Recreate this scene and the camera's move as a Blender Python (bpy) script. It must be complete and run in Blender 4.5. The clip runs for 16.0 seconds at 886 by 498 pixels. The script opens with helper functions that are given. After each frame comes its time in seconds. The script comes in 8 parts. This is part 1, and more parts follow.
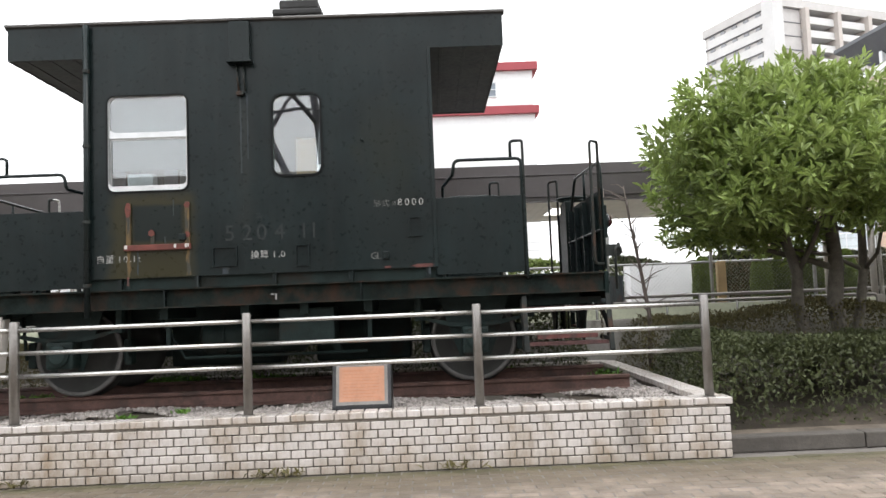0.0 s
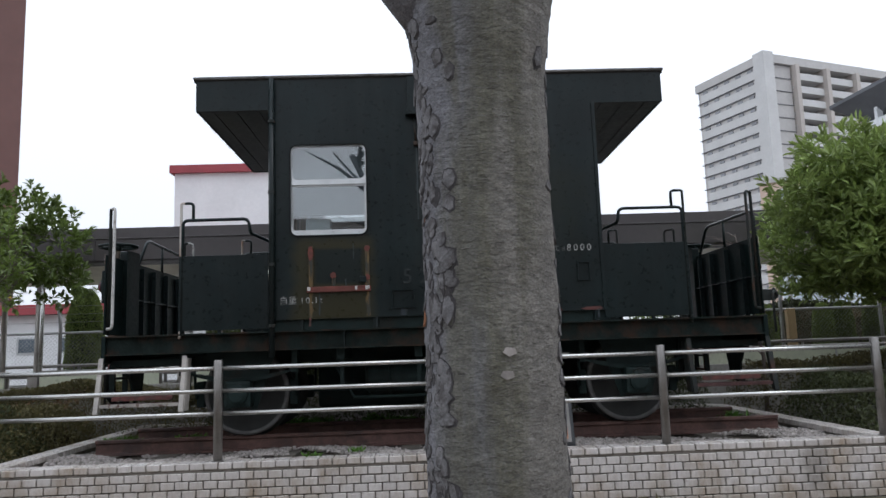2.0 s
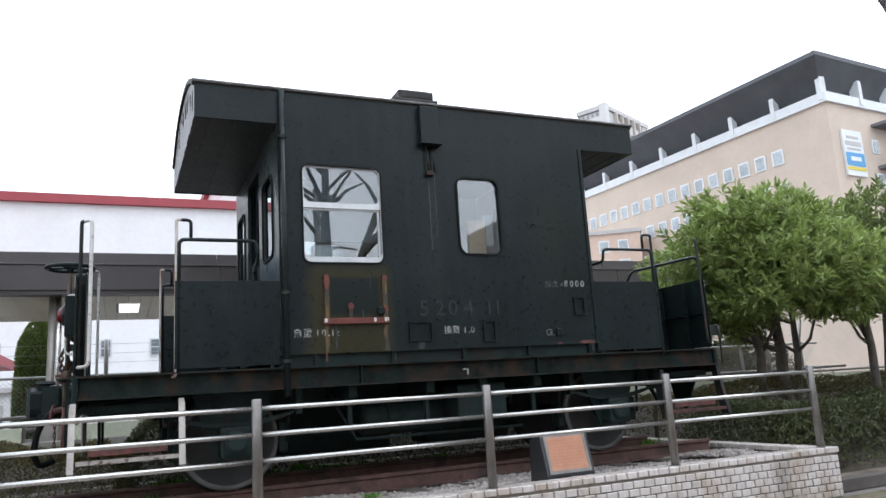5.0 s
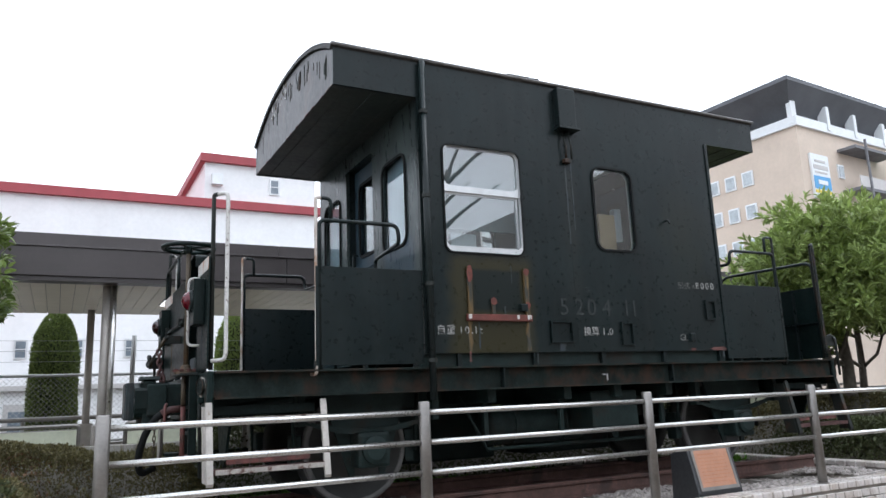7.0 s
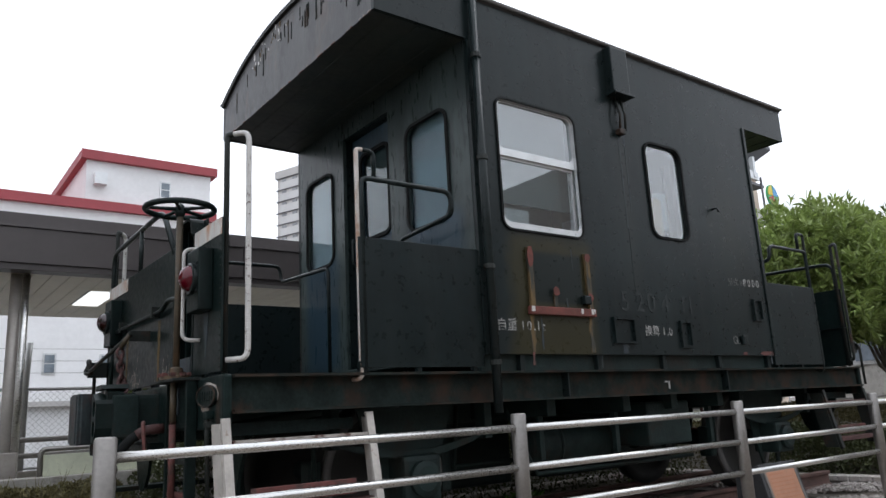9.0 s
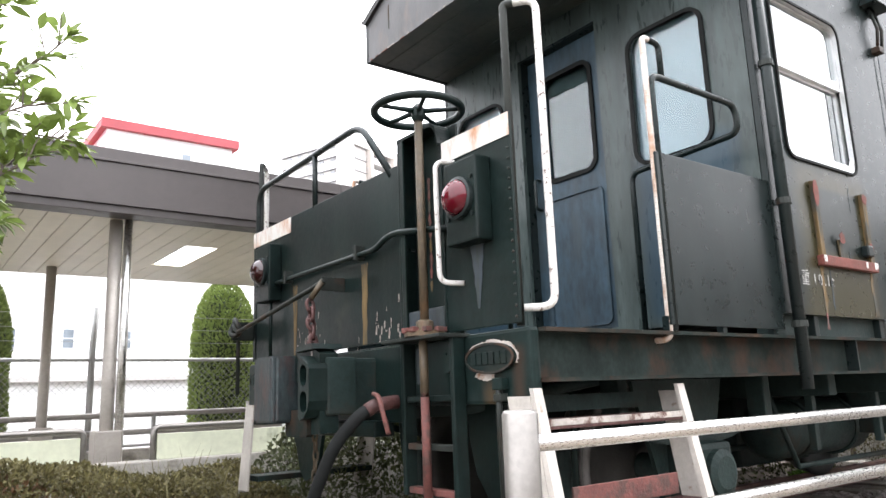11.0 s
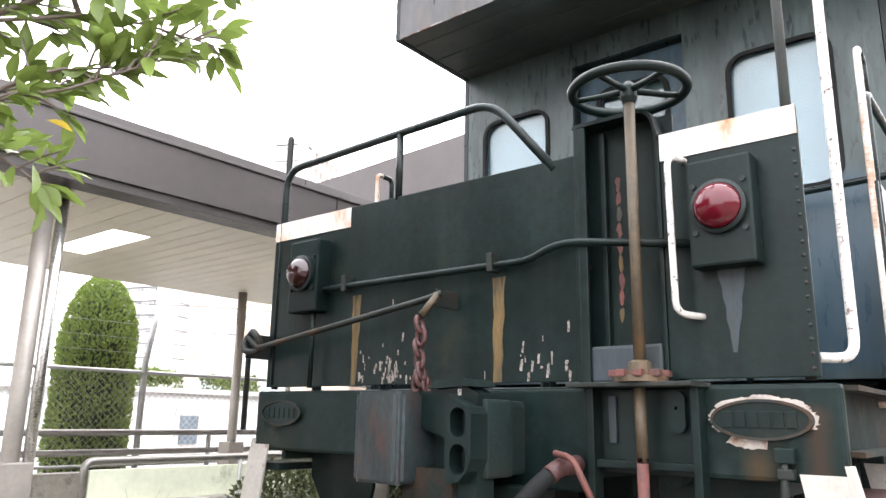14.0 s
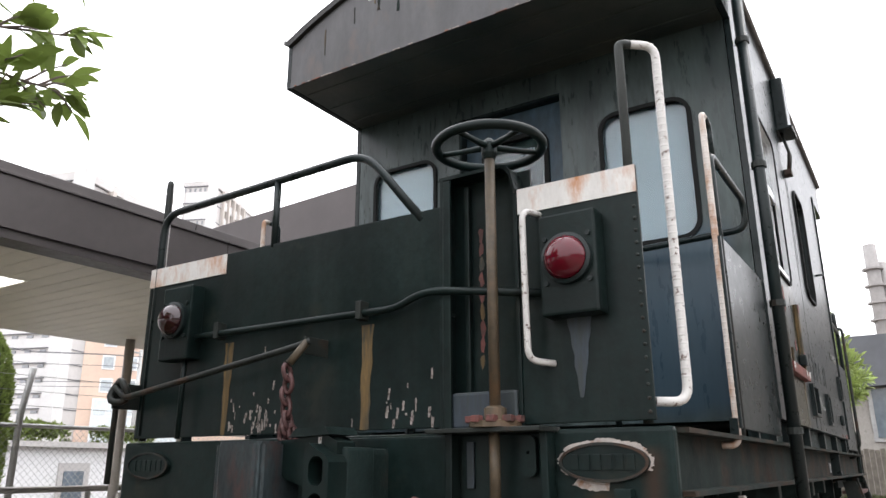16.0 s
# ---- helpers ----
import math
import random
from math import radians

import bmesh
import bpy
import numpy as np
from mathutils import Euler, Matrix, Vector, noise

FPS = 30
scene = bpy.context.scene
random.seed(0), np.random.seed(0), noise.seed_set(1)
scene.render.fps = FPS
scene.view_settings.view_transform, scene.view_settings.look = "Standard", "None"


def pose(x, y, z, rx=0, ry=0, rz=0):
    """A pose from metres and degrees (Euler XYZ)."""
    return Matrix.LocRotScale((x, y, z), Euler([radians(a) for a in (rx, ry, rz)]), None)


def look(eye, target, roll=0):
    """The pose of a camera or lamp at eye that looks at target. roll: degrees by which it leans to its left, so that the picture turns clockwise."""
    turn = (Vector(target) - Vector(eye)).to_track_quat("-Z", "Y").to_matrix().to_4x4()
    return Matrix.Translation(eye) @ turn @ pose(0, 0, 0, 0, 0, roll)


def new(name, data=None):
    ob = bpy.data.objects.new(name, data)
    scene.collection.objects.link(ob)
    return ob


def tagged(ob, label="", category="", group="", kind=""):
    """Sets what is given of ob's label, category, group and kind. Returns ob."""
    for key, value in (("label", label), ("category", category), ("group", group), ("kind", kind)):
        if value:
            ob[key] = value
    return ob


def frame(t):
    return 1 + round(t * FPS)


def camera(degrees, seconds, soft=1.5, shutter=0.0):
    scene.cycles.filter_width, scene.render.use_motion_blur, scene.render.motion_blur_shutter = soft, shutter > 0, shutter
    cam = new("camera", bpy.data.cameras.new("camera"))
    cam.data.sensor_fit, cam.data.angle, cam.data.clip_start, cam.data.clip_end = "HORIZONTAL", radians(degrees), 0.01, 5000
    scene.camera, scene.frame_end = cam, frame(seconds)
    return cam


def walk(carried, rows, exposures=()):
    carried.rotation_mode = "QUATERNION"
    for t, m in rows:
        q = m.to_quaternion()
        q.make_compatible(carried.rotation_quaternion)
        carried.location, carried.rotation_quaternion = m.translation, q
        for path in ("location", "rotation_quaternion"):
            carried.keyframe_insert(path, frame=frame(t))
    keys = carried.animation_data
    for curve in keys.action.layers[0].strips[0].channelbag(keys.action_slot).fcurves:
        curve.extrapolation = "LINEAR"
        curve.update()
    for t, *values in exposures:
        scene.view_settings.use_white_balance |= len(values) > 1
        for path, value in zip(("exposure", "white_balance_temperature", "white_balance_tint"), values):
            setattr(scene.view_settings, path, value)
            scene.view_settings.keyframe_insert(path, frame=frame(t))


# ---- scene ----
cam = camera(62.1, 16.0)
METRES, EYE, TILT, LEAN, TURN = 11.4, 1.37, 0.0, 0.0, -1.0
ROWS = [
    (0.0, 0.0, 0.0, 0.0, 0.16, 4.05, 2.27),
    (0.5, -0.0305, -0.014, 0.0007, -2.24, 5.77, 2.16),
    (1.0, -0.0713, -0.028, 0.0018, -3.63, 6.88, 2.1),
    (1.5, -0.1094, -0.028, 0.0007, 0.49, 7.95, 1.99),
    (2.0, -0.1511, -0.026, -0.001, -0.71, 7.79, 1.95),
    (2.5, -0.1917, -0.0209, -0.0021, -3.19, 8.35, 1.97),
    (3.0, -0.2322, -0.0129, -0.0029, -7.38, 7.52, 2.53),
    (5.5, -0.4228, 0.0554, -0.0053, -23.35, 11.32, 3.62),
    (6.0, -0.4532, 0.0806, -0.0049, -21.23, 10.97, 2.43),
    (6.5, -0.4742, 0.1118, -0.0047, -23.15, 10.59, 2.42),
    (7.0, -0.4946, 0.1429, -0.002, -26.2, 11.51, 2.37),
    (7.5, -0.5064, 0.1783, -0.0024, -27.94, 13.36, 3.62),
    (8.0, -0.5175, 0.2152, -0.0015, -32.05, 14.09, 3.11),
    (8.5, -0.5237, 0.2495, -0.0021, -38.22, 13.97, 4.03),
    (9.0, -0.5314, 0.2866, -0.0011, -35.47, 12.56, 2.96),
    (9.5, -0.5429, 0.3239, -0.0009, -33.13, 11.01, 1.87),
    (10.0, -0.551, 0.3603, -0.001, -32.57, 11.2, 1.88),
    (12.5, -0.6034, 0.5123, 0.0024, -42.74, 11.54, 2.15),
    (13.0, -0.6065, 0.5327, 0.0026, -44.21, 11.63, 1.23),
    (13.5, -0.6123, 0.5458, 0.0069, -49.69, 10.92, -0.06),
    (14.0, -0.6115, 0.5495, 0.0101, -49.81, 12.96, -0.98),
    (14.5, -0.6112, 0.5487, 0.0113, -50.22, 15.73, -0.67),
    (15.0, -0.6105, 0.5477, 0.0106, -51.66, 16.18, -0.27),
    (15.5, -0.6115, 0.5442, 0.0107, -55.82, 15.87, 0.75),
    (16.0, -0.6068, 0.5356, 0.0098, -56.44, 16.58, 0.2),
]
EXPOSURES = [(0.0, 0.22, 6500, 10), (0.6, 0.02, 6450, 10), (1.0, -0.5, 6050, 10), (1.5, -0.82, 5930, 10), (2.5, -0.86, 5930, 10), (3.2, -0.25, 5930, 10), (5.5, -0.14, 5930, 10), (7.0, -0.14, 5930, 10), (7.5, -0.46, 5930, 10), (8.0, -0.78, 5930, 10), (8.5, -0.89, 5930, 10), (9.0, -0.6, 6100, 11), (9.5, -0.15, 6350, 12), (10.0, 0.46, 6400, 12), (12.3, 1.3, 6480, 13), (12.6, 1.25, 6480, 13), (13.0, 0.75, 6480, 13), (13.5, 1.28, 6480, 13), (14.0, 1.48, 6480, 13), (14.5, 0.62, 6480, 13), (15.0, 0.05, 6480, 13), (15.5, 0.25, 6480, 13), (16.0, 0.38, 6480, 13)]
walk(cam, [(t, pose(0, 0, EYE, TILT, LEAN, TURN) @ pose(METRES * x, METRES * y, METRES * z, 90 + pitch, roll, yaw)) for t, x, y, z, yaw, pitch, roll in ROWS],
     exposures=EXPOSURES)

# ---- world and light ----
world = bpy.data.worlds.new("overcast_sky")
scene.world = world
world.use_nodes = True
_n, _l = world.node_tree.nodes, world.node_tree.links
_n.clear()
_sky = _n.new("ShaderNodeTexSky")
_sky.sky_type = "NISHITA"
_sky.sun_disc = False
_sky.sun_elevation, _sky.sun_rotation = radians(48), radians(35)
_sky.air_density, _sky.dust_density, _sky.ozone_density = 1.0, 6.0, 1.0
_hsv = _n.new("ShaderNodeHueSaturation")
_hsv.inputs["Saturation"].default_value = 0.25
_mix = _n.new("ShaderNodeMixRGB")
_mix.inputs[0].default_value = 0.85
_mix.blend_type = "MIX"
_co = _n.new("ShaderNodeTexCoord")
_sep = _n.new("ShaderNodeSeparateXYZ")
_grad = _n.new("ShaderNodeValToRGB")
_grad.color_ramp.elements[0].position, _grad.color_ramp.elements[0].color = 0.0, (0.618, 0.620, 0.632, 1)
_grad.color_ramp.elements[1].position, _grad.color_ramp.elements[1].color = 1.0, (0.985, 1.015, 1.05, 1)
_gain = _n.new("ShaderNodeMixRGB")
_gain.blend_type = "MULTIPLY"
_gain.inputs[0].default_value = 1.0
_gain.inputs[2].default_value = (30.8, 30.8, 30.8, 1)
_l.new(_co.outputs["Generated"], _sep.inputs[0])
_l.new(_sep.outputs["Z"], _grad.inputs[0])
_l.new(_grad.outputs[0], _gain.inputs[1])
_l.new(_gain.outputs[0], _mix.inputs[2])
_bg = _n.new("ShaderNodeBackground")
_bg.inputs[1].default_value = 0.10
_out = _n.new("ShaderNodeOutputWorld")
_l.new(_sky.outputs[0], _hsv.inputs["Color"])
_l.new(_hsv.outputs[0], _mix.inputs[1])
_l.new(_mix.outputs[0], _bg.inputs[0])
_l.new(_bg.outputs[0], _out.inputs[0])

sun = new("sun", bpy.data.lights.new("sun", "SUN"))
sun.data.energy, sun.data.angle, sun.data.color = 0.8, radians(25), (1.0, 0.97, 0.93)
sun.matrix_world = look((12, -6, 20), (0, 0, 0))


# ---- materials ----
def material(name, base, rough=0.5, metal=0.0, var=0.25, scale=5.0, bump=0.15, grain=90.0, second=None, cover=0.5,
             second_scale=3.0, streak=0.0, island=0.0, sharp=0.06, stretch=(1, 1, 1), spec=0.5, rough_var=0.12, patches=(), world_space=False):
    """Painted or raw surface: tone variation at two scales, a second colour in patches, streaks that run down, fine relief."""
    m = bpy.data.materials.new(name)
    m.use_nodes = True
    t = m.node_tree
    n, l = t.nodes, t.links
    b = n["Principled BSDF"]
    co = n.new("ShaderNodeNewGeometry" if world_space else "ShaderNodeTexCoord")
    spot = co.outputs["Position" if world_space else "Object"]
    mp = n.new("ShaderNodeMapping")
    mp.inputs["Scale"].default_value = stretch
    l.new(spot, mp.inputs["Vector"])

    def tex(s, d=4.0, vec=None, r=0.6):
        q = n.new("ShaderNodeTexNoise")
        q.inputs["Scale"].default_value, q.inputs["Detail"].default_value, q.inputs["Roughness"].default_value = s, d, r
        l.new(vec or mp.outputs[0], q.inputs["Vector"])
        return q.outputs["Fac"]

    def ramp(fac, lo, hi, a=0.0, z=1.0):
        q = n.new("ShaderNodeMapRange")
        q.inputs["From Min"].default_value, q.inputs["From Max"].default_value = lo, hi
        q.inputs["To Min"].default_value, q.inputs["To Max"].default_value = a, z
        l.new(fac, q.inputs["Value"])
        return q.outputs[0]

    def mixed(kind, fac, a, c):
        q = n.new("ShaderNodeMixRGB")
        q.blend_type = kind
        for i, v in enumerate((fac, a, c)):
            if isinstance(v, (int, float)):
                q.inputs[i].default_value = v if i == 0 else (v, v, v, 1)
            elif isinstance(v, tuple):
                q.inputs[i].default_value = (*v, 1)
            else:
                l.new(v, q.inputs[i])
        return q.outputs[0]

    big, small = tex(scale), tex(scale * 9, 3.0)
    col = mixed("MULTIPLY", 1.0, base, ramp(big, 0.3, 0.7, 1 - var, 1 + var))
    col = mixed("MULTIPLY", 1.0, col, ramp(small, 0.3, 0.7, 1 - var * 0.6, 1 + var * 0.6))
    if streak:
        mp2 = n.new("ShaderNodeMapping")
        mp2.inputs["Scale"].default_value = (4.5, 4.5, 0.45)
        l.new(spot, mp2.inputs["Vector"])
        col = mixed("ADD", ramp(tex(1.6, 6.0, mp2.outputs[0]), 0.46, 0.78, 0.0, streak), col, (0.10, 0.10, 0.09))
    if second:
        f = ramp(tex(second_scale, 6.0, None, 0.65), cover - sharp, cover + sharp)
        col = mixed("MIX", f, col, second)
    for along, px0, px1, pz0, pz1, soft, tint, strength in patches:      # areas of weather or painted shade in metres, ragged by noise
        wob = n.new("ShaderNodeMixRGB")
        wob.blend_type = "ADD"
        wob.inputs[0].default_value = soft * 1.6
        nz = n.new("ShaderNodeTexNoise")
        nz.inputs["Scale"].default_value, nz.inputs["Detail"].default_value = 5.0, 5.0
        l.new(mp.outputs[0], nz.inputs["Vector"])
        l.new(spot, wob.inputs[1])
        l.new(nz.outputs["Color"], wob.inputs[2])
        sp = n.new("ShaderNodeSeparateXYZ")
        l.new(wob.outputs[0], sp.inputs[0])
        f = None
        for axis, lo, hi in ((along, px0, px1), ("Z", pz0, pz1)):
            lo, hi = lo + soft * 0.8, hi + soft * 0.8
            for e in (ramp(sp.outputs[axis], lo, lo + soft), ramp(sp.outputs[axis], hi, hi - soft)):
                if f is None:
                    f = e
                else:
                    q = n.new("ShaderNodeMath")
                    q.operation = "MULTIPLY"
                    l.new(f, q.inputs[0])
                    l.new(e, q.inputs[1])
                    f = q.outputs[0]
        q = n.new("ShaderNodeMath")
        q.operation = "MULTIPLY"
        q.inputs[1].default_value = strength
        l.new(f, q.inputs[0])
        col = mixed("MIX", q.outputs[0], col, tint)
    if island:
        g = n.new("ShaderNodeNewGeometry")
        oi = n.new("ShaderNodeObjectInfo")
        add = n.new("ShaderNodeMath")
        add.operation = "ADD"
        l.new(g.outputs["Random Per Island"], add.inputs[0])
        l.new(oi.outputs["Random"], add.inputs[1])
        col = mixed("MULTIPLY", 1.0, col, ramp(add.outputs[0], 0.2, 1.8, 1 - island, 1 + island))
    l.new(col, b.inputs["Base Color"])
    l.new(ramp(small, 0.2, 0.8, max(0.03, rough - rough_var), min(1.0, rough + rough_var)), b.inputs["Roughness"])
    b.inputs["Metallic"].default_value = metal
    b.inputs["Specular IOR Level"].default_value = spec
    if bump:
        bp = n.new("ShaderNodeBump")
        bp.inputs["Strength"].default_value, bp.inputs["Distance"].default_value = bump, 0.01
        l.new(tex(grain, 3.0), bp.inputs["Height"])
        l.new(bp.outputs[0], b.inputs["Normal"])
    return m


def glass(name, tint=(0.9, 0.95, 0.95), ior=1.6, rough=0.01):
    m = bpy.data.materials.new(name)
    m.use_nodes = True
    b = m.node_tree.nodes["Principled BSDF"]
    b.inputs["Base Color"].default_value = (*tint, 1)
    b.inputs["Roughness"].default_value, b.inputs["IOR"].default_value, b.inputs["Transmission Weight"].default_value = rough, ior, 1.0
    return m


def leaf_material(name, base, island=0.45, rough=0.4):
    m = material(name, base, rough, 0, 0.15, 2.0, 0, 50, island=island)
    t = m.node_tree
    n, l = t.nodes, t.links
    b, o = n["Principled BSDF"], n["Material Output"]
    tr = n.new("ShaderNodeBsdfTranslucent")
    mx = n.new("ShaderNodeMixShader")
    mx.inputs[0].default_value = 0.3
    src = b.inputs["Base Color"].links[0].from_socket
    l.new(src, tr.inputs[0])
    l.new(b.outputs[0], mx.inputs[1])
    l.new(tr.outputs[0], mx.inputs[2])
    l.new(mx.outputs[0], o.inputs["Surface"])
    return m


RUST = (0.16, 0.055, 0.03)
PAINT = material("dark_green_black_paint", (0.0066, 0.0120, 0.0124), 0.30, 0, 0.36, 2.2, 0.03, 55, second=(0.0112, 0.0158, 0.0156), cover=0.56, second_scale=1.4, sharp=0.16, streak=0.10, spec=0.23, rough_var=0.06)
OLIVE, CLEAN = (0.036, 0.031, 0.013), (0.0075, 0.0125, 0.0125)
PAINT_SIDE = material("dark_green_black_paint_stained", (0.0066, 0.0120, 0.0124), 0.30, 0, 0.36, 2.2, 0.03, 55, second=(0.0112, 0.0158, 0.0156), cover=0.56, second_scale=1.4, sharp=0.16, streak=0.10, spec=0.23, rough_var=0.06,
                      patches=(("X", -1.42, -0.56, 1.02, 1.93, 0.10, OLIVE, 0.75), ("X", -1.18, -0.70, 1.43, 1.80, 0.03, CLEAN, 0.9), ("X", 0.85, 1.5, 1.6, 2.8, 0.45, (0.022, 0.022, 0.010), 0.5), ("X", -0.25, 0.0, 1.5, 2.75, 0.12, (0.022, 0.024, 0.021), 0.45)))
SOFFIT_PAINT = material("soffit_dark_green_paint", (0.020, 0.029, 0.027), 0.42, 0, 0.35, 2.5, 0.04, 50, second=(0.062, 0.060, 0.050), cover=0.58, second_scale=2, sharp=0.2, spec=0.45)
PAINT_END = material("dark_paint_worn", (0.0046, 0.0104, 0.0096), 0.40, 0, 0.45, 3.0, 0.07, 50, second=(0.0155, 0.0195, 0.0150), cover=0.66, second_scale=4, streak=0.07, spec=0.17)
HEAD_PAINT = material("dark_beam_paint_rust_runs", (0.0056, 0.0122, 0.0112), 0.45, 0, 0.45, 3.0, 0.08, 50, second=(0.020, 0.022, 0.016), cover=0.64, second_scale=5, streak=0.05, spec=0.15,
                      patches=(("Y", -1.05, -0.93, 0.70, 0.87, 0.05, (0.052, 0.034, 0.018), 0.8), ("Y", -1.19, -1.10, 0.74, 0.98, 0.04, (0.040, 0.024, 0.016), 0.7), ("Y", -0.92, -0.85, 0.70, 0.84, 0.04, (0.018, 0.028, 0.027), 0.8), ("Y", -0.40, -0.20, 0.85, 1.06, 0.05, (0.022, 0.026, 0.018), 0.5), ("Y", 0.9, 1.2, 0.74, 0.86, 0.08, (0.022, 0.022, 0.014), 0.6)))
PAINT_RUST = material("dark_paint_with_rust", (0.015, 0.018, 0.016), 0.52, 0, 0.35, 4, 0.12, 70, second=(0.045, 0.024, 0.015), cover=0.6, second_scale=5, streak=0.12, spec=0.25)
ROOF = material("roof_paint", (0.03, 0.029, 0.028), 0.6, 0, 0.3, 3, 0.15, 60, second=(0.10, 0.095, 0.09), cover=0.66, spec=0.3)
FRAME = material("underframe_grime", (0.0122, 0.0228, 0.0212), 0.6, 0, 0.4, 6, 0.3, 60, second=(0.017, 0.0155, 0.012), cover=0.6, spec=0.22)
WHITE_RUST = material("white_paint_chipped", (0.52, 0.505, 0.48), 0.45, 0, 0.12, 8, 0.1, 60, second=(0.10, 0.06, 0.045), cover=0.605, second_scale=48, sharp=0.03)
WHITE_RUSTY = material("white_paint_rust_stained", (0.50, 0.46, 0.42), 0.5, 0, 0.12, 8, 0.1, 60, second=(0.30, 0.16, 0.085), cover=0.55, second_scale=14, sharp=0.10, stretch=(1, 1, 0.4))
ROOF_EDGE = material("weathered_roof_edge", (0.17, 0.165, 0.16), 0.7, 0, 0.3, 4, 0.1, 60, second=(0.06, 0.055, 0.05), cover=0.6)
WHITE_STEP = material("white_paint_scuffed", (0.41, 0.38, 0.345), 0.5, 0, 0.15, 6, 0.12, 60, second=(0.20, 0.13, 0.09), cover=0.67, second_scale=16, sharp=0.05)
WHITE_BAND = material("white_band_rust_stained", (0.58, 0.56, 0.53), 0.5, 0, 0.1, 5, 0.1, 60, second=(0.40, 0.17, 0.065), cover=0.60, second_scale=6, sharp=0.10, stretch=(1, 1.6, 0.6))
# Patches: bluer below the windows; shade under the roof overhang painted along the top.
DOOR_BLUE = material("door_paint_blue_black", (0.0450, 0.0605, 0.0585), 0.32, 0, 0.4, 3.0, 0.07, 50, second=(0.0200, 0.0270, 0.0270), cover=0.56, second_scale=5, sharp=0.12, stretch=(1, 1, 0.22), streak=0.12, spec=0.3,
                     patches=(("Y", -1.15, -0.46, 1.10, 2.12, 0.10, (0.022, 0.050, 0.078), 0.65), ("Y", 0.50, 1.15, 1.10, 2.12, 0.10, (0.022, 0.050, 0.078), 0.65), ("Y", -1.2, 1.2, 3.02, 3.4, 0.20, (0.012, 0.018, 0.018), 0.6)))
ARCH = material("arch_paint_rusting", (0.035, 0.0335, 0.035), 0.42, 0, 0.4, 3, 0.12, 60, second=(0.070, 0.046, 0.034), cover=0.64, second_scale=4, sharp=0.1, stretch=(1, 1, 0.5), streak=0.25)
DARK_COPPER = material("engraved_copper", (0.49, 0.22, 0.122), 0.5, 0.3, 0.1, 6, 0, 60)
DOOR_LEAF = material("door_leaf_blue", (0.0240, 0.0450, 0.062), 0.42, 0, 0.45, 3.0, 0.05, 50, second=(0.030, 0.042, 0.05), cover=0.60, second_scale=4, stretch=(1, 1, 0.4), streak=0.15, spec=0.3)
PALE_FLOOR = material("pale_concrete_floor", (0.50, 0.48, 0.44), 0.85, 0, 0.12, 2, 0.2, 60)
SPINDLE = material("spindle_brown", (0.062, 0.045, 0.026), 0.6, 0, 0.4, 7, 0.2, 60, second=(0.10, 0.06, 0.03), cover=0.58, second_scale=6)
PALE_GREEN = material("pale_green_panel", (0.58, 0.60, 0.46), 0.7, 0, 0.1, 3, 0.1, 50, second=(0.30, 0.31, 0.22), cover=0.66)
# Dimness of the cabin behind the door glass, put into a colour.
TEAL_BACKING = material("dark_teal_blind", (0.024, 0.042, 0.042), 0.7, 0, 0.3, 3, 0, 40)
BLIND = material("pale_blue_blind", (0.285, 0.360, 0.395), 0.8, 0, 0.14, 1.5, 0, 40)
SIDE_BLIND = material("grey_blue_blind", (0.135, 0.175, 0.185), 0.8, 0, 0.14, 1.5, 0, 40)
RUST_M = material("rust", RUST, 0.85, 0, 0.4, 8, 0.4, 80, second=(0.09, 0.04, 0.03), cover=0.5, second_scale=9)
BLOOM = material("red_rust_bloom", (0.130, 0.036, 0.027), 0.8, 0, 0.35, 9, 0.3, 80, second=(0.10, 0.035, 0.025), cover=0.56, second_scale=20)
RED_RUST = material("red_oxide", (0.110, 0.036, 0.030), 0.75, 0, 0.35, 9, 0.3, 80, second=(0.06, 0.03, 0.024), cover=0.55, second_scale=14)
RUST_STREAK = material("rust_streak", (0.105, 0.066, 0.022), 0.75, 0, 0.45, 8, 0.1, 80, second=(0.03, 0.03, 0.022), cover=0.52, second_scale=9, stretch=(3, 3, 0.5))
DULL_STREAK = material("pale_streak", (0.021, 0.030, 0.039), 0.6, 0, 0.4, 8, 0.05, 80, second=(0.022, 0.03, 0.03), cover=0.5, second_scale=9, stretch=(3, 3, 0.5))
RAIL = material("rail_rust", (0.110, 0.060, 0.049), 0.8, 0, 0.35, 5, 0.3, 70, second=(0.060, 0.037, 0.032), cover=0.58)
WHEEL = material("wheel_steel", (0.026, 0.026, 0.024), 0.7, 0.0, 0.3, 6, 0.2, 60)
PATCH = material("bare_primer_patch", (0.35, 0.31, 0.28), 0.75, 0, 0.25, 20, 0.1, 60, second=(0.22, 0.11, 0.06), cover=0.60, second_scale=22, sharp=0.06)
WHEEL_RIM = material("wheel_rim_grey", (0.13, 0.125, 0.12), 0.7, 0.1, 0.25, 9, 0.2, 60)
RUBBER = material("black_rubber", (0.010, 0.011, 0.011), 0.75, 0, 0.2, 9, 0.1, 60, spec=0.15)
FLAKE_PALE = material("bare_flaked_paint", (0.27, 0.235, 0.215), 0.8, 0, 0.3, 30, 0.1, 60, second=(0.08, 0.06, 0.05), cover=0.55, second_scale=90, sharp=0.04)
ALU = material("anodised_aluminium", (0.62, 0.63, 0.63), 0.35, 0.7, 0.1, 9, 0.03, 60)
STEEL = material("stainless_steel", (0.60, 0.59, 0.57), 0.30, 1.0, 0.12, 7, 0.04, 70, stretch=(1, 1, 6))
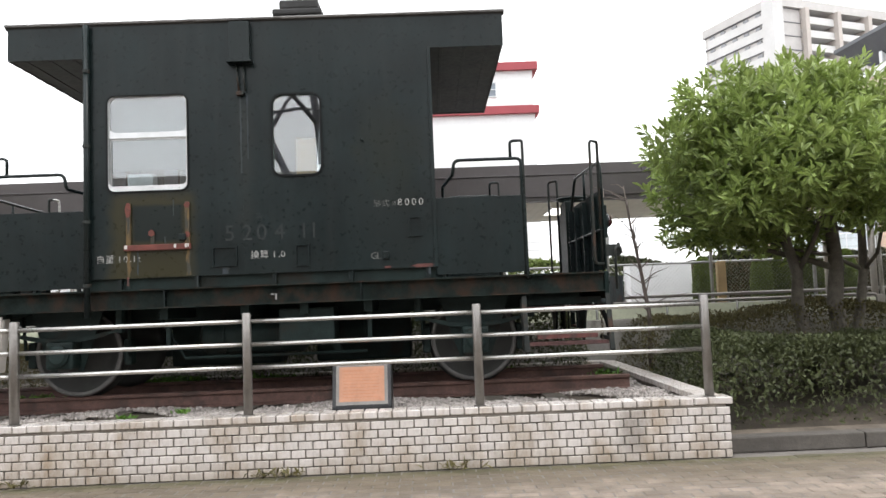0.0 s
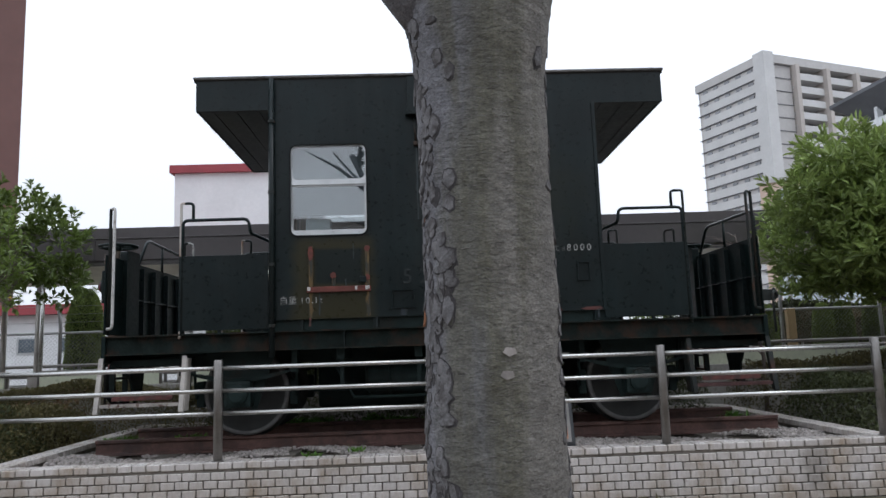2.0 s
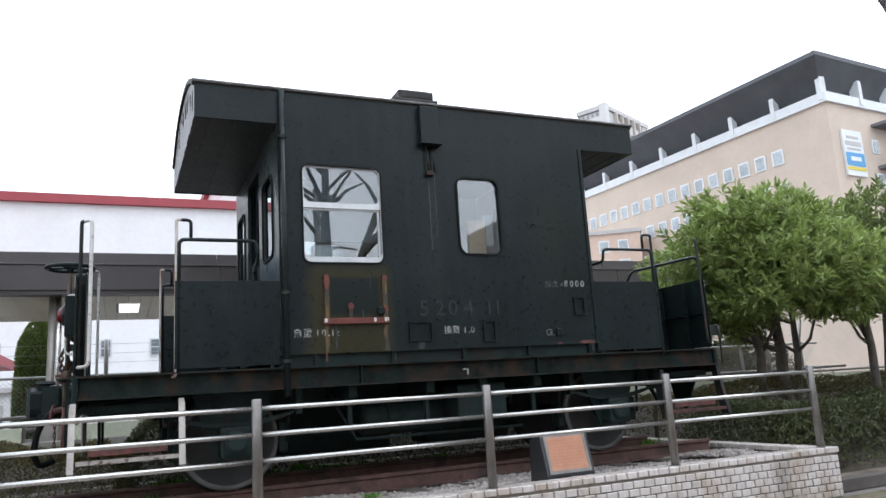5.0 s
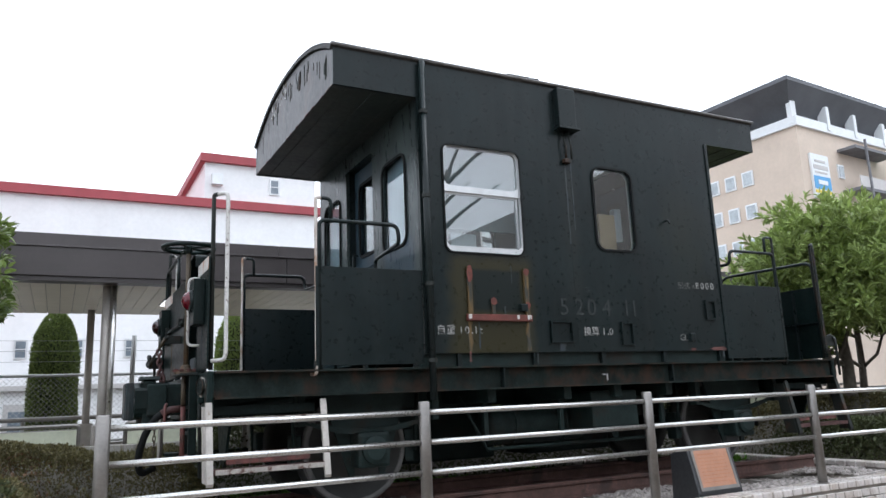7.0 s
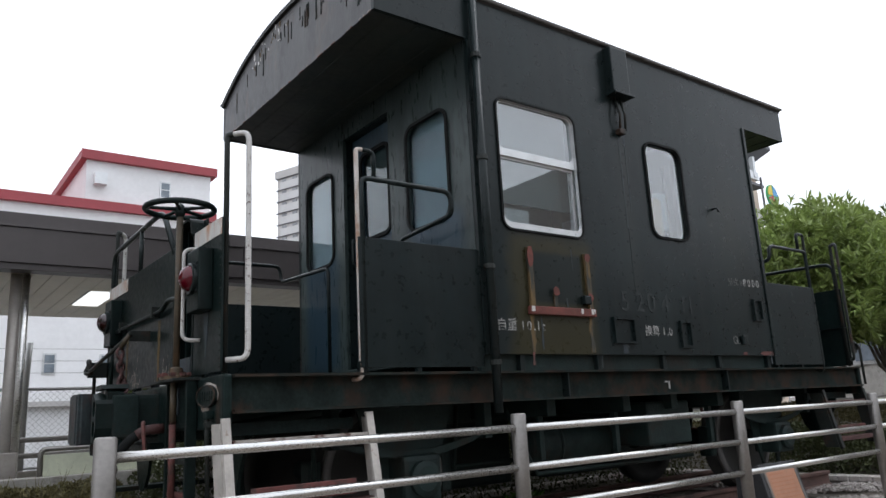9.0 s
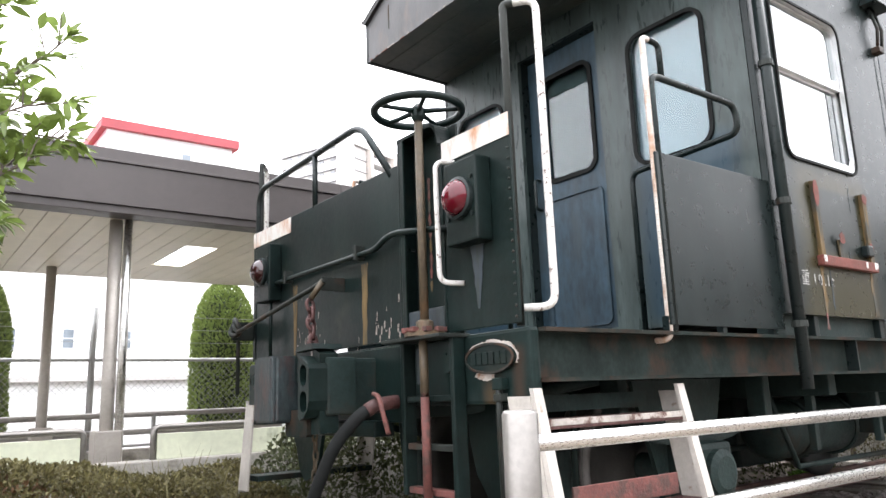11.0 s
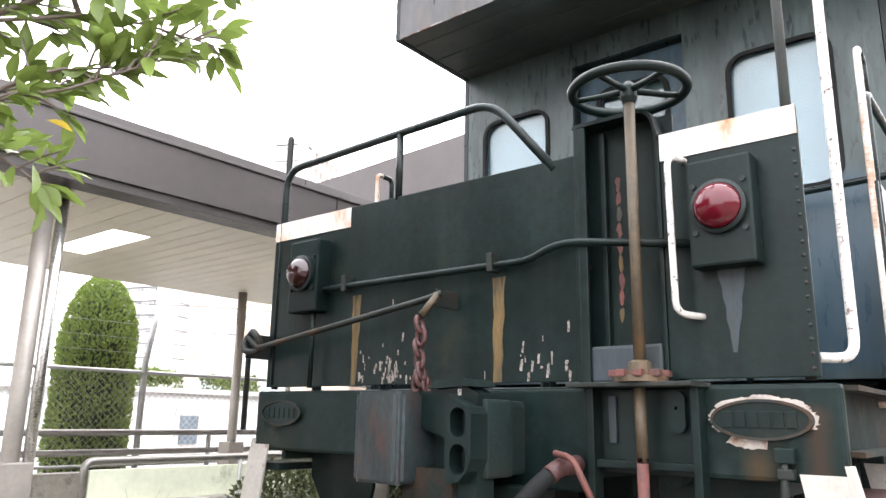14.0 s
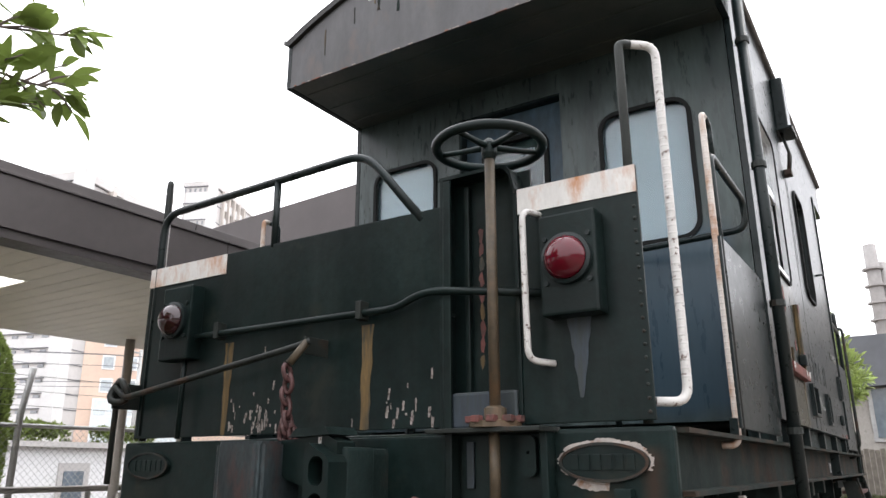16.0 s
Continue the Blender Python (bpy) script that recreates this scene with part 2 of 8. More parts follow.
CANOPY_POST = material("beige_grey_post", (0.34, 0.312, 0.285), 0.45, 0.35, 0.12, 5, 0.04, 70)
STEEL_POST = material("stainless_post_dull", (0.25, 0.235, 0.22), 0.40, 0.75, 0.15, 7, 0.04, 70)
GLASS = glass("window_glass", (0.88, 0.94, 0.95), 2.1)
END_GLASS = glass("end_window_glass", (0.85, 0.93, 0.95), 1.45)
FAR_GLASS = material("dark_red_lens", (0.022, 0.003, 0.005), 0.05, 0, 0.05, 5, 0, 50, spec=0.7, rough_var=0.02)
RED_GLASS = material("red_lens", (0.078, 0.002, 0.008), 0.05, 0, 0.05, 5, 0, 50, spec=0.45, rough_var=0.02)
CREAM = material("cabin_lining", (0.42, 0.48, 0.46), 0.6, 0, 0.1, 4, 0.05, 50)
BENCH = material("dark_bench_cover", (0.05, 0.048, 0.045), 0.7, 0, 0.2, 4, 0.1, 50)
TAN = material("tan_board", (0.45, 0.33, 0.18), 0.7, 0, 0.12, 4, 0.05, 50)
CURTAIN = material("pale_curtain", (0.60, 0.66, 0.68), 0.9, 0, 0.12, 3, 0.1, 50)
TILE = material("white_glazed_tile", (0.56, 0.515, 0.485), 0.30, 0, 0.06, 6, 0.04, 40, second=(0.33, 0.26, 0.19), cover=0.60, second_scale=4.5, sharp=0.13, island=0.10, stretch=(1, 1, 0.4), world_space=True,
                patches=(("X", -9.0, 9.0, -0.3, 0.17, 0.16, (0.27, 0.21, 0.15), 0.50), ("X", -9.0, -2.6, 0.10, 0.45, 0.20, (0.33, 0.27, 0.21), 0.35), ("X", 1.45, 1.75, 0.05, 0.48, 0.10, (0.14, 0.115, 0.085), 0.55)))
GROUT = material("grey_grout", (0.215, 0.192, 0.165), 0.95, 0, 0.3, 8, 0.3, 90)
CONCRETE = material("weathered_concrete", (0.34, 0.32, 0.29), 0.9, 0, 0.2, 3, 0.35, 70, second=(0.15, 0.14, 0.12), cover=0.6)
DIRT = material("trodden_dirt", (0.135, 0.108, 0.082), 0.95, 0, 0.3, 4, 0.5, 60, second=(0.08, 0.062, 0.045), cover=0.55, second_scale=3)
KERB = material("dark_kerb_stone", (0.088, 0.078, 0.068), 0.9, 0, 0.25, 4, 0.4, 60)
PAVER = material("paving_brick", (0.235, 0.190, 0.152), 0.88, 0, 0.25, 5, 0.35, 70, island=0.22, world_space=True, second=(0.125, 0.100, 0.075), cover=0.58, second_scale=1.3, sharp=0.16,
                 patches=(("Y", 5.25, 7.2, -1.0, 1.0, 0.42, (0.115, 0.090, 0.058), 0.75), ("Y", 5.85, 7.2, -1.0, 1.0, 0.16, (0.075, 0.074, 0.030), 0.65)))
PAVE_BASE = material("paving_joint_sand", (0.15, 0.135, 0.12), 0.95, 0, 0.25, 6, 0.35, 80)
SOIL = material("bed_soil", (0.075, 0.06, 0.045), 0.95, 0, 0.35, 3, 0.6, 40)
STONE = material("ballast_stone", (0.305, 0.275, 0.255), 0.9, 0, 0.2, 8, 0.3, 60, island=0.55)
BARK_FLAKE = material("flaking_bark", (0.142, 0.136, 0.138), 0.9, 0, 0.4, 26, 0.9, 60, second=(0.075, 0.068, 0.066), cover=0.53, second_scale=22)
BARK_CRACK = material("dark_bark_crack", (0.048, 0.043, 0.044), 0.95, 0, 0.4, 30, 0.5, 60)
BARK_ORANGE = material("fresh_orange_bark", (0.22, 0.095, 0.045), 0.9, 0, 0.3, 14, 0.5, 60)
GUARD = material("scuffed_guard_paint", (0.022, 0.030, 0.032), 0.45, 0, 0.5, 6, 0.1, 70, second=(0.055, 0.026, 0.022), cover=0.62, second_scale=8, sharp=0.1, stretch=(2, 2, 0.7), streak=0.25, spec=0.3)
CHAIN = material("rusty_chain", (0.060, 0.022, 0.020), 0.6, 0, 0.35, 12, 0.3, 80, second=(0.11, 0.055, 0.05), cover=0.6, second_scale=20)
STAIN_MIX = material("mixed_grime_stain", (0.014, 0.020, 0.018), 0.78, 0, 0.45, 7, 0.1, 70, second=(0.048, 0.027, 0.018), cover=0.58, second_scale=5, sharp=0.12, stretch=(1, 1, 0.8), spec=0.10)
TREAD = material("step_tread_worn", (0.36, 0.33, 0.30), 0.6, 0, 0.3, 8, 0.2, 70, second=(0.085, 0.042, 0.032), cover=0.55, second_scale=16, sharp=0.05)
RUN_OCHRE = material("washed_rust_run", (0.060, 0.042, 0.026), 0.7, 0, 0.4, 8, 0.1, 70, second=(0.016, 0.026, 0.025), cover=0.50, second_scale=9, sharp=0.16, stretch=(1, 1.3, 0.35), spec=0.15)


def bark_material(name):
    """Smooth grey bark: olive and grey bands up the trunk, fine cross-wise lenticels, small dark cracks."""
    m = bpy.data.materials.new(name)
    m.use_nodes = True
    n, l = m.node_tree.nodes, m.node_tree.links
    b = n["Principled BSDF"]
    co = n.new("ShaderNodeTexCoord")

    def field(stretch, scale, detail, lo, hi):
        mp = n.new("ShaderNodeMapping")
        mp.inputs["Scale"].default_value = stretch
        l.new(co.outputs["Object"], mp.inputs["Vector"])
        q = n.new("ShaderNodeTexNoise")
        q.inputs["Scale"].default_value, q.inputs["Detail"].default_value, q.inputs["Roughness"].default_value = scale, detail, 0.62
        l.new(mp.outputs[0], q.inputs["Vector"])
        r = n.new("ShaderNodeMapRange")
        r.inputs["From Min"].default_value, r.inputs["From Max"].default_value = lo, hi
        l.new(q.outputs["Fac"], r.inputs["Value"])
        return r.outputs[0]

    def mix(fac, a, c):
        q = n.new("ShaderNodeMixRGB")
        l.new(fac, q.inputs[0])
        for i, v in ((1, a), (2, c)):
            if isinstance(v, tuple):
                q.inputs[i].default_value = (*v, 1)
            else:
                l.new(v, q.inputs[i])
        return q.outputs[0]

    bands = field((1, 1, 0.10), 9.0, 4.0, 0.40, 0.60)
    mottle = field((1, 1, 1.6), 20.0, 6.0, 0.38, 0.64)
    lent = field((1, 1, 5.0), 34.0, 5.0, 0.55, 0.66)
    crack = field((1, 1, 3.2), 30.0, 6.0, 0.62, 0.69)
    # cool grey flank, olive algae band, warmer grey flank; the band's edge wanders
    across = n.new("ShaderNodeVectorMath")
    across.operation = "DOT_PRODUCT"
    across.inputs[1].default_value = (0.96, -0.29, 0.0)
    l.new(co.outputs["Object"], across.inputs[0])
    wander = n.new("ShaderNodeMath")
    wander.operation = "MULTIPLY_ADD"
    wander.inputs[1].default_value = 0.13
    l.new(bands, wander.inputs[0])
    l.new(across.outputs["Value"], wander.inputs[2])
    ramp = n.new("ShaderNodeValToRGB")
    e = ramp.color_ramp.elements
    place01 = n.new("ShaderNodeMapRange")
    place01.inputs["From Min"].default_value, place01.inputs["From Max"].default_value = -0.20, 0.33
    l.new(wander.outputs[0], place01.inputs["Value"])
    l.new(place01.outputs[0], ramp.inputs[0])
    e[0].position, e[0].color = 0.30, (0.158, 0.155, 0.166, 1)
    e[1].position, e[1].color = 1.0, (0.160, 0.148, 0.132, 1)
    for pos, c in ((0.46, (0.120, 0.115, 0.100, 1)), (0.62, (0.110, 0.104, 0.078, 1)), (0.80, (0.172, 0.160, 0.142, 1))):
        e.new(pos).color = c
    def scaled(fac, c, lo, hi):
        q = n.new("ShaderNodeMixRGB")
        q.blend_type = "MULTIPLY"
        q.inputs[0].default_value = 1.0
        l.new(c, q.inputs[1])
        l.new(mix(fac, (lo,) * 3, (hi,) * 3), q.inputs[2])
        return q.outputs[0]

    speck = field((1, 1, 1.8), 110.0, 4.0, 0.30, 0.70)
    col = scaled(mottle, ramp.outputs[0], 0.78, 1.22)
    col = scaled(speck, col, 0.62, 1.42)
    q = n.new("ShaderNodeMath")
    q.operation = "MULTIPLY"
    q.inputs[1].default_value = 0.42
    l.new(lent, q.inputs[0])
    col = mix(q.outputs[0], col, (0.27, 0.255, 0.245))
    q = n.new("ShaderNodeMath")
    q.operation = "MULTIPLY"
    q.inputs[1].default_value = 0.6
    l.new(crack, q.inputs[0])
    col = mix(q.outputs[0], col, (0.05, 0.045, 0.043))
    l.new(col, b.inputs["Base Color"])
    b.inputs["Roughness"].default_value = 0.85
    add = n.new("ShaderNodeMath")
    add.operation = "SUBTRACT"
    l.new(lent, add.inputs[0])
    l.new(crack, add.inputs[1])
    bp = n.new("ShaderNodeBump")
    bp.inputs["Strength"].default_value, bp.inputs["Distance"].default_value = 0.7, 0.006
    l.new(add.outputs[0], bp.inputs["Height"])
    bp2 = n.new("ShaderNodeBump")
    bp2.inputs["Strength"].default_value, bp2.inputs["Distance"].default_value = 0.6, 0.008
    l.new(mottle, bp2.inputs["Height"])
    l.new(bp.outputs[0], bp2.inputs["Normal"])
    l.new(bp2.outputs[0], b.inputs["Normal"])
    return m


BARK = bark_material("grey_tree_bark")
BARK_DARK = material("shrub_bark", (0.13, 0.115, 0.095), 0.9, 0, 0.3, 9, 0.5, 60)
LEAF = leaf_material("evergreen_leaf", (0.222, 0.284, 0.084), 0.55)
LEAF_BIG = leaf_material("broad_leaf", (0.148, 0.204, 0.048), 0.4, 0.32)
LEAF_BIG.node_tree.nodes["Mix Shader"].inputs[0].default_value = 0.42
HEDGE_RUST = leaf_material("rust_brown_shrub_leaf", (0.165, 0.088, 0.040), 0.5, 0.6)
STALK = leaf_material("dry_grass_stalk", (0.20, 0.175, 0.075), 0.4, 0.6)
LEAF_YELLOW = leaf_material("yellow_leaf", (0.42, 0.30, 0.03), 0.2)
HEDGE = leaf_material("dark_shrub_leaf", (0.060, 0.070, 0.027), 0.65, 0.55)
# Colour darkened for the shade among twigs and soil within the shrubs.
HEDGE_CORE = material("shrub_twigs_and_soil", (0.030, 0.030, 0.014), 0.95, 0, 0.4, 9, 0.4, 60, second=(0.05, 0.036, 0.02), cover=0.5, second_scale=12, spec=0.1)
HEDGE_DRY = leaf_material("brownish_shrub_leaf", (0.122, 0.106, 0.040), 0.6, 0.6)
CONIFER = leaf_material("conifer_leaf", (0.165, 0.215, 0.058), 0.5, 0.6)
# Twig colour darkened to hold the shade inside the conifers.
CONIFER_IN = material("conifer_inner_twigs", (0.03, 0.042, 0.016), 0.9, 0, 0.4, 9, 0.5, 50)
GRASS = leaf_material("weed_leaf", (0.11, 0.24, 0.03), 0.35, 0.5)
TWIG = material("bare_twig", (0.16, 0.13, 0.115), 0.9, 0, 0.25, 9, 0.3, 60)
FASCIA = material("brown_coated_fascia", (0.072, 0.062, 0.061), 0.45, 0.1, 0.1, 2, 0.03, 50)
SOFFIT = material("cream_soffit_board", (0.62, 0.57, 0.475), 0.5, 0, 0.08, 2, 0.03, 50, island=0.06)
WHITE_WALL = material("white_render", (0.80, 0.80, 0.80), 0.8, 0, 0.05, 0.6, 0.1, 30, streak=0.0)
RED_TRIM = material("dark_red_trim", (0.32, 0.055, 0.065), 0.6, 0, 0.1, 1, 0.05, 30)
DARK_GLASS = material("building_glass", (0.16, 0.19, 0.22), 0.15, 0, 0.3, 0.4, 0, 30, spec=0.7)
HOTEL_GLASS = material("pale_curtained_glass", (0.42, 0.46, 0.48), 0.2, 0, 0.25, 0.6, 0, 30, spec=0.6)
PIER = material("warm_grey_pier", (0.49, 0.445, 0.41), 0.8, 0, 0.06, 0.4, 0.1, 20)
# For the added out-of-view walls that glass and paint reflect.
TAN_WALL = material("weathered_tan_wall", (0.27, 0.250, 0.230), 0.85, 0, 0.12, 0.4, 0.1, 20)
BEIGE = material("beige_facade", (0.60, 0.50, 0.41), 0.8, 0, 0.06, 0.4, 0.1, 20)
SLATE = material("slate_roof_trim", (0.10, 0.105, 0.115), 0.6, 0, 0.15, 0.5, 0.05, 20)
STACK = material("weathered_stack", (0.30, 0.285, 0.275), 0.7, 0.1, 0.15, 0.8, 0.05, 20)
SALMON = material("salmon_facade", (0.66, 0.50, 0.40), 0.8, 0, 0.06, 0.4, 0.1, 20)
PALE_GLASS = material("pale_sky_glass", (0.62, 0.68, 0.70), 0.12, 0, 0.12, 0.6, 0, 30, spec=0.6)
GREY_WALL = material("pale_grey_facade", (0.52, 0.50, 0.485), 0.8, 0, 0.08, 0.3, 0.1, 20)
BALCONY = material("balcony_panel", (0.60, 0.59, 0.58), 0.7, 0, 0.06, 0.5, 0.05, 20)
# Dark grey holding the shade of balcony recesses; also colours plain dark parts.
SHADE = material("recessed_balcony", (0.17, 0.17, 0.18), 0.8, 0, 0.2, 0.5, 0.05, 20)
FAR_WINDOW = material("hazy_window", (0.27, 0.275, 0.285), 0.4, 0, 0.2, 0.5, 0, 20)
BROWN_WALL = material("red_brown_facade", (0.16, 0.085, 0.075), 0.8, 0, 0.1, 0.6, 0.1, 20)
GALV = material("galvanised_steel", (0.38, 0.38, 0.37), 0.5, 0.6, 0.15, 6, 0.05, 60)
COPPER = material("copper_plate", (0.50, 0.255, 0.160), 0.42, 0.35, 0.12, 6, 0.05, 60, second=(0.40, 0.17, 0.09), cover=0.6)
BLACK_STONE = material("dark_granite", (0.035, 0.036, 0.038), 0.35, 0, 0.3, 40, 0.05, 90)
LETTER = material("white_lettering", (0.34, 0.335, 0.32), 0.7, 0, 0.15, 20, 0.05, 60, second=(0.04, 0.042, 0.04), cover=0.56, second_scale=30)
GHOST = material("faded_lettering", (0.0105, 0.0155, 0.0150), 0.7, 0, 0.3, 20, 0.05, 60, second=(0.032, 0.037, 0.036), cover=0.60, second_scale=34, sharp=0.05)
LETTER_DIM = material("worn_lettering", (0.17, 0.17, 0.16), 0.7, 0, 0.15, 20, 0.05, 60, second=(0.02, 0.024, 0.022), cover=0.50, second_scale=60, sharp=0.05)
RED_DOOR = material("red_door_paint", (0.45, 0.02, 0.03), 0.5, 0, 0.1, 2, 0.05, 50)
SIGN = material("sign_white", (0.75, 0.77, 0.78), 0.5, 0, 0.05, 1, 0, 50)
SIGN_BLUE = material("sign_blue", (0.10, 0.33, 0.60), 0.5, 0, 0.05, 1, 0, 50)
SIGN_YELLOW = material("sign_yellow", (0.7, 0.55, 0.05), 0.5, 0, 0.05, 1, 0, 50)
SIGN_GREEN = material("sign_green", (0.1, 0.4, 0.15), 0.5, 0, 0.05, 1, 0, 50)
LAMP_PANEL = bpy.data.materials.new("skylight_panel")
LAMP_PANEL.use_nodes = True
LAMP_PANEL.node_tree.nodes["Principled BSDF"].inputs["Base Color"].default_value = (0.85, 0.85, 0.82, 1)
LAMP_PANEL.node_tree.nodes["Principled BSDF"].inputs["Emission Color"].default_value = (1, 0.98, 0.93, 1)
LAMP_PANEL.node_tree.nodes["Principled BSDF"].inputs["Emission Strength"].default_value = 1.6


# ---- mesh helpers ----
def thing(name, at, label, category, group="", kind=""):
    ob = new(name)
    ob.empty_display_size = 0.2
    ob.location = at
    return tagged(ob, label, category, group, kind)


def root_of(ob):
    while ob.parent:
        ob = ob.parent
    return ob


def part(name, bm, mat, parent=None, label="", smooth=False, kind=""):
    """Links a bmesh in world coordinates as one mesh object under a thing or under a part."""
    bmesh.ops.recalc_face_normals(bm, faces=bm.faces)
    if bm.calc_volume(signed=True) < 0:
        bmesh.ops.reverse_faces(bm, faces=bm.faces)
    if parent:
        bmesh.ops.translate(bm, verts=bm.verts, vec=-Vector(root_of(parent).location))
    me = bpy.data.meshes.new(name)
    bm.to_mesh(me)
    bm.free()
    me.materials.append(mat)
    if smooth:
        for p in me.polygons:
            p.use_smooth = True
    ob = new(name, me)
    ob.parent = parent
    return tagged(ob, label, kind=kind)


def solid(name, bm, mat, label, category, group="", kind="", smooth=False):
    """A top-level thing of one mesh, its origin at the middle of its base."""
    xs, ys, zs = zip(*[v.co for v in bm.verts])
    c = Vector(((min(xs) + max(xs)) / 2, (min(ys) + max(ys)) / 2, min(zs)))
    bmesh.ops.translate(bm, verts=bm.verts, vec=-c)
    ob = part(name, bm, mat, None, "", smooth)
    ob.location = c
    return tagged(ob, label, category, group, kind)


def box(x0, x1, y0, y1, z0, z1, bevel=0.0, bm=None):
    own = bmesh.new()
    r = bmesh.ops.create_cube(own, size=1)
    m = Matrix.Translation(((x0 + x1) / 2, (y0 + y1) / 2, (z0 + z1) / 2)) @ Matrix.Diagonal((abs(x1 - x0), abs(y1 - y0), abs(z1 - z0), 1))
    bmesh.ops.transform(own, matrix=m, verts=own.verts)
    if bevel:
        bmesh.ops.bevel(own, geom=own.edges[:], offset=bevel, segments=2, affect="EDGES", profile=0.6)
    return merged(bm, own)


def merged(bm, own):
    if bm is None:
        return own
    me = bpy.data.meshes.new("scratch")
    own.to_mesh(me)
    own.free()
    bm.from_mesh(me)
    bpy.data.meshes.remove(me)
    return bm


def moved(bm, m):
    bmesh.ops.transform(bm, matrix=m, verts=bm.verts)
    return bm


def rounded(pts, r, n=5):
    """Rounds the corners of a polyline."""
    pts = [Vector(p) for p in pts]
    out = [pts[0]]
    for a, b, c in zip(pts, pts[1:], pts[2:]):
        d = min(r, (b - a).length * 0.49, (c - b).length * 0.49)
        p, q = b + (a - b).normalized() * d, b + (c - b).normalized() * d
        for i in range(n + 1):
            t = i / n
            out.append(p * (1 - t) ** 2 + b * 2 * t * (1 - t) + q * t * t)
    out.append(pts[-1])
    return out


def tube(pts, r, seg=10, bend=0.0, bm=None, caps=True, closed=False):
    """A round bar along a polyline; r is one radius or one for each point."""
    bm = bm or bmesh.new()
    pts = rounded(pts, bend) if bend else [Vector(p) for p in pts]
    rs = r if isinstance(r, (list, tuple)) else [r] * len(pts)
    rings, up = [], None
    n = len(pts)
    for i, p in enumerate(pts):
        a, b = (pts[i - 1] if i or closed else p), (pts[(i + 1) % n] if i + 1 < n or closed else p)
        d = (b - a).normalized()
        if up is None:
            up = d.orthogonal().normalized()
        up = (up - d * up.dot(d)).normalized()
        side = d.cross(up)
        rings.append([bm.verts.new(p + (up * math.cos(k) + side * math.sin(k)) * rs[i]) for k in (2 * math.pi * j / seg for j in range(seg))])
    pairs = list(zip(rings, rings[1:])) + ([(rings[-1], rings[0])] if closed else [])
    for a, b in pairs:
        for j in range(seg):
            bm.faces.new((a[j], a[(j + 1) % seg], b[(j + 1) % seg], b[j])).smooth = seg > 5
    if caps and not closed:
        bm.faces.new(rings[0])
        bm.faces.new(rings[-1])
    return bm


def lathe(profile, at, axis="z", seg=32, bm=None, ring=False):
    """Turns (radius, height) pairs about an axis through a point; ring: the profile closes on itself."""
    bm = bm or bmesh.new()
    rings = []
    for r, h in profile:
        row = []
        for j in range(seg):
            k = 2 * math.pi * j / seg
            a, b = r * math.cos(k), r * math.sin(k)
            v = {"z": (a, b, h), "y": (a, h, b), "x": (h, a, b)}[axis]
            row.append(bm.verts.new(Vector(at) + Vector(v)))
        rings.append(row)
    for a, b in list(zip(rings, rings[1:])) + ([(rings[-1], rings[0])] if ring else []):
        for j in range(seg):
            bm.faces.new((a[j], a[(j + 1) % seg], b[(j + 1) % seg], b[j]))
    if not ring:
        bm.faces.new(rings[0])
        bm.faces.new(rings[-1])
    return bm


def round_rect(x0, x1, y0, y1, r, n=6):
    out = []
    for cx, cy, a in ((x1 - r, y1 - r, 0), (x0 + r, y1 - r, 90), (x0 + r, y0 + r, 180), (x1 - r, y0 + r, 270)):
        for i in range(n + 1):
            k = radians(a + 90 * i / n)
            out.append((cx + r * math.cos(k), cy + r * math.sin(k)))
    return out


def rect(x0, x1, y0, y1):
    return [(x0, y0), (x1, y0), (x1, y1), (x0, y1)]


def plate(outer, holes, to3d, thick):
    """A plate with openings cut through it. to3d(a, b, c) places it; c runs from 0 to thick."""
    bm = bmesh.new()
    edges = []
    for loop in [outer] + list(holes):
        vs = [bm.verts.new((a, b, 0)) for a, b in loop]
        edges += [bm.edges.new((p, q)) for p, q in zip(vs, vs[1:] + vs[:1])]
    bmesh.ops.triangle_fill(bm, use_beauty=True, use_dissolve=False, edges=edges)
    r = bmesh.ops.extrude_face_region(bm, geom=bm.faces[:])
    bmesh.ops.translate(bm, verts=[v for v in r["geom"] if isinstance(v, bmesh.types.BMVert)], vec=(0, 0, thick))
    for v in bm.verts:
        v.co = to3d(*v.co)
    return bm


def ring_plate(loop, inner, to3d, thick):
    return plate(loop, [inner], to3d, thick)


def prism(profile, to3d, c0, c1):
    """A closed outline drawn along a line."""
    bm = bmesh.new()
    a = [bm.verts.new(to3d(p, q, c0)) for p, q in profile]
    b = [bm.verts.new(to3d(p, q, c1)) for p, q in profile]
    n = len(profile)
    for i in range(n):
        bm.faces.new((a[i], a[(i + 1) % n], b[(i + 1) % n], b[i]))
    bm.faces.new(a)
    bm.faces.new(b)
    return bm


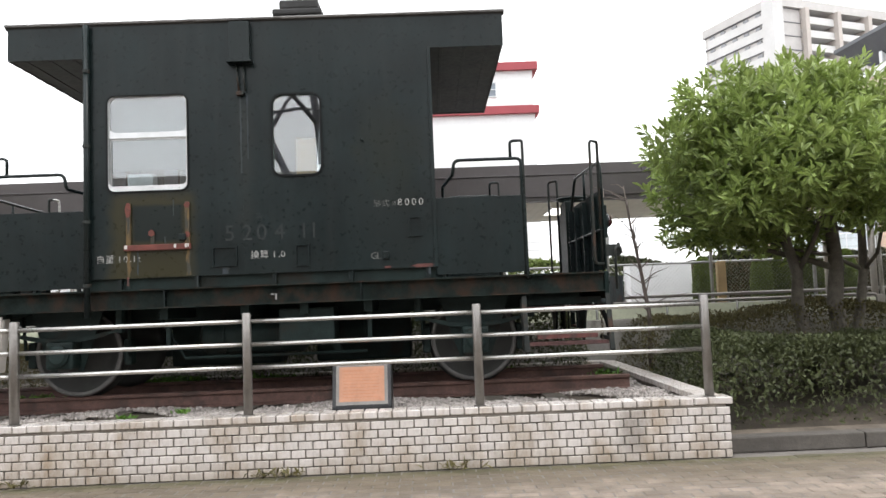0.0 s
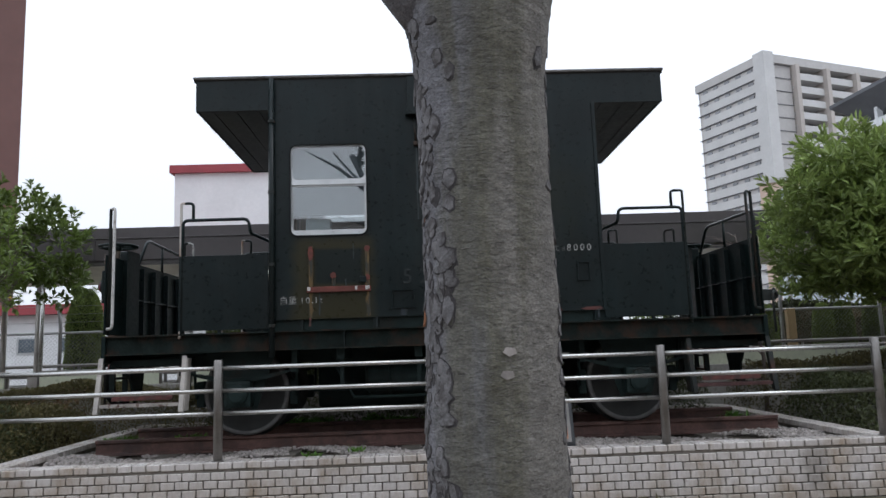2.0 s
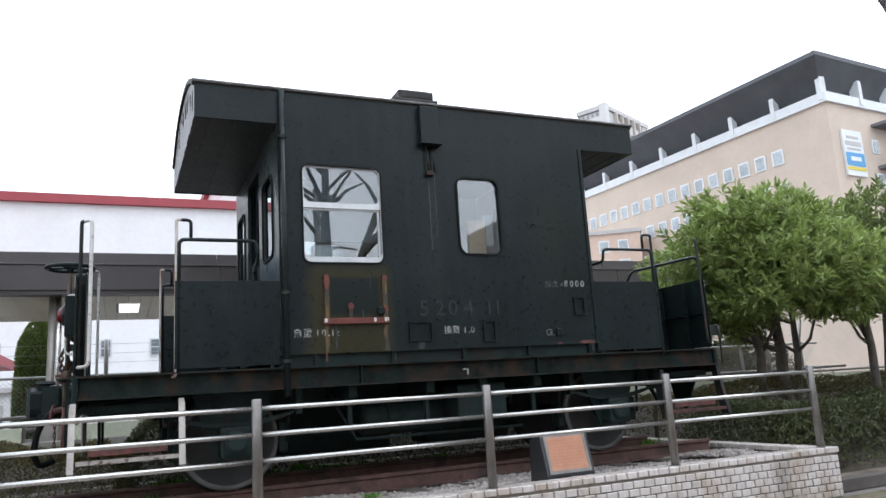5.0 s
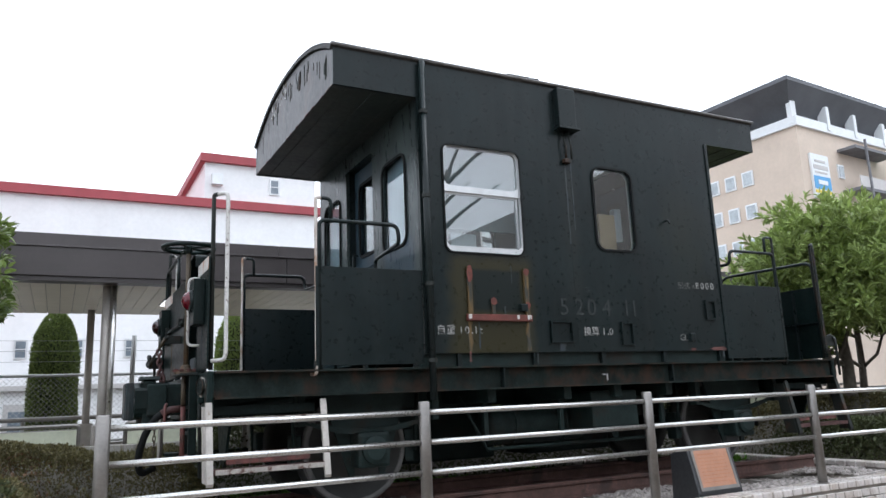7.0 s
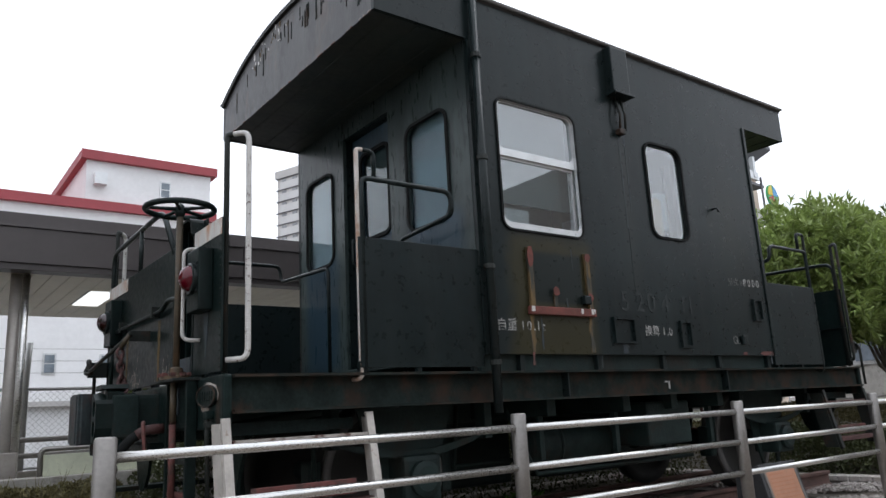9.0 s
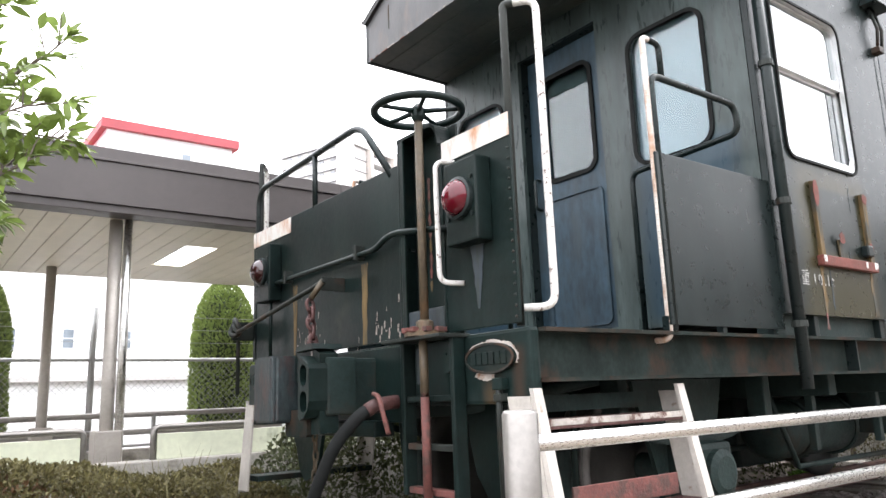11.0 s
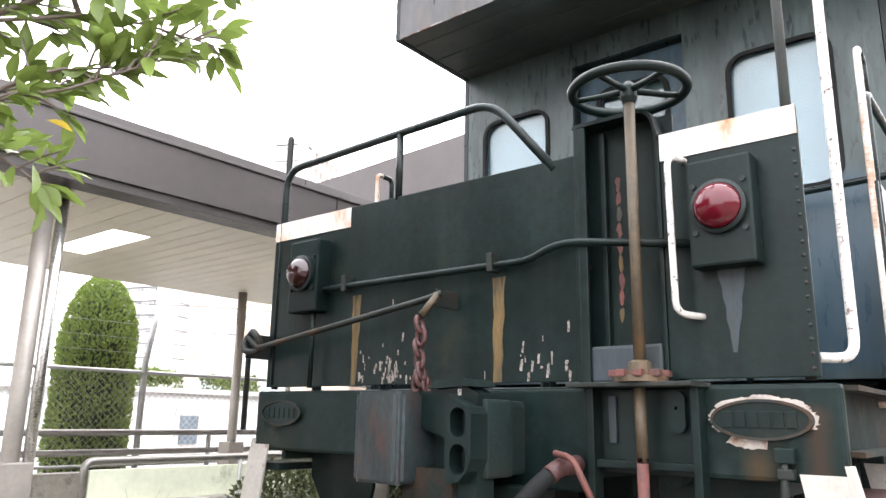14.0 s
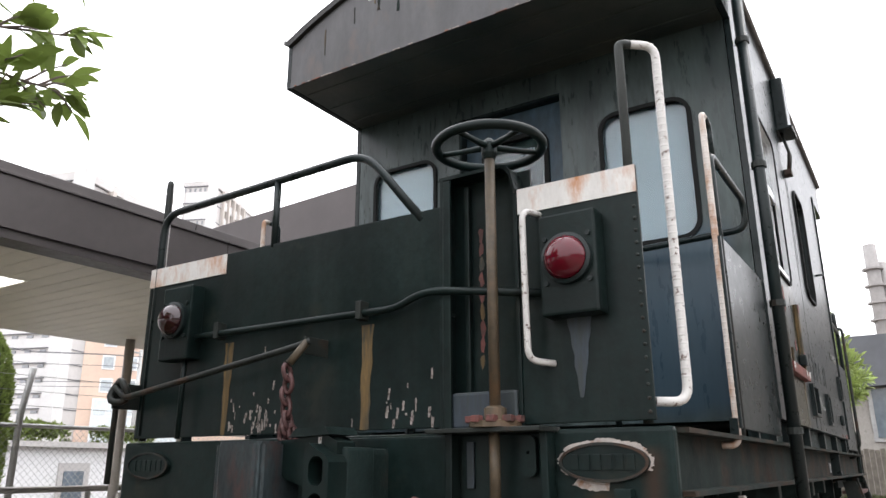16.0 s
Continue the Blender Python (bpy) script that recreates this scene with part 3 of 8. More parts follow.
def leaf_mesh(name, base, way, length, width, mat, fold=0.22, seed=1, full=False):
    """Folded leaves, each from its base point along its way; full: rounder, of eight faces."""
    rng = np.random.default_rng(seed)
    base, way = np.asarray(base, float), np.asarray(way, float)
    n = len(base)
    way /= np.linalg.norm(way, axis=1)[:, None] + 1e-9
    side = np.cross(way, rng.normal(size=(n, 3)) * 0.6 + np.array([0, 0, 1.0]))
    side /= np.linalg.norm(side, axis=1)[:, None] + 1e-9
    up = np.cross(side, way)
    ln = length * rng.uniform(0.65, 1.25, (n, 1))
    wd = width * rng.uniform(0.75, 1.2, (n, 1))
    tip = base + way * ln - up * ln * 0.12
    if full:
        m1, m2 = base + way * ln * 0.34 + up * ln * 0.03, base + way * ln * 0.70 - up * ln * 0.01
        pts = [base, m1 - side * wd * 0.36 + up * wd * fold, m2 - side * wd * 0.5 + up * wd * fold, tip, m2 + side * wd * 0.5 + up * wd * fold, m1 + side * wd * 0.36 + up * wd * fold, m1, m2]
        tris = [(0, 1, 6), (0, 6, 5), (1, 2, 7), (1, 7, 6), (6, 7, 4), (6, 4, 5), (2, 3, 7), (7, 3, 4)]
    else:
        mid = base + way * ln * 0.52
        pts = [base, mid - side * wd / 2 + up * wd * fold, tip, mid + side * wd / 2 + up * wd * fold, mid]
        tris = [(0, 1, 4), (1, 2, 4), (4, 2, 3), (0, 4, 3)]
    verts = np.stack(pts, axis=1).reshape(-1, 3)
    k = np.arange(n)[:, None] * len(pts)
    faces = np.concatenate([k + np.array(q) for q in tris]).tolist()
    me = bpy.data.meshes.new(name)
    me.from_pydata(verts.tolist(), [], faces)
    me.materials.append(mat)
    return me


def oval_leaves(name, base, way, droop, length, width, mat, seed=1):
    """Separate elliptic leaves with a folded midrib and a bent tip, smooth shaded."""
    rng = np.random.default_rng(seed)
    base, way = np.asarray(base, float), np.asarray(way, float)
    n = len(base)
    way /= np.linalg.norm(way, axis=1)[:, None] + 1e-9
    side = np.cross(way, rng.normal(size=(n, 3)) * 0.45 + np.array([0, 0, 1.0]))
    side /= np.linalg.norm(side, axis=1)[:, None] + 1e-9
    up = np.cross(side, way)
    ln, wd = length * rng.uniform(0.6, 1.2, (n, 1)), width * rng.uniform(0.8, 1.15, (n, 1))
    bend = droop * rng.uniform(0.3, 1.3, (n, 1))
    rows = [(0.0, 0.0), (0.10, 0.03), (0.28, 0.33), (0.50, 0.50), (0.72, 0.40), (0.90, 0.16), (1.0, 0.0)]
    pts, k = [], []
    for t, w in rows:
        mid = base + way * ln * t - up * ln * bend * t * t
        if w:
            k.append((len(pts), len(pts) + 1, len(pts) + 2))
            pts += [mid - side * wd * w + up * wd * w * 0.35, mid, mid + side * wd * w + up * wd * w * 0.35]
        else:
            k.append((len(pts),))
            pts += [mid]
    faces = []
    for a, b in zip(k, k[1:]):
        if len(a) == 1:
            faces += [(a[0], b[0], b[1]), (a[0], b[1], b[2])]
        elif len(b) == 1:
            faces += [(a[0], b[0], a[1]), (a[1], b[0], a[2])]
        else:
            faces += [(a[0], b[0], b[1], a[1]), (a[1], b[1], b[2], a[2])]
    verts = np.stack(pts, axis=1).reshape(-1, 3)
    me = bpy.data.meshes.new(name)
    me.from_pydata(verts.tolist(), [], [tuple(int(q) + i * len(pts) for q in f) for i in range(n) for f in faces])
    for p in me.polygons:
        p.use_smooth = True
    me.materials.append(mat)
    return me

# ---- ground, kerb and beds ----
GX0, GX1, GY0, GY1 = -5.5, 2.415, 6.10, 10.05     # outer faces of the tiled kerb
KERB_TOP, WALL_T = 0.49, 0.20

ground = part("ground", box(-400, 400, -300, 400, -0.30, -0.004), PAVE_BASE)
tagged(ground, "worn grey-brown paved ground", "ground", kind="structure")

# ---- the wagon: centre line, levels ----
CX, CY = -1.55, 8.01
RAIL_Z, SILL0, SILL1, BODY0, EAVE0, EAVE1, RIDGE = 0.57, 1.405, 1.588, 1.688, 3.75, 4.09, 4.37
HALF_W, BODY_L, ROOF_L, FRAME_L, REAR_L = 1.25, 1.605, 2.31, 3.20, 3.185   # REAR_L: the walked-round end
wagon = thing("brake_van", (CX, CY, RAIL_Z), "old black-green railway brake van with end platforms, on rails", "railway wagon")


def roof_curve(half, z_edge, z_top, n=18):
    """Half arch from -half to half, steeper near the eaves."""
    return [(-half + 2 * half * i / n, z_edge + (z_top - z_edge) * (1 - abs(-1 + 2 * i / n) ** 2.3)) for i in range(n + 1)]


# side walls, with the window openings cut through
WIN_A, WIN_B = (-2.945, -2.205, 2.485, 3.385), (-1.425, -0.97, 2.585, 3.35)
for s in (-1, 1):
    holes = [round_rect(WIN_A[0], WIN_A[1], WIN_A[2], WIN_A[3], 0.07), round_rect(WIN_B[0], WIN_B[1], WIN_B[2], WIN_B[3], 0.09)]
    outer = [(CX - BODY_L, BODY0), (CX + BODY_L, BODY0), (CX + BODY_L, EAVE0), (CX + ROOF_L, EAVE0), (CX + ROOF_L, EAVE1 - 0.02), (CX - ROOF_L, EAVE1 - 0.02), (CX - ROOF_L, EAVE0), (CX - BODY_L, EAVE0)]
    part("side_wall", plate(outer, holes, lambda a, b, c, s=s: Vector((a, CY + s * (HALF_W - 0.03 + c), b)), 0.03), PAINT_SIDE, wagon)
    lining = rect(CX - BODY_L + 0.05, CX + BODY_L - 0.05, BODY0 + 0.02, EAVE0 + 0.2)
    part("wall_lining", plate(lining, holes, lambda a, b, c, s=s: Vector((a, CY + s * (HALF_W - 0.07 + c), b)), 0.03), CREAM, wagon, "pale green cabin lining")


def fixed_window(x0, x1, z0, z1, r, to3d, parent, name="window", pane_mat=None, lip=0.022):
    """Rubber gasket and pane in an opening; to3d(a, b, c) with c out of the wall."""
    w = part(name, ring_plate(round_rect(x0 - lip, x1 + lip, z0 - lip, z1 + lip, r + lip), round_rect(x0 + 0.008, x1 - 0.008, z0 + 0.008, z1 - 0.008, r - 0.008), to3d, 0.014), RUBBER, parent, "black rubber window gasket")
    pane = part("pane", plate(round_rect(x0, x1, z0, z1, r), [], lambda a, b, c: to3d(a, b, c - 0.020), 0.006), pane_mat or GLASS, w, "clear glass pane")
    pane.visible_shadow = False
    return w


def sash_window(x0, x1, z0, z1, to3d, parent):
    w = part("window", ring_plate(round_rect(x0 - 0.008, x1 + 0.008, z0 - 0.008, z1 + 0.008, 0.078), round_rect(x0 + 0.006, x1 - 0.006, z0 + 0.006, z1 - 0.006, 0.064), to3d, 0.012), RUBBER, parent, "black rubber window surround")
    mid = (z0 + z1) / 2 + 0.06
    part("window_frame", ring_plate(round_rect(x0, x1, z0, z1, 0.07), round_rect(x0 + 0.009, x1 - 0.009, z0 + 0.048, z1 - 0.007, 0.062), lambda a, b, c: to3d(a, b, c - 0.022), 0.026), ALU, w, "aluminium window frame")
    part("upper_sash", ring_plate(rect(x0 + 0.012, x1 - 0.012, mid - 0.005, z1 - 0.014), round_rect(x0 + 0.018, x1 - 0.018, mid + 0.048, z1 - 0.019, 0.055), lambda a, b, c: to3d(a, b, c - 0.034), 0.02), ALU, w)
    part("lower_sash", ring_plate(rect(x0 + 0.012, x1 - 0.012, z0 + 0.04, mid + 0.02), rect(x0 + 0.021, x1 - 0.030, z0 + 0.062, mid - 0.02), lambda a, b, c: to3d(a, b, c - 0.056), 0.02), ALU, w)
    for lo, hi, back in ((mid, z1 - 0.02, -0.028), (z0 + 0.05, mid, -0.05)):
        p = part("pane", plate(rect(x0 + 0.018, x1 - 0.018, lo, hi), [], lambda a, b, c, k=back: to3d(a, b, c + k), 0.005), GLASS, w, "clear glass pane")
        p.visible_shadow = False


for s in (-1, 1):
    side = lambda a, b, c, s=s: Vector((a, CY + s * (HALF_W + c), b))
    sash_window(*WIN_A, side, wagon)
    fixed_window(*WIN_B, 0.09, side, wagon, lip=0.010)

# end walls with door opening and two windows, door leaf set back
DOOR_V0, DOOR_V1, DOOR_TOP = -0.27, 0.42, 3.60
for s in (-1, 1):
    end = lambda a, b, c, s=s: Vector((CX + s * (BODY_L - 0.03 + c), CY - s * a, b))
    near, far = (-0.99, -0.51, 2.60, 3.365), (0.60, 1.07, 2.60, 3.375)
    arch = [(a, b) for a, b in roof_curve(HALF_W - 0.035, EAVE1 - 0.05, RIDGE - 0.05)]
    holes = [round_rect(*near, 0.09), round_rect(*far, 0.09), rect(DOOR_V0, DOOR_V1, BODY0 + 0.03, DOOR_TOP)]
    k = -s
    holes = [[(k * s * -1 * a, b) for a, b in h] for h in holes]
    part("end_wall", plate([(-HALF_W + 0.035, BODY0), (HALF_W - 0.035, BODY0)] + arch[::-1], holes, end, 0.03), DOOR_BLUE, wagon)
    face = lambda a, b, c, s=s: Vector((CX + s * (BODY_L + c), CY - s * a, b))
    for w in (near, far):
        fixed_window(*w, 0.09, face, wagon, "window", END_GLASS, 0.015)
        part("window_blind", plate(rect(w[0] - 0.03, w[1] + 0.03, w[2] - 0.03, w[3] + 0.03), [], lambda p, q, c, e=face: e(p, q, c - 0.06), 0.006), BLIND, wagon, "pale blue blind behind the glass")
    back = lambda a, b, c, s=s: Vector((CX + s * (BODY_L - 0.13 + c), CY - s * a, b))
    pane_in = (DOOR_V0 + 0.14, DOOR_V1 - 0.14, 2.72, 3.42)
    door = part("door", plate(rect(DOOR_V0 + 0.004, DOOR_V1 - 0.004, BODY0 + 0.035, DOOR_TOP - 0.004), [round_rect(*pane_in, 0.07)], back, 0.04), DOOR_LEAF, wagon, "dark blue-black painted door with a small window")
    dface = lambda a, b, c, s=s: Vector((CX + s * (BODY_L - 0.09 + c), CY - s * a, b))
    fixed_window(*pane_in, 0.07, dface, door, "door_window", END_GLASS)
    # Added plate; its dark teal stands for the unlit cabin behind.
    part("door_blind", plate(rect(pane_in[0] - 0.02, pane_in[1] + 0.02, pane_in[2] - 0.02, pane_in[3] + 0.02), [], lambda p, q, c, e=dface: e(p, q, c - 0.045), 0.006), TEAL_BACKING, door, "dark teal blind behind the door glass")
    part("door_panel", ring_plate(round_rect(DOOR_V0 + 0.10, DOOR_V1 - 0.10, 1.75, 2.60, 0.05), round_rect(DOOR_V0 + 0.115, DOOR_V1 - 0.115, 1.765, 2.585, 0.04), dface, 0.012), DOOR_LEAF, door)
    part("door_handle", tube([dface(DOOR_V1 - 0.06, 2.55, 0), dface(DOOR_V1 - 0.06, 2.55, 0.05), dface(DOOR_V1 - 0.06, 2.75, 0.05), dface(DOOR_V1 - 0.06, 2.75, 0)], 0.011, 8, 0.03), PAINT, door, "dark steel handle")
    for a in (DOOR_V0 - 0.03, DOOR_V1):
        part("door_jamb", plate(rect(a, a + 0.03, BODY0 + 0.03, DOOR_TOP + 0.03), [], lambda p, q, c, e=back: e(p, q, c + 0.02), 0.075), PAINT, wagon)
    part("door_head", plate(rect(DOOR_V0, DOOR_V1, DOOR_TOP, DOOR_TOP + 0.03), [], lambda p, q, c, e=back: e(p, q, c + 0.02), 0.075), PAINT, wagon)

# roof: arched sheet, end fascias, soffits with ribs, vent
outer_arch = roof_curve(HALF_W + 0.02, EAVE1 - 0.015, RIDGE)
inner_arch = roof_curve(HALF_W - 0.012, EAVE1 - 0.05, RIDGE - 0.035)
roof = part("roof", prism(outer_arch + inner_arch[::-1], lambda a, b, c: Vector((c, CY + a, b)), CX - ROOF_L - 0.02, CX + ROOF_L + 0.02), ROOF, wagon, "arched grey sheet roof")
for s in (-1, 1):
    arch = roof_curve(HALF_W - 0.012, EAVE1 - 0.06, RIDGE - 0.045)
    part("roof_end_fascia", plate([(-HALF_W + 0.012, EAVE0), (HALF_W - 0.012, EAVE0)] + arch[::-1], [], lambda a, b, c, s=s: Vector((CX + s * (ROOF_L - 0.014 + c), CY + a, b)), 0.012), ARCH, wagon, "rust-stained arched end fascia")
    part("soffit", box(*sorted((CX + s * (BODY_L + 0.002), CX + s * (ROOF_L - 0.02))), CY - HALF_W + 0.035, CY + HALF_W - 0.035, EAVE0 + 0.006, EAVE0 + 0.03), SOFFIT_PAINT, wagon)
    for i in range(3):
        u = BODY_L + 0.10 + i * 0.22
        part("soffit_rib", box(*sorted((CX + s * u, CX + s * (u + 0.035))), CY - HALF_W + 0.05, CY + HALF_W - 0.05, EAVE0 + 0.001, EAVE0 + 0.008, 0.002), SOFFIT_PAINT, wagon)
for s in (-1, 1):
    part("gutter", tube([(CX - ROOF_L - 0.02, CY + s * (HALF_W + 0.02), EAVE1 - 0.012), (CX + ROOF_L + 0.02, CY + s * (HALF_W + 0.02), EAVE1 - 0.012)], 0.014, 8), ROOF_EDGE, wagon)
vent = part("roof_vent", lathe([(0.14, RIDGE - 0.05), (0.14, RIDGE + 0.24)], (-1.35, CY, 0), "z", 20), ROOF, wagon, "low roof ventilator")
part("vent_skirt", box(-1.62, -1.08, CY - 0.20, CY + 0.20, RIDGE + 0.17, RIDGE + 0.24, 0.02), ROOF, vent)
part("vent_cowl", box(-1.55, -1.12, CY - 0.17, CY + 0.17, RIDGE + 0.24, RIDGE + 0.35, 0.025), ROOF, vent)

# cabin inside
part("cabin_floor", box(CX - BODY_L + 0.05, CX + BODY_L - 0.05, CY - HALF_W + 0.08, CY + HALF_W - 0.08, BODY0, BODY0 + 0.03), FRAME, wagon)
part("cabin_ceiling", box(CX - BODY_L + 0.05, CX + BODY_L - 0.05, CY - HALF_W + 0.08, CY + HALF_W - 0.08, EAVE0 + 0.10, EAVE0 + 0.12), CREAM, wagon)
bench = part("bench_seat", box(-2.9, -2.35, 7.0, 7.6, 1.66, 2.10, 0.04), BENCH, wagon, "cushioned cabin bench")
part("bench_back", box(-2.34, -2.24, 7.0, 7.6, 1.66, 2.58, 0.03), BENCH, bench)
part("cabin_desk", box(-2.95, -2.20, 7.62, 8.0, 2.30, 2.50, 0.01), BENCH, wagon, "dark cabin desk")
part("sill_box", box(-2.82, -2.58, 6.90, 7.02, 2.52, 2.675, 0.006), CURTAIN, wagon, "white box on the window sill")
part("cabin_board", box(-1.24, -1.05, 6.93, 7.0, 2.50, 2.97, 0.01), TAN, wagon, "tan board inside the window")
part("hung_cloth", box(-1.035, -0.95, 6.95, 7.02, 2.72, 3.04, 0.012), CURTAIN, wagon, "white cloth hung inside the window")
part("blind", box(-2.97, -2.18, 6.885, 6.893, 2.715, 3.42), SIDE_BLIND, wagon, "pale blue blind behind the window")
part("blind_hem", box(-2.97, -2.18, 6.880, 6.898, 2.702, 2.717, 0.003), SIDE_BLIND, wagon)

# sole bars, floor, headstocks
part("platform_floor", box(CX - REAR_L + 0.02, CX + FRAME_L - 0.02, CY - 1.16, CY + 1.16, SILL1 - 0.045, SILL1 - 0.005), FRAME, wagon)
for s in (-1, 1):
    prof = [(1.20, SILL0), (1.20, SILL0 + 0.014), (1.135, SILL0 + 0.014), (1.135, SILL1 - 0.014), (1.20, SILL1 - 0.014), (1.20, SILL1), (1.12, SILL1), (1.12, SILL0)]
    part("sole_bar", prism(prof, lambda a, b, c, s=s: Vector((c, CY + s * (a + 0.035), b)), CX - REAR_L + 0.046, CX + FRAME_L - 0.046), STAIN_MIX, wagon, "long steel channel sill")
    for i in range(5):
        x = -2.85 + i * 0.705
        part("body_bracket", box(x - 0.02, x + 0.02, *sorted((CY + s * 1.15, CY + s * 1.235)), SILL1, BODY0, 0.003), PAINT, wagon)
    part("body_sill", box(CX - BODY_L, CX + BODY_L, *sorted((CY + s * 1.10, CY + s * 1.20)), SILL1, BODY0 + 0.002), FRAME, wagon)
    for x in (CX - 0.9, CX + 0.9):
        part("sill_stiffener", box(x - 0.006, x + 0.006, *sorted((CY + s * 1.17, CY + s * 1.228)), SILL0 + 0.012, SILL1 - 0.012), PAINT, wagon)
for s in (-1, 1):
    beam_l = FRAME_L if s > 0 else REAR_L
    part("headstock", box(*sorted((CX + s * (beam_l - 0.045), CX + s * beam_l)), CY - 1.205, CY + 1.205, 1.335, SILL1 + 0.004, 0.014), HEAD_PAINT, wagon, "worn steel end beam with rust runs")

# end platforms. u runs outwards along the wagon, v across, so that both ends and both sides share the code
def grip(pts, r, seg, bend, ribbed):
    """Bent grab handle; the upright carries a row of small ribs as a hand grip."""
    bm = tube(pts, r, seg, bend)
    if ribbed:
        lo, hi = pts[1], pts[2]
        n = int((hi - lo).length / 0.024)
        for i in range(3, n - 2):
            c = lo.lerp(hi, i / n)
            merged(bm, tube([c - Vector((0, 0, 0.007)), c - Vector((0, 0, 0.002)), c + Vector((0, 0, 0.002)), c + Vector((0, 0, 0.007))], [r * 0.9, r * 1.08, r * 1.08, r * 0.9], 10))
    return bm


def place(se, ss):
    return lambda u, v, z: Vector((CX + se * u, CY + ss * v, z))


def bbox(P, u0, u1, v0, v1, z0, z1, bevel=0.0):
    a, b = P(u0, v0, z0), P(u1, v1, z1)
    return box(min(a.x, b.x), max(a.x, b.x), min(a.y, b.y), max(a.y, b.y), z0, z1, bevel)


for se in (-1, 1):
    white = WHITE_RUST if se < 0 else PAINT_RUST
    for ss in (-1, 1):
        P = place(se, ss)
        # low side panel between the body and the steps
        part("platform_side_panel", bbox(P, BODY_L + 0.005, 2.455, HALF_W - 0.02, HALF_W - 0.008, SILL1 + 0.024, 2.325, 0.003), PAINT, wagon)
        for u in (1.66, 2.06, 2.43):
            part("panel_foot", bbox(P, u, u + 0.03, HALF_W - 0.05, HALF_W - 0.02, SILL1 - 0.006, SILL1 + 0.06, 0.002), PAINT, wagon)
        part("platform_rail", tube([P(2.425, HALF_W - 0.02, SILL1), P(2.425, HALF_W - 0.02, 2.672), P(1.80, HALF_W - 0.02, 2.672), P(1.785, HALF_W - 0.02, 2.535), P(1.70, 0.53, 2.535), P(1.70, 0.53, SILL1)], 0.016, 8, 0.055), PAINT, wagon)
        # tall grab handles on both sides of the steps
        h = grip([P(2.47, 1.16, SILL0 + 0.15), P(2.445, 1.222, SILL0 + 0.15), P(2.445, 1.222, 2.84), P(2.405, 1.222, 2.84)], 0.0128, 12, 0.04, se < 0)
        part("handle_return", tube([P(2.407, 1.222, 2.84), P(2.33, HALF_W - 0.03, 2.84), P(2.33, HALF_W - 0.03, 2.67)], 0.0142, 10, 0.05), PAINT, wagon)
        part("grab_handle", h, WHITE_RUSTY if se < 0 else white, wagon, "white steel grab handle streaked with rust" if se < 0 else "")
        post_u = (FRAME_L if se > 0 else REAR_L) - 0.032
        h = grip([P(post_u, 1.150, 1.66), P(3.075, 1.225, 1.66), P(3.075, 1.225, 2.818), P(post_u - 0.02, 1.152, 2.818)], 0.0140, 14, 0.05, se < 0)
        part("grab_handle", h, white, wagon, "white chipped steel grab handle" if se < 0 else "")
        part("grab_post", tube([P(post_u, 1.128, 1.60), P(post_u, 1.128, 2.818), P(post_u - 0.025, 1.158, 2.818)], 0.0150, 14, 0.04), PAINT_RUST, wagon)
        # steps
        stp = part("step_unit", bbox(P, 2.41, 3.15, 1.03, 1.05, 1.30, 1.36), FRAME, wagon)
        for u in (2.37, 3.145):
            prof = [(1.195, 1.385), (1.290, 0.87), (1.303, 0.86), (1.317, 0.88), (1.212, 1.385)]
            bm = prism(prof, lambda a, b, c, P=P, u=u: P(u + c, a, b), 0.008, 0.050)
            part("step_side", bm, WHITE_STEP if se < 0 else white, stp, "white chipped step side plate" if se < 0 else "")
            prof = [(1.090, 1.36), (1.170, 0.88), (1.290, 0.88), (1.200, 1.36)]
            bm = prism(prof, lambda a, b, c, P=P, u=u + (0.045 if u > 3 else 0): P(u + c, a, b), 0.0, 0.010)
            part("step_cheek", bm, WHITE_STEP if se < 0 else white, stp)
        for z, v in ((1.280, 1.225), (0.960, 1.30)):
            trd = part("tread", bbox(P, 2.38, 3.145, v - 0.15, v, z - 0.032, z, 0.006), CHAIN if ss < 0 else FRAME, stp, "step tread, paint worn to rust" if ss < 0 else "")
            part("nosing", bbox(P, 2.42, 3.14, v, v + 0.003, z - (0.020 if z > 1 else 0.030), z + 0.002, 0.001), FRAME if ss > 0 else CHAIN if se > 0 else TREAD, trd, "chipped white step edge" if se < 0 and ss < 0 else "")
        if ss < 0:
            part("riser_board", bbox(P, 2.50, 3.06, 1.225, 1.235, 0.985, 1.060, 0.003), RED_RUST, stp, "dark red board above the lower step")
    # end panels, brake column recess, rails; mirrored by turning the wagon round
    Q = place(se, -se)
    E1 = FRAME_L if se > 0 else REAR_L
    E0 = E1 - 0.012
    if se < 0:
        Q = place(-1, -1)      # v positive is the side nearer the walk
    else:
        Q = place(1, 1)
    part("end_panel", bbox(Q, E0, E1, 0.755, 1.160, SILL1 + 0.02, 2.372, 0.003), PAINT_END, wagon)
    part("end_panel_band", bbox(Q, E1, E1 + 0.004, 0.757, 1.158, 2.284, 2.371), WHITE_BAND, wagon, "white band stained with rust")
    part("end_panel", bbox(Q, E0, E1, -1.150, 0.475, SILL1 + 0.02, 2.372, 0.003), PAINT_END, wagon)
    part("end_panel_band", bbox(Q, E1, E1 + 0.004, -1.147, -0.640, 2.284, 2.371), WHITE_BAND, wagon, "white band")
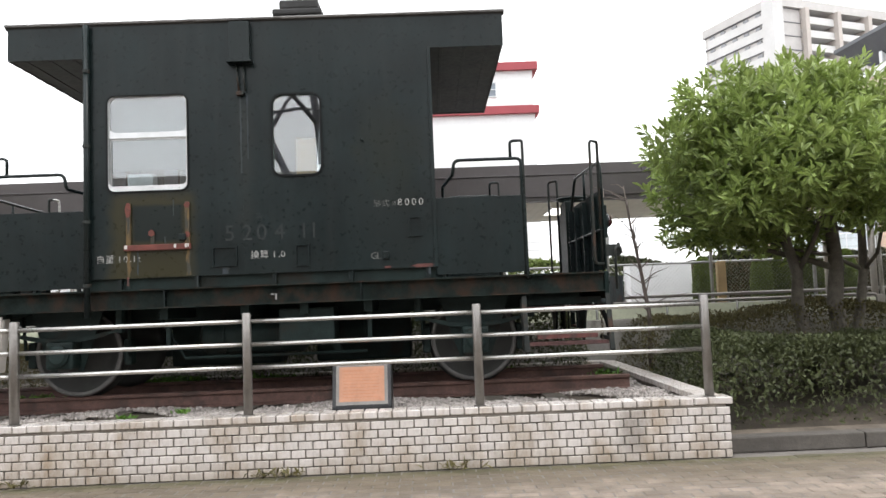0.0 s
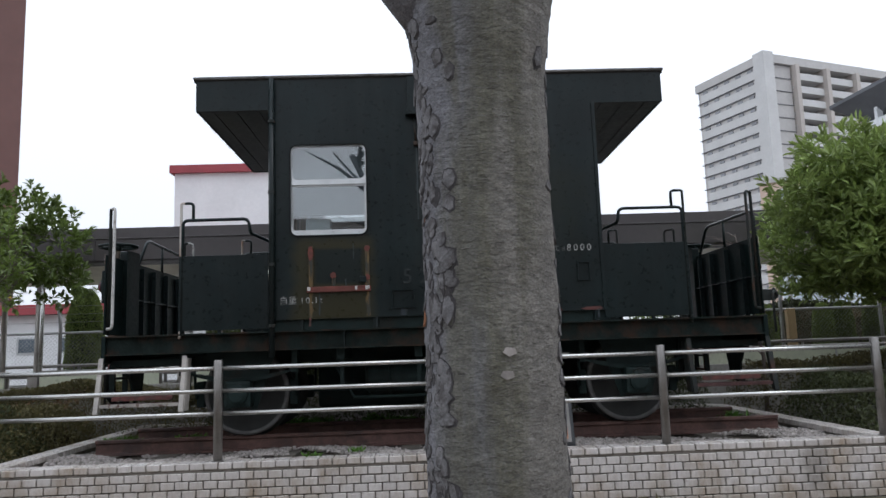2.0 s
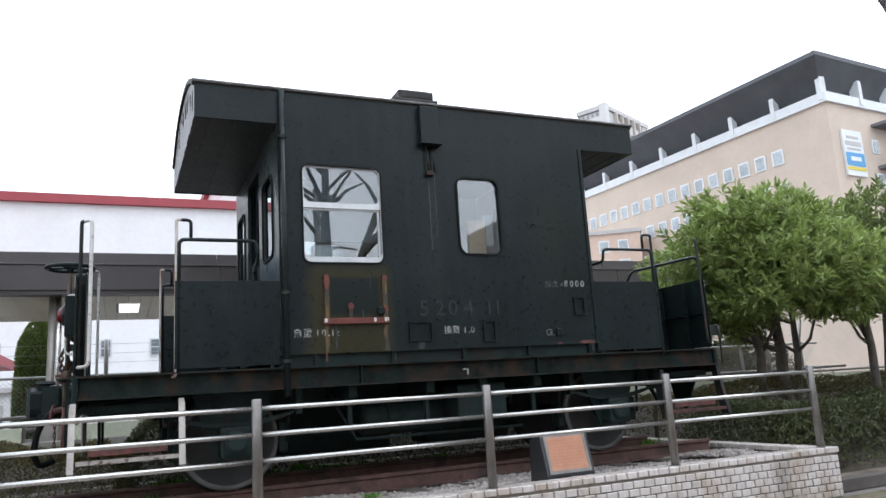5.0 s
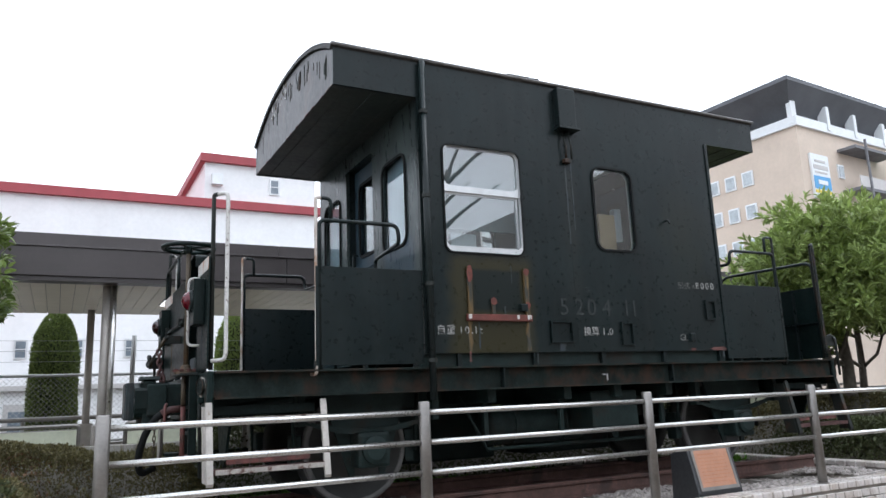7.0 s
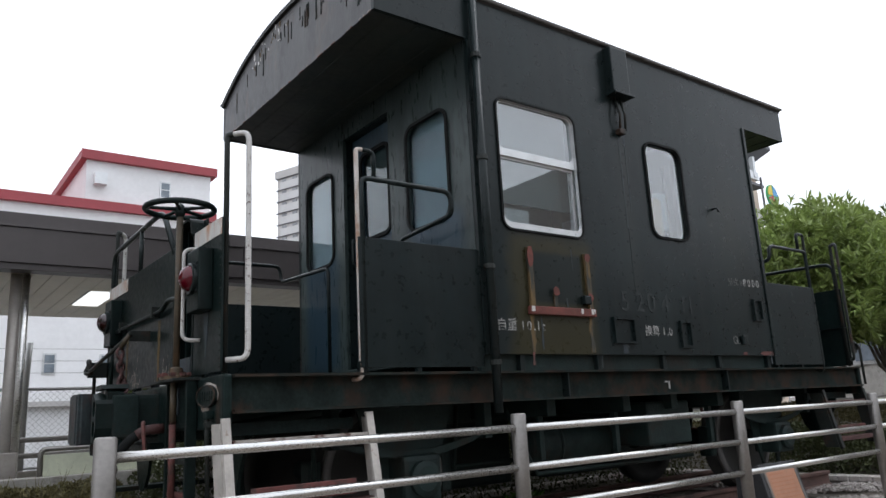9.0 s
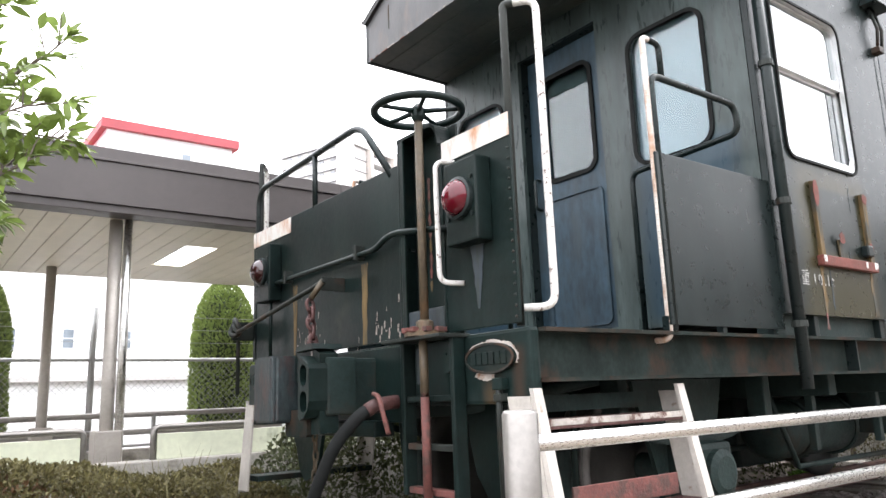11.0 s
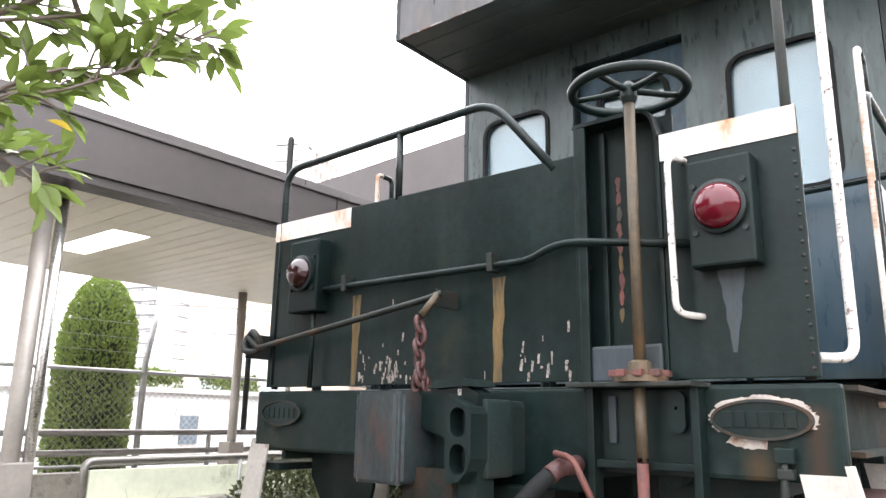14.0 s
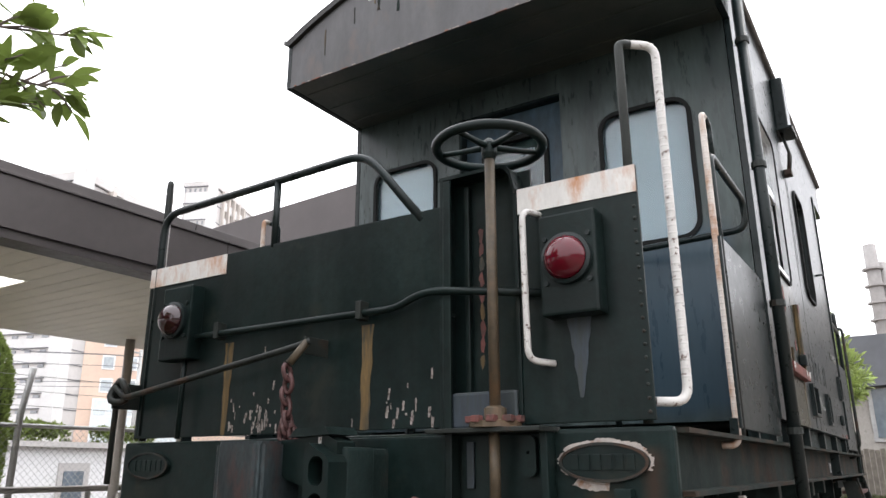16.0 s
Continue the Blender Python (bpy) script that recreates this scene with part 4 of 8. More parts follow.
    # recess for the brake column: back plate, flanged cheeks and a hood with a rounded shoulder
    part("recess_back", bbox(Q, E1 - 0.065, E1 - 0.055, 0.45, 0.78, SILL1, 2.46), PAINT_END, wagon)
    part("recess_cheek", bbox(Q, E1 - 0.065, E1 + 0.022, 0.462, 0.476, SILL1, 2.46, 0.003), PAINT_END, wagon)
    part("recess_flange", bbox(Q, E1 + 0.010, E1 + 0.022, 0.476, 0.505, SILL1, 2.455, 0.003), PAINT_END, wagon)
    part("recess_cheek", bbox(Q, E1 - 0.065, E1 + 0.004, 0.740, 0.754, SILL1, 2.40, 0.003), PAINT_END, wagon)
    hood = rounded([Vector((0.462, 2.470, 0)), Vector((0.735, 2.470, 0)), Vector((0.757, 2.372, 0))], 0.045)
    under = [(p.x - 0.006, p.y - 0.013) for p in hood]
    part("recess_hood", prism([(p.x, p.y) for p in hood] + under[::-1], lambda a, b, c, Q=Q: Q(c, a, b), E1 - 0.065, E1 + 0.022), PAINT_END, wagon)
    part("recess_inner_post", bbox(Q, E1 - 0.054, E1 - 0.030, 0.530, 0.550, SILL1, 2.44, 0.004), PAINT_END, wagon)
    for k in range(17):
        part("rivet", lathe([(0.0055, 0), (0.0055, se * 0.003), (0.003, se * 0.0045)], Q(E1, 1.146, 1.63 + k * 0.038), "x", 8), PAINT_RUST, wagon)
    rng = random.Random(8)
    for k in range(9):
        z = 1.82 + k * 0.055
        pts = [(0.585 + 0.012 * math.cos(q) * rng.uniform(0.5, 1.2), z + 0.03 * math.sin(q) * rng.uniform(0.5, 1.2)) for q in (2 * math.pi * w / 9 for w in range(9))]
        part("recess_rust", plate(pts, [], lambda a, b, c, Q=Q: Q(E1 - 0.0548 + c, a, b), 0.0016), RED_RUST if k % 3 else RUST_STREAK, wagon)
    # rail above the long panel
    part("end_rail", tube([Q(E0, -1.11, 1.62), Q(E0, -1.11, 2.638), Q(E0, 0.10, 2.668), Q(E0, 0.37, 2.34)], 0.017, 8, 0.10), PAINT, wagon)
    part("end_rail_post", tube([Q(E0, -0.375, 2.36), Q(E0, -0.375, 2.655)], 0.015, 8), PAINT, wagon)
    for v in (-0.85, -0.45, -0.05, 0.30):
        part("panel_stiffener", bbox(Q, E0 - 0.05, E0, v, v + 0.008, SILL1, 2.33), PAINT, wagon)
    part("panel_stiffener", bbox(Q, E0 - 0.04, E0, -1.16, 0.48, 1.98, 1.99), PAINT, wagon)
    # tail lamps
    for v, lz in ((0.954, 2.085), (-0.85, 2.090)):
        lamp = part("tail_lamp", bbox(Q, E1, E1 + 0.075, v - 0.092, v + 0.092, lz - 0.168, lz + 0.150, 0.008), PAINT_END, wagon, "boxed red tail lamp")
        c = Q(E1 + 0.075, v, lz)
        part("lamp_ring", lathe([(0.079, 0), (0.079, se * 0.018), (0.068, se * 0.022), (0.068, 0)], c, "x", 28, ring=True), PAINT, lamp)
        part("lens", lathe([(0.068, se * 0.012)] + [(0.068 * math.cos(radians(a)), se * (0.012 + 0.056 * math.sin(radians(a)))) for a in (15, 30, 45, 60, 75, 86)], c, "x", 28), RED_GLASS if v > 0 else FAR_GLASS, lamp, "domed dark red lens", True)
        for dv in (-0.07, 0.07):
            for dz in (-0.07, 0.07):
                part("bolt", lathe([(0.008, 0), (0.008, se * 0.008)], Q(E1 + 0.075, v + dv, lz + dz), "x", 8), PAINT, lamp)
    # brake column with hand wheel
    cv, cu = 0.690, E1 + 0.065
    col = part("brake_column", tube([Q(E1 + 0.075, cv, 1.37), Q(E1 + 0.075, cv, 1.59)], 0.017, 12), SPINDLE, wagon, "rusty brake spindle")
    part("spindle_lower", tube([Q(E1 + 0.075, cv, 1.0), Q(E1 + 0.075, cv, 1.385)], 0.0170, 12), RED_RUST, col, "red rusty lower spindle")
    part("spindle", tube([Q(cu, cv, 1.60), Q(cu, cv, 2.515)], 0.0175, 12), SPINDLE, col, "brown weathered spindle")
    part("spindle_base", lathe([(0.080, 1.598), (0.080, 1.616), (0.036, 1.620), (0.034, 1.655), (0.022, 1.662)], Q(cu, cv, 0), "z", 18), SPINDLE, col, "brown flanged spindle base")
    for i in range(9):
        k = 2 * math.pi * i / 9
        part("base_tooth", bbox(lambda a, b, c: Q(cu, cv, 0) + Vector((a, b, 0)), 0.074 * math.cos(k) - 0.014, 0.074 * math.cos(k) + 0.014, 0.074 * math.sin(k) - 0.014, 0.074 * math.sin(k) + 0.014, 1.612, 1.632, 0.003), RED_RUST, col)
    part("spindle_collar", bbox(Q, E1 - 0.06, E1 + 0.010, 0.50, 0.738, 1.600, 1.715, 0.01), DULL_STREAK, col)
    wheel_c = Q(cu, cv, 2.514)
    part("brake_wheel", tube([wheel_c + Vector((0.179 * math.cos(k), 0.179 * math.sin(k), 0.004)) for k in (2 * math.pi * i / 40 for i in range(40))], 0.0165, 10, closed=True), PAINT_END, col, "dark five-spoked brake hand wheel", True)
    for i in range(5):
        k = 2 * math.pi * i / 5 + 0.5
        d = Vector((math.cos(k), math.sin(k), 0))
        part("wheel_spoke", tube([wheel_c + d * 0.02 + Vector((0, 0, 0.005)), wheel_c + d * 0.11 + Vector((0, 0, 0.003)), wheel_c + d * 0.176 + Vector((0, 0, 0.004))], [0.012, 0.0095, 0.0105], 8), PAINT_END, col)
    part("wheel_hub", lathe([(0.020, -0.04), (0.027, -0.02), (0.027, 0.016), (0.020, 0.026), (0.010, 0.036)], wheel_c, "z", 16), PAINT_END, col)
    # cranked pipe across the end
    pipe = [Q(E1 + 0.03, -0.90, 2.015), Q(E1 + 0.03, -0.60, 2.018), Q(E1 + 0.03, 0.285, 2.018), Q(E1 + 0.03, 0.375, 2.056), Q(E1 + 0.03, 0.46, 2.060), Q(E1 + 0.026, 0.87, 2.0)]
    cable = part("conduit_pipe", tube(pipe, 0.0135, 8, 0.05), PAINT_END, wagon)
    for v in (-0.62, 0.13):
        part("pipe_clip", bbox(Q, E1, E1 + 0.05, v - 0.012, v + 0.012, 1.995, 2.062, 0.003), PAINT_RUST, cable)
    part("pipe_box", bbox(Q, E1, E1 + 0.06, -0.84, -0.76, 1.985, 2.04, 0.006), PAINT_END, cable)
    part("pipe_drop", tube([Q(E1 + 0.045, -0.80, 1.99), Q(E1 + 0.045, -0.80, 1.60)], 0.011, 8), PAINT_END, cable)
    # rust-coloured runs below the clips, pale wash below the lamp
    for v, m, z0, z1, w in ((-0.58, RUST_STREAK, 1.61, 1.98, 0.022), (0.14, RUST_STREAK, 1.61, 1.98, 0.026), (0.95, DULL_STREAK, 1.68, 1.93, 0.042)):
        bm = bmesh.new()
        rng = random.Random(int(v * 100))
        thin = 0.9 if m is DULL_STREAK else 0.1
        edge = [(v - w * (1 - thin * i / 8) + rng.uniform(-0.004, 0.004), z1 - (z1 - z0) * i / 8) for i in range(9)] + [(v + w * (0.15 + 0.85 * i / 8 if m is DULL_STREAK else 0.5 + 0.5 * i / 8) + rng.uniform(-0.005, 0.005), z0 + (z1 - z0) * i / 8) for i in range(9)]
        part("stain", plate(edge, [], lambda a, b, c, Q=Q: Q(E1 + 0.0005 + c, a, b), 0.0012), m, wagon)
    # uncoupling lever, chain, small grab iron
    lev = part("uncoupling_lever", tube([Q(E1 + 0.07, -1.20, 1.42), Q(E1 + 0.07, -1.20, 1.80), Q(E1 + 0.13, -1.14, 1.83), Q(E1 + 0.13, -1.06, 1.77), Q(E1 + 0.12, -0.1, 1.905), Q(E1 + 0.12, -0.02, 1.922)], 0.0125, 8, 0.04), PAINT_RUST, wagon, "bent uncoupling lever")
    part("lever_bracket", bbox(Q, E1, E1 + 0.13, -1.145, -1.135, 1.73, 1.84, 0.003), PAINT_RUST, lev)
    part("lever_bracket", bbox(Q, E1, E1 + 0.125, -0.055, -0.045, 1.875, 1.94, 0.003), PAINT_RUST, lev)
    eye = Q(E1 + 0.13, -1.10, 1.80)
    part("lever_eye", tube([eye + Vector((0.012 * math.sin(2 * k), 0.052 * math.cos(k), 0.046 * math.sin(k))) for k in (2 * math.pi * q / 14 for q in range(14))], 0.015, 7, closed=True), PAINT_RUST, lev)
    part("lever_arm", tube([Q(E1 + 0.12, -0.04, 1.92), Q(E1 + 0.16, -0.085, 1.84)], 0.014, 8), SPINDLE, lev)
    heap = [(0, 0.0), (0.018, 0.0), (-0.016, 0.004), (0.004, 0.02)]
    for i in range(9):
        z, dv = (1.808 - i * 0.041, 0.008 * math.sin(i * 2.1)) if i < 5 else (1.60 + heap[i - 5][1], heap[i - 5][0])
        c = Q(E1 + 0.16 - i * 0.004 if i < 5 else E1 + 0.13 + 0.01 * (i - 6), -0.092 - 0.002 * i * (i < 5) - 0.008 * (i > 4) + dv, z)
        loop = [c + (Vector((0, 0.018 * math.cos(k), 0.032 * math.sin(k))) if i % 2 else Vector((0.018 * math.cos(k), 0.008 * math.sin(k), 0.030 * math.sin(k)))) for k in (2 * math.pi * j / 10 for j in range(10))]
        part("chain_link", tube(loop, 0.009, 6, closed=True), CHAIN, lev)
    part("grab_iron", tube([Q(E1, 0.835, 2.268), Q(E1 + 0.075, 0.808, 2.270), Q(E1 + 0.075, 0.812, 1.790), Q(E1, 0.865, 1.785)], 0.0105, 8, 0.04), WHITE_RUST if se < 0 else PAINT, wagon, "white grab iron" if se < 0 else "")
    # ladder below the headstock
    lad = part("end_ladder", bbox(Q, E1 + 0.005, E1 + 0.06, 0.505, 0.53, 1.0, 1.60, 0.004), PAINT_END, wagon)
    part("ladder_stile", bbox(Q, E1 + 0.005, E1 + 0.06, 0.830, 0.855, 1.0, 1.60, 0.004), PAINT_END, lad)
    for z, m in ((1.362, PAINT_END), (1.183, PAINT_RUST), (1.02, RED_RUST)):
        part("rung", bbox(Q, E1 + 0.01, E1 + 0.05, 0.53, 0.83, z - 0.012, z + 0.012, 0.004), m, lad)
    part("bay_back", bbox(Q, E1 + 0.002, E1 + 0.008, 0.535, 0.825, 1.335, 1.58, 0.002), PAINT_END, lad)
    part("hanging_link", plate(round_rect(0.755, 0.805, 1.455, 1.575, 0.024), [round_rect(0.775, 0.785, 1.52, 1.53, 0.004)], lambda a, b, c, Q=Q: Q(E1 + 0.02 + c, a, b), 0.014), PAINT_END, lad)
    part("bay_tab", bbox(Q, E1 + 0.008, E1 + 0.02, 0.56, 0.585, 1.42, 1.56, 0.003), DULL_STREAK, lad)
    part("ladder_shelf", bbox(Q, E1 - 0.02, E1 + 0.13, 0.475, 0.865, 1.583, 1.597, 0.003), PAINT_RUST, lad)
    rod = part("step_rod", tube([Q(E1 + 0.022, 1.06, 1.42), Q(E1 + 0.022, 1.052, 1.30), Q(E1 + 0.010, 1.045, 0.90)], 0.0115, 8), PAINT_RUST, wagon, "dark hanging rod")
    part("rod_bracket", bbox(Q, E1, E1 + 0.036, 1.035, 1.085, 1.385, 1.425, 0.004), HEAD_PAINT, rod)
    part("rod_bracket", bbox(Q, E1, E1 + 0.036, 1.04, 1.08, 1.345, 1.372, 0.004), PAINT_RUST, rod)
    # maker's plate: an oval casting on bare patches
    ov = [(1.003 + 0.133 * math.cos(2 * math.pi * i / 28), 1.496 + 0.055 * math.sin(2 * math.pi * i / 28)) for i in range(28)]
    rng = random.Random(3)
    halo = []
    for i in range(132):
        d = 360 * i / 132
        k = math.radians(d)
        f = 1.17 if 32 < d < 150 else 1.09 if d < 216 else 1.42 if 232 < d < 274 else 1.11 if d > 338 or d < 14 else 0.95
        f += rng.uniform(-0.05, 0.05) * (f > 1) + 0.03 * math.sin(9 * k)
        halo.append((1.003 + 0.133 * (1 + (f - 1) * 0.7) * math.cos(k), 1.496 + 0.055 * f * math.sin(k)))
    for dv, show in ((0.0, True), (-2.02, False)):
        if show and se < 0:
            part("bare_patch", plate(halo, [], lambda a, b, c, Q=Q: Q(E1 + 0.0012 + c, a, b), 0.001), PATCH, wagon, "flaked pale patch round the plate")
        plt = part("maker_plate", plate([(a + dv, b) for a, b in ov], [], lambda a, b, c, Q=Q: Q(E1 + 0.002 + c, a, b), 0.012), PAINT_END, wagon, "oval cast maker's plate")
        rim = [(1.003 + dv + 0.124 * math.cos(2 * math.pi * i / 28), 1.496 + 0.047 * math.sin(2 * math.pi * i / 28)) for i in range(28)]
        part("plate_rim", plate([(a + dv, b) for a, b in ov], [rim], lambda a, b, c, Q=Q: Q(E1 + 0.014 + c, a, b), 0.005), PAINT_RUST, plt)
        for i in range(6):
            v = 0.905 + dv + i * 0.033
            part("plate_relief", bbox(Q, E1 + 0.014, E1 + 0.018, v, v + 0.026, 1.474, 1.518, 0.002), PAINT_END, plt)
    # coupler: shank, guard arm, throat, knuckle with two holes
    C = lambda u, v, z, Q=Q: Q(u + 0.085, v + 0.11, z)
    cpl = part("coupler", bbox(Q, E1 - 0.2, E1 + 0.22, -0.06, 0.26, 1.31, 1.545, 0.02), FRAME, wagon, "automatic knuckle coupler")
    prof = [(-0.255, E1), (-0.255, E1 + 0.32), (-0.235, E1 + 0.33), (-0.075, E1 + 0.325), (-0.06, E1 + 0.305), (-0.07, E1)]
    guard = prism(prof, lambda a, b, c, C=C: C(b, a, c), 1.285, 1.566)
    bmesh.ops.bevel(guard, geom=guard.edges[:], offset=0.010, segments=2, affect="EDGES")
    part("coupler_guard", guard, GUARD, cpl, "scuffed guard arm of the coupler")
    throat = [(-0.115, 1.505), (-0.05, 1.45), (0.02, 1.43), (0.075, 1.43), (0.075, 1.335), (-0.06, 1.335), (-0.115, 1.37)]
    head = plate([(-0.122, 1.565), (0.12, 1.58), (0.16, 1.56), (0.16, 1.24), (-0.122, 1.225)], [throat], lambda a, b, c, C=C: C(E1 + 0.13 + c, a, b), 0.085)
    part("coupler_head", head, PAINT_END, cpl)
    part("coupler_throat", plate(round_rect(-0.118, 0.082, 1.225, 1.335, 0.02), [], lambda a, b, c, C=C: C(E1 + 0.205 + c, a, b), 0.03), STAIN_MIX, cpl, "rusty coupler throat")
    outline = [(0.083, 1.545), (0.10, 1.555), (0.125, 1.54), (0.165, 1.52), (0.180, 1.50), (0.180, 1.37), (0.165, 1.335), (0.135, 1.305), (0.095, 1.295), (0.083, 1.31)]
    kn = plate(outline, [round_rect(0.102, 0.160, 1.325, 1.412, 0.028), round_rect(0.102, 0.160, 1.432, 1.518, 0.028)], lambda a, b, c, C=C: C(E1 + 0.19 + c, a, b), 0.085)
    part("knuckle", kn, PAINT_END, cpl, "knuckle with two round holes")
    part("knuckle_back", bbox(C, E1 + 0.05, E1 + 0.19, 0.085, 0.178, 1.31, 1.545, 0.01), FRAME, cpl)
    part("knuckle_lug", prism([(-0.02, 1.575), (0.15, 1.582), (0.13, 1.605), (0.01, 1.602)], lambda a, b, c, C=C: C(E1 + c, a, b), 0.10, 0.24), PAINT_END, cpl)
    part("chipped_edge", bbox(C, E1 + 0.215, E1 + 0.2165, 0.085, 0.098, 1.53, 1.575), WHITE_RUST, cpl)
    part("coupler_pocket", ring_plate(rect(-0.01, 0.17, 1.36, 1.52), rect(0.015, 0.145, 1.385, 1.495), lambda a, b, c, Q=Q: Q(E1 + 0.022 + c, a + 0.04, b), 0.03), PAINT_END, cpl)
    part("coupler_carrier", bbox(Q, E1, E1 + 0.10, -0.14, 0.36, 1.215, 1.28, 0.01), PAINT_END, cpl)
    part("striker_plate", bbox(Q, E1, E1 + 0.025, -0.34, 0.52, 1.27, 1.582, 0.008), PAINT_END, cpl)
    # curved guards that hang before the wheels
    for v in (-0.82, 0.82):
        g = [(-0.20, 1.335), (0.20, 1.335), (0.19, 1.20), (0.15, 1.06), (0.08, 0.97), (-0.02, 0.94), (-0.08, 1.0), (-0.12, 1.12), (-0.19, 1.22)]
        part("wheel_guard", plate([(v + a * (1 if v < 0 else -1), b) for a, b in g], [], lambda a, b, c, Q=Q: Q(E1 - 0.20 + c, a, b), 0.02), PAINT_END, wagon, "curved guard plate before the wheel")
    # brake hose with cock
    H = lambda u, v, z, Q=Q: Q(u + 0.085, v + 0.10, z + 0.02)
    hose = part("air_hose", tube([H(E1 + 0.02, 0.36, 1.33), H(E1 + 0.12, 0.34, 1.30), H(E1 + 0.20, 0.26, 1.18), H(E1 + 0.24, 0.16, 0.98), H(E1 + 0.20, 0.02, 0.86), H(E1 + 0.10, -0.06, 0.90)], 0.026, 12, 0.10), RUBBER, wagon, "black rubber air hose")
    part("hose_cock", tube([H(E1 - 0.03, 0.37, 1.335), H(E1 + 0.06, 0.357, 1.328), H(E1 + 0.10, 0.345, 1.305)], 0.028, 12, 0.02), CHAIN, hose)
    part("cock_handle", tube([H(E1 + 0.07, 0.35, 1.37), H(E1 + 0.09, 0.42, 1.36), H(E1 + 0.10, 0.50, 1.22)], 0.010, 8, 0.03), RED_RUST, hose, "red cock handle")
    for i in range(9):
        c = H(E1 + 0.10, -0.10 + 0.006 * math.sin(i), 1.20 - i * 0.042)
        loop = [c + (Vector((0, 0.011 * math.cos(k), 0.027 * math.sin(k))) if i % 2 else Vector((0.011 * math.cos(k), 0, 0.027 * math.sin(k)))) for k in (2 * math.pi * j / 8 for j in range(8))]
        part("chain_link", tube(loop, 0.005, 5, closed=True), SPINDLE, hose)

# flaked paint above the headstock at the walked-round end
rng = random.Random(11)
for i in range(58):
    v, big = rng.choice([(rng.gauss(-0.36, 0.035), 1.0), (rng.uniform(-0.56, -0.28), 0.7), (rng.uniform(-0.60, 0.46), 0.55), (rng.uniform(0.20, 0.44), 0.7)])
    z = SILL1 + 0.02 + abs(rng.gauss(0, 0.065 if i % 6 else 0.20))
    hgt, wid = big * rng.uniform(0.010, 0.060), big * rng.uniform(0.0025, 0.010)
    skew = rng.uniform(-0.15, 0.15)
    up = [(v + wid * rng.uniform(0.45, 1.0) + skew * hgt * j / 5, z + hgt * (j + rng.uniform(-0.3, 0.3)) / 5) for j in range(6)]
    down = [(v - wid * rng.uniform(0.4, 1.0) + skew * hgt * j / 5, z + hgt * (j + rng.uniform(-0.3, 0.3)) / 5) for j in range(5, -1, -1)]
    pts = up + down
    part("paint_flake", plate(pts, [], lambda a, b, c: Vector((CX - REAR_L - 0.0006 - c, CY - a, b)), 0.001), FLAKE_PALE, wagon)

rng = random.Random(23)
for i in range(26):
    v = rng.uniform(-0.1, 0.62)
    z = EAVE1 - 0.06 + (RIDGE - EAVE1) * (1 - abs(v / HALF_W) ** 2.3) - rng.uniform(0.02, 0.16)
    hgt, wid = rng.uniform(0.01, 0.06), rng.uniform(0.004, 0.016)
    pts = [(v - wid, z), (v + wid * rng.uniform(0.4, 1), z + rng.uniform(0, 0.01)), (v + wid * rng.uniform(0.2, 1), z + hgt), (v - wid * rng.uniform(0.2, 0.8), z + hgt * rng.uniform(0.6, 0.95))]
    part("paint_flake", plate(pts, [], lambda a, b, c: Vector((CX - ROOF_L - 0.0004 + 0.002 - c, CY + a, b)), 0.0026), WHITE_RUST if i % 3 else RUST_STREAK, wagon)

rng = random.Random(29)
v = -1.22
while v < 1.2:
    w = rng.uniform(0.01, 0.07)
    if rng.random() < 0.7:
        part("chipped_edge", box(CX - ROOF_L - 0.0035, CX - ROOF_L + 0.003, CY + v, CY + v + w, EAVE0 - 0.001, EAVE0 + rng.uniform(0.003, 0.009)), FLAKE_PALE if rng.random() < 0.6 else RUST_M, wagon)
    v += w + rng.uniform(0.0, 0.05)
for k in range(26):
    v, top = rng.uniform(-1.1, 1.1), rng.uniform(0.02, 0.14)
    z1 = EAVE1 - 0.06 + (RIDGE - EAVE1) * (1 - abs(v / HALF_W) ** 2.3) - top
    h, w = rng.uniform(0.06, 0.22), rng.uniform(0.004, 0.014)
    edge = [(v - w * rng.uniform(0.4, 1), z1 - h * i / 5) for i in range(6)] + [(v + w * rng.uniform(0.3, 1), z1 - h + h * i / 5) for i in range(6)]
    part("stain", plate(edge, [], lambda a, b, c: Vector((CX - ROOF_L + 0.0016 - c, CY + a, b)), 0.0022), RUN_OCHRE if k % 3 == 0 else STAIN_MIX, wagon)

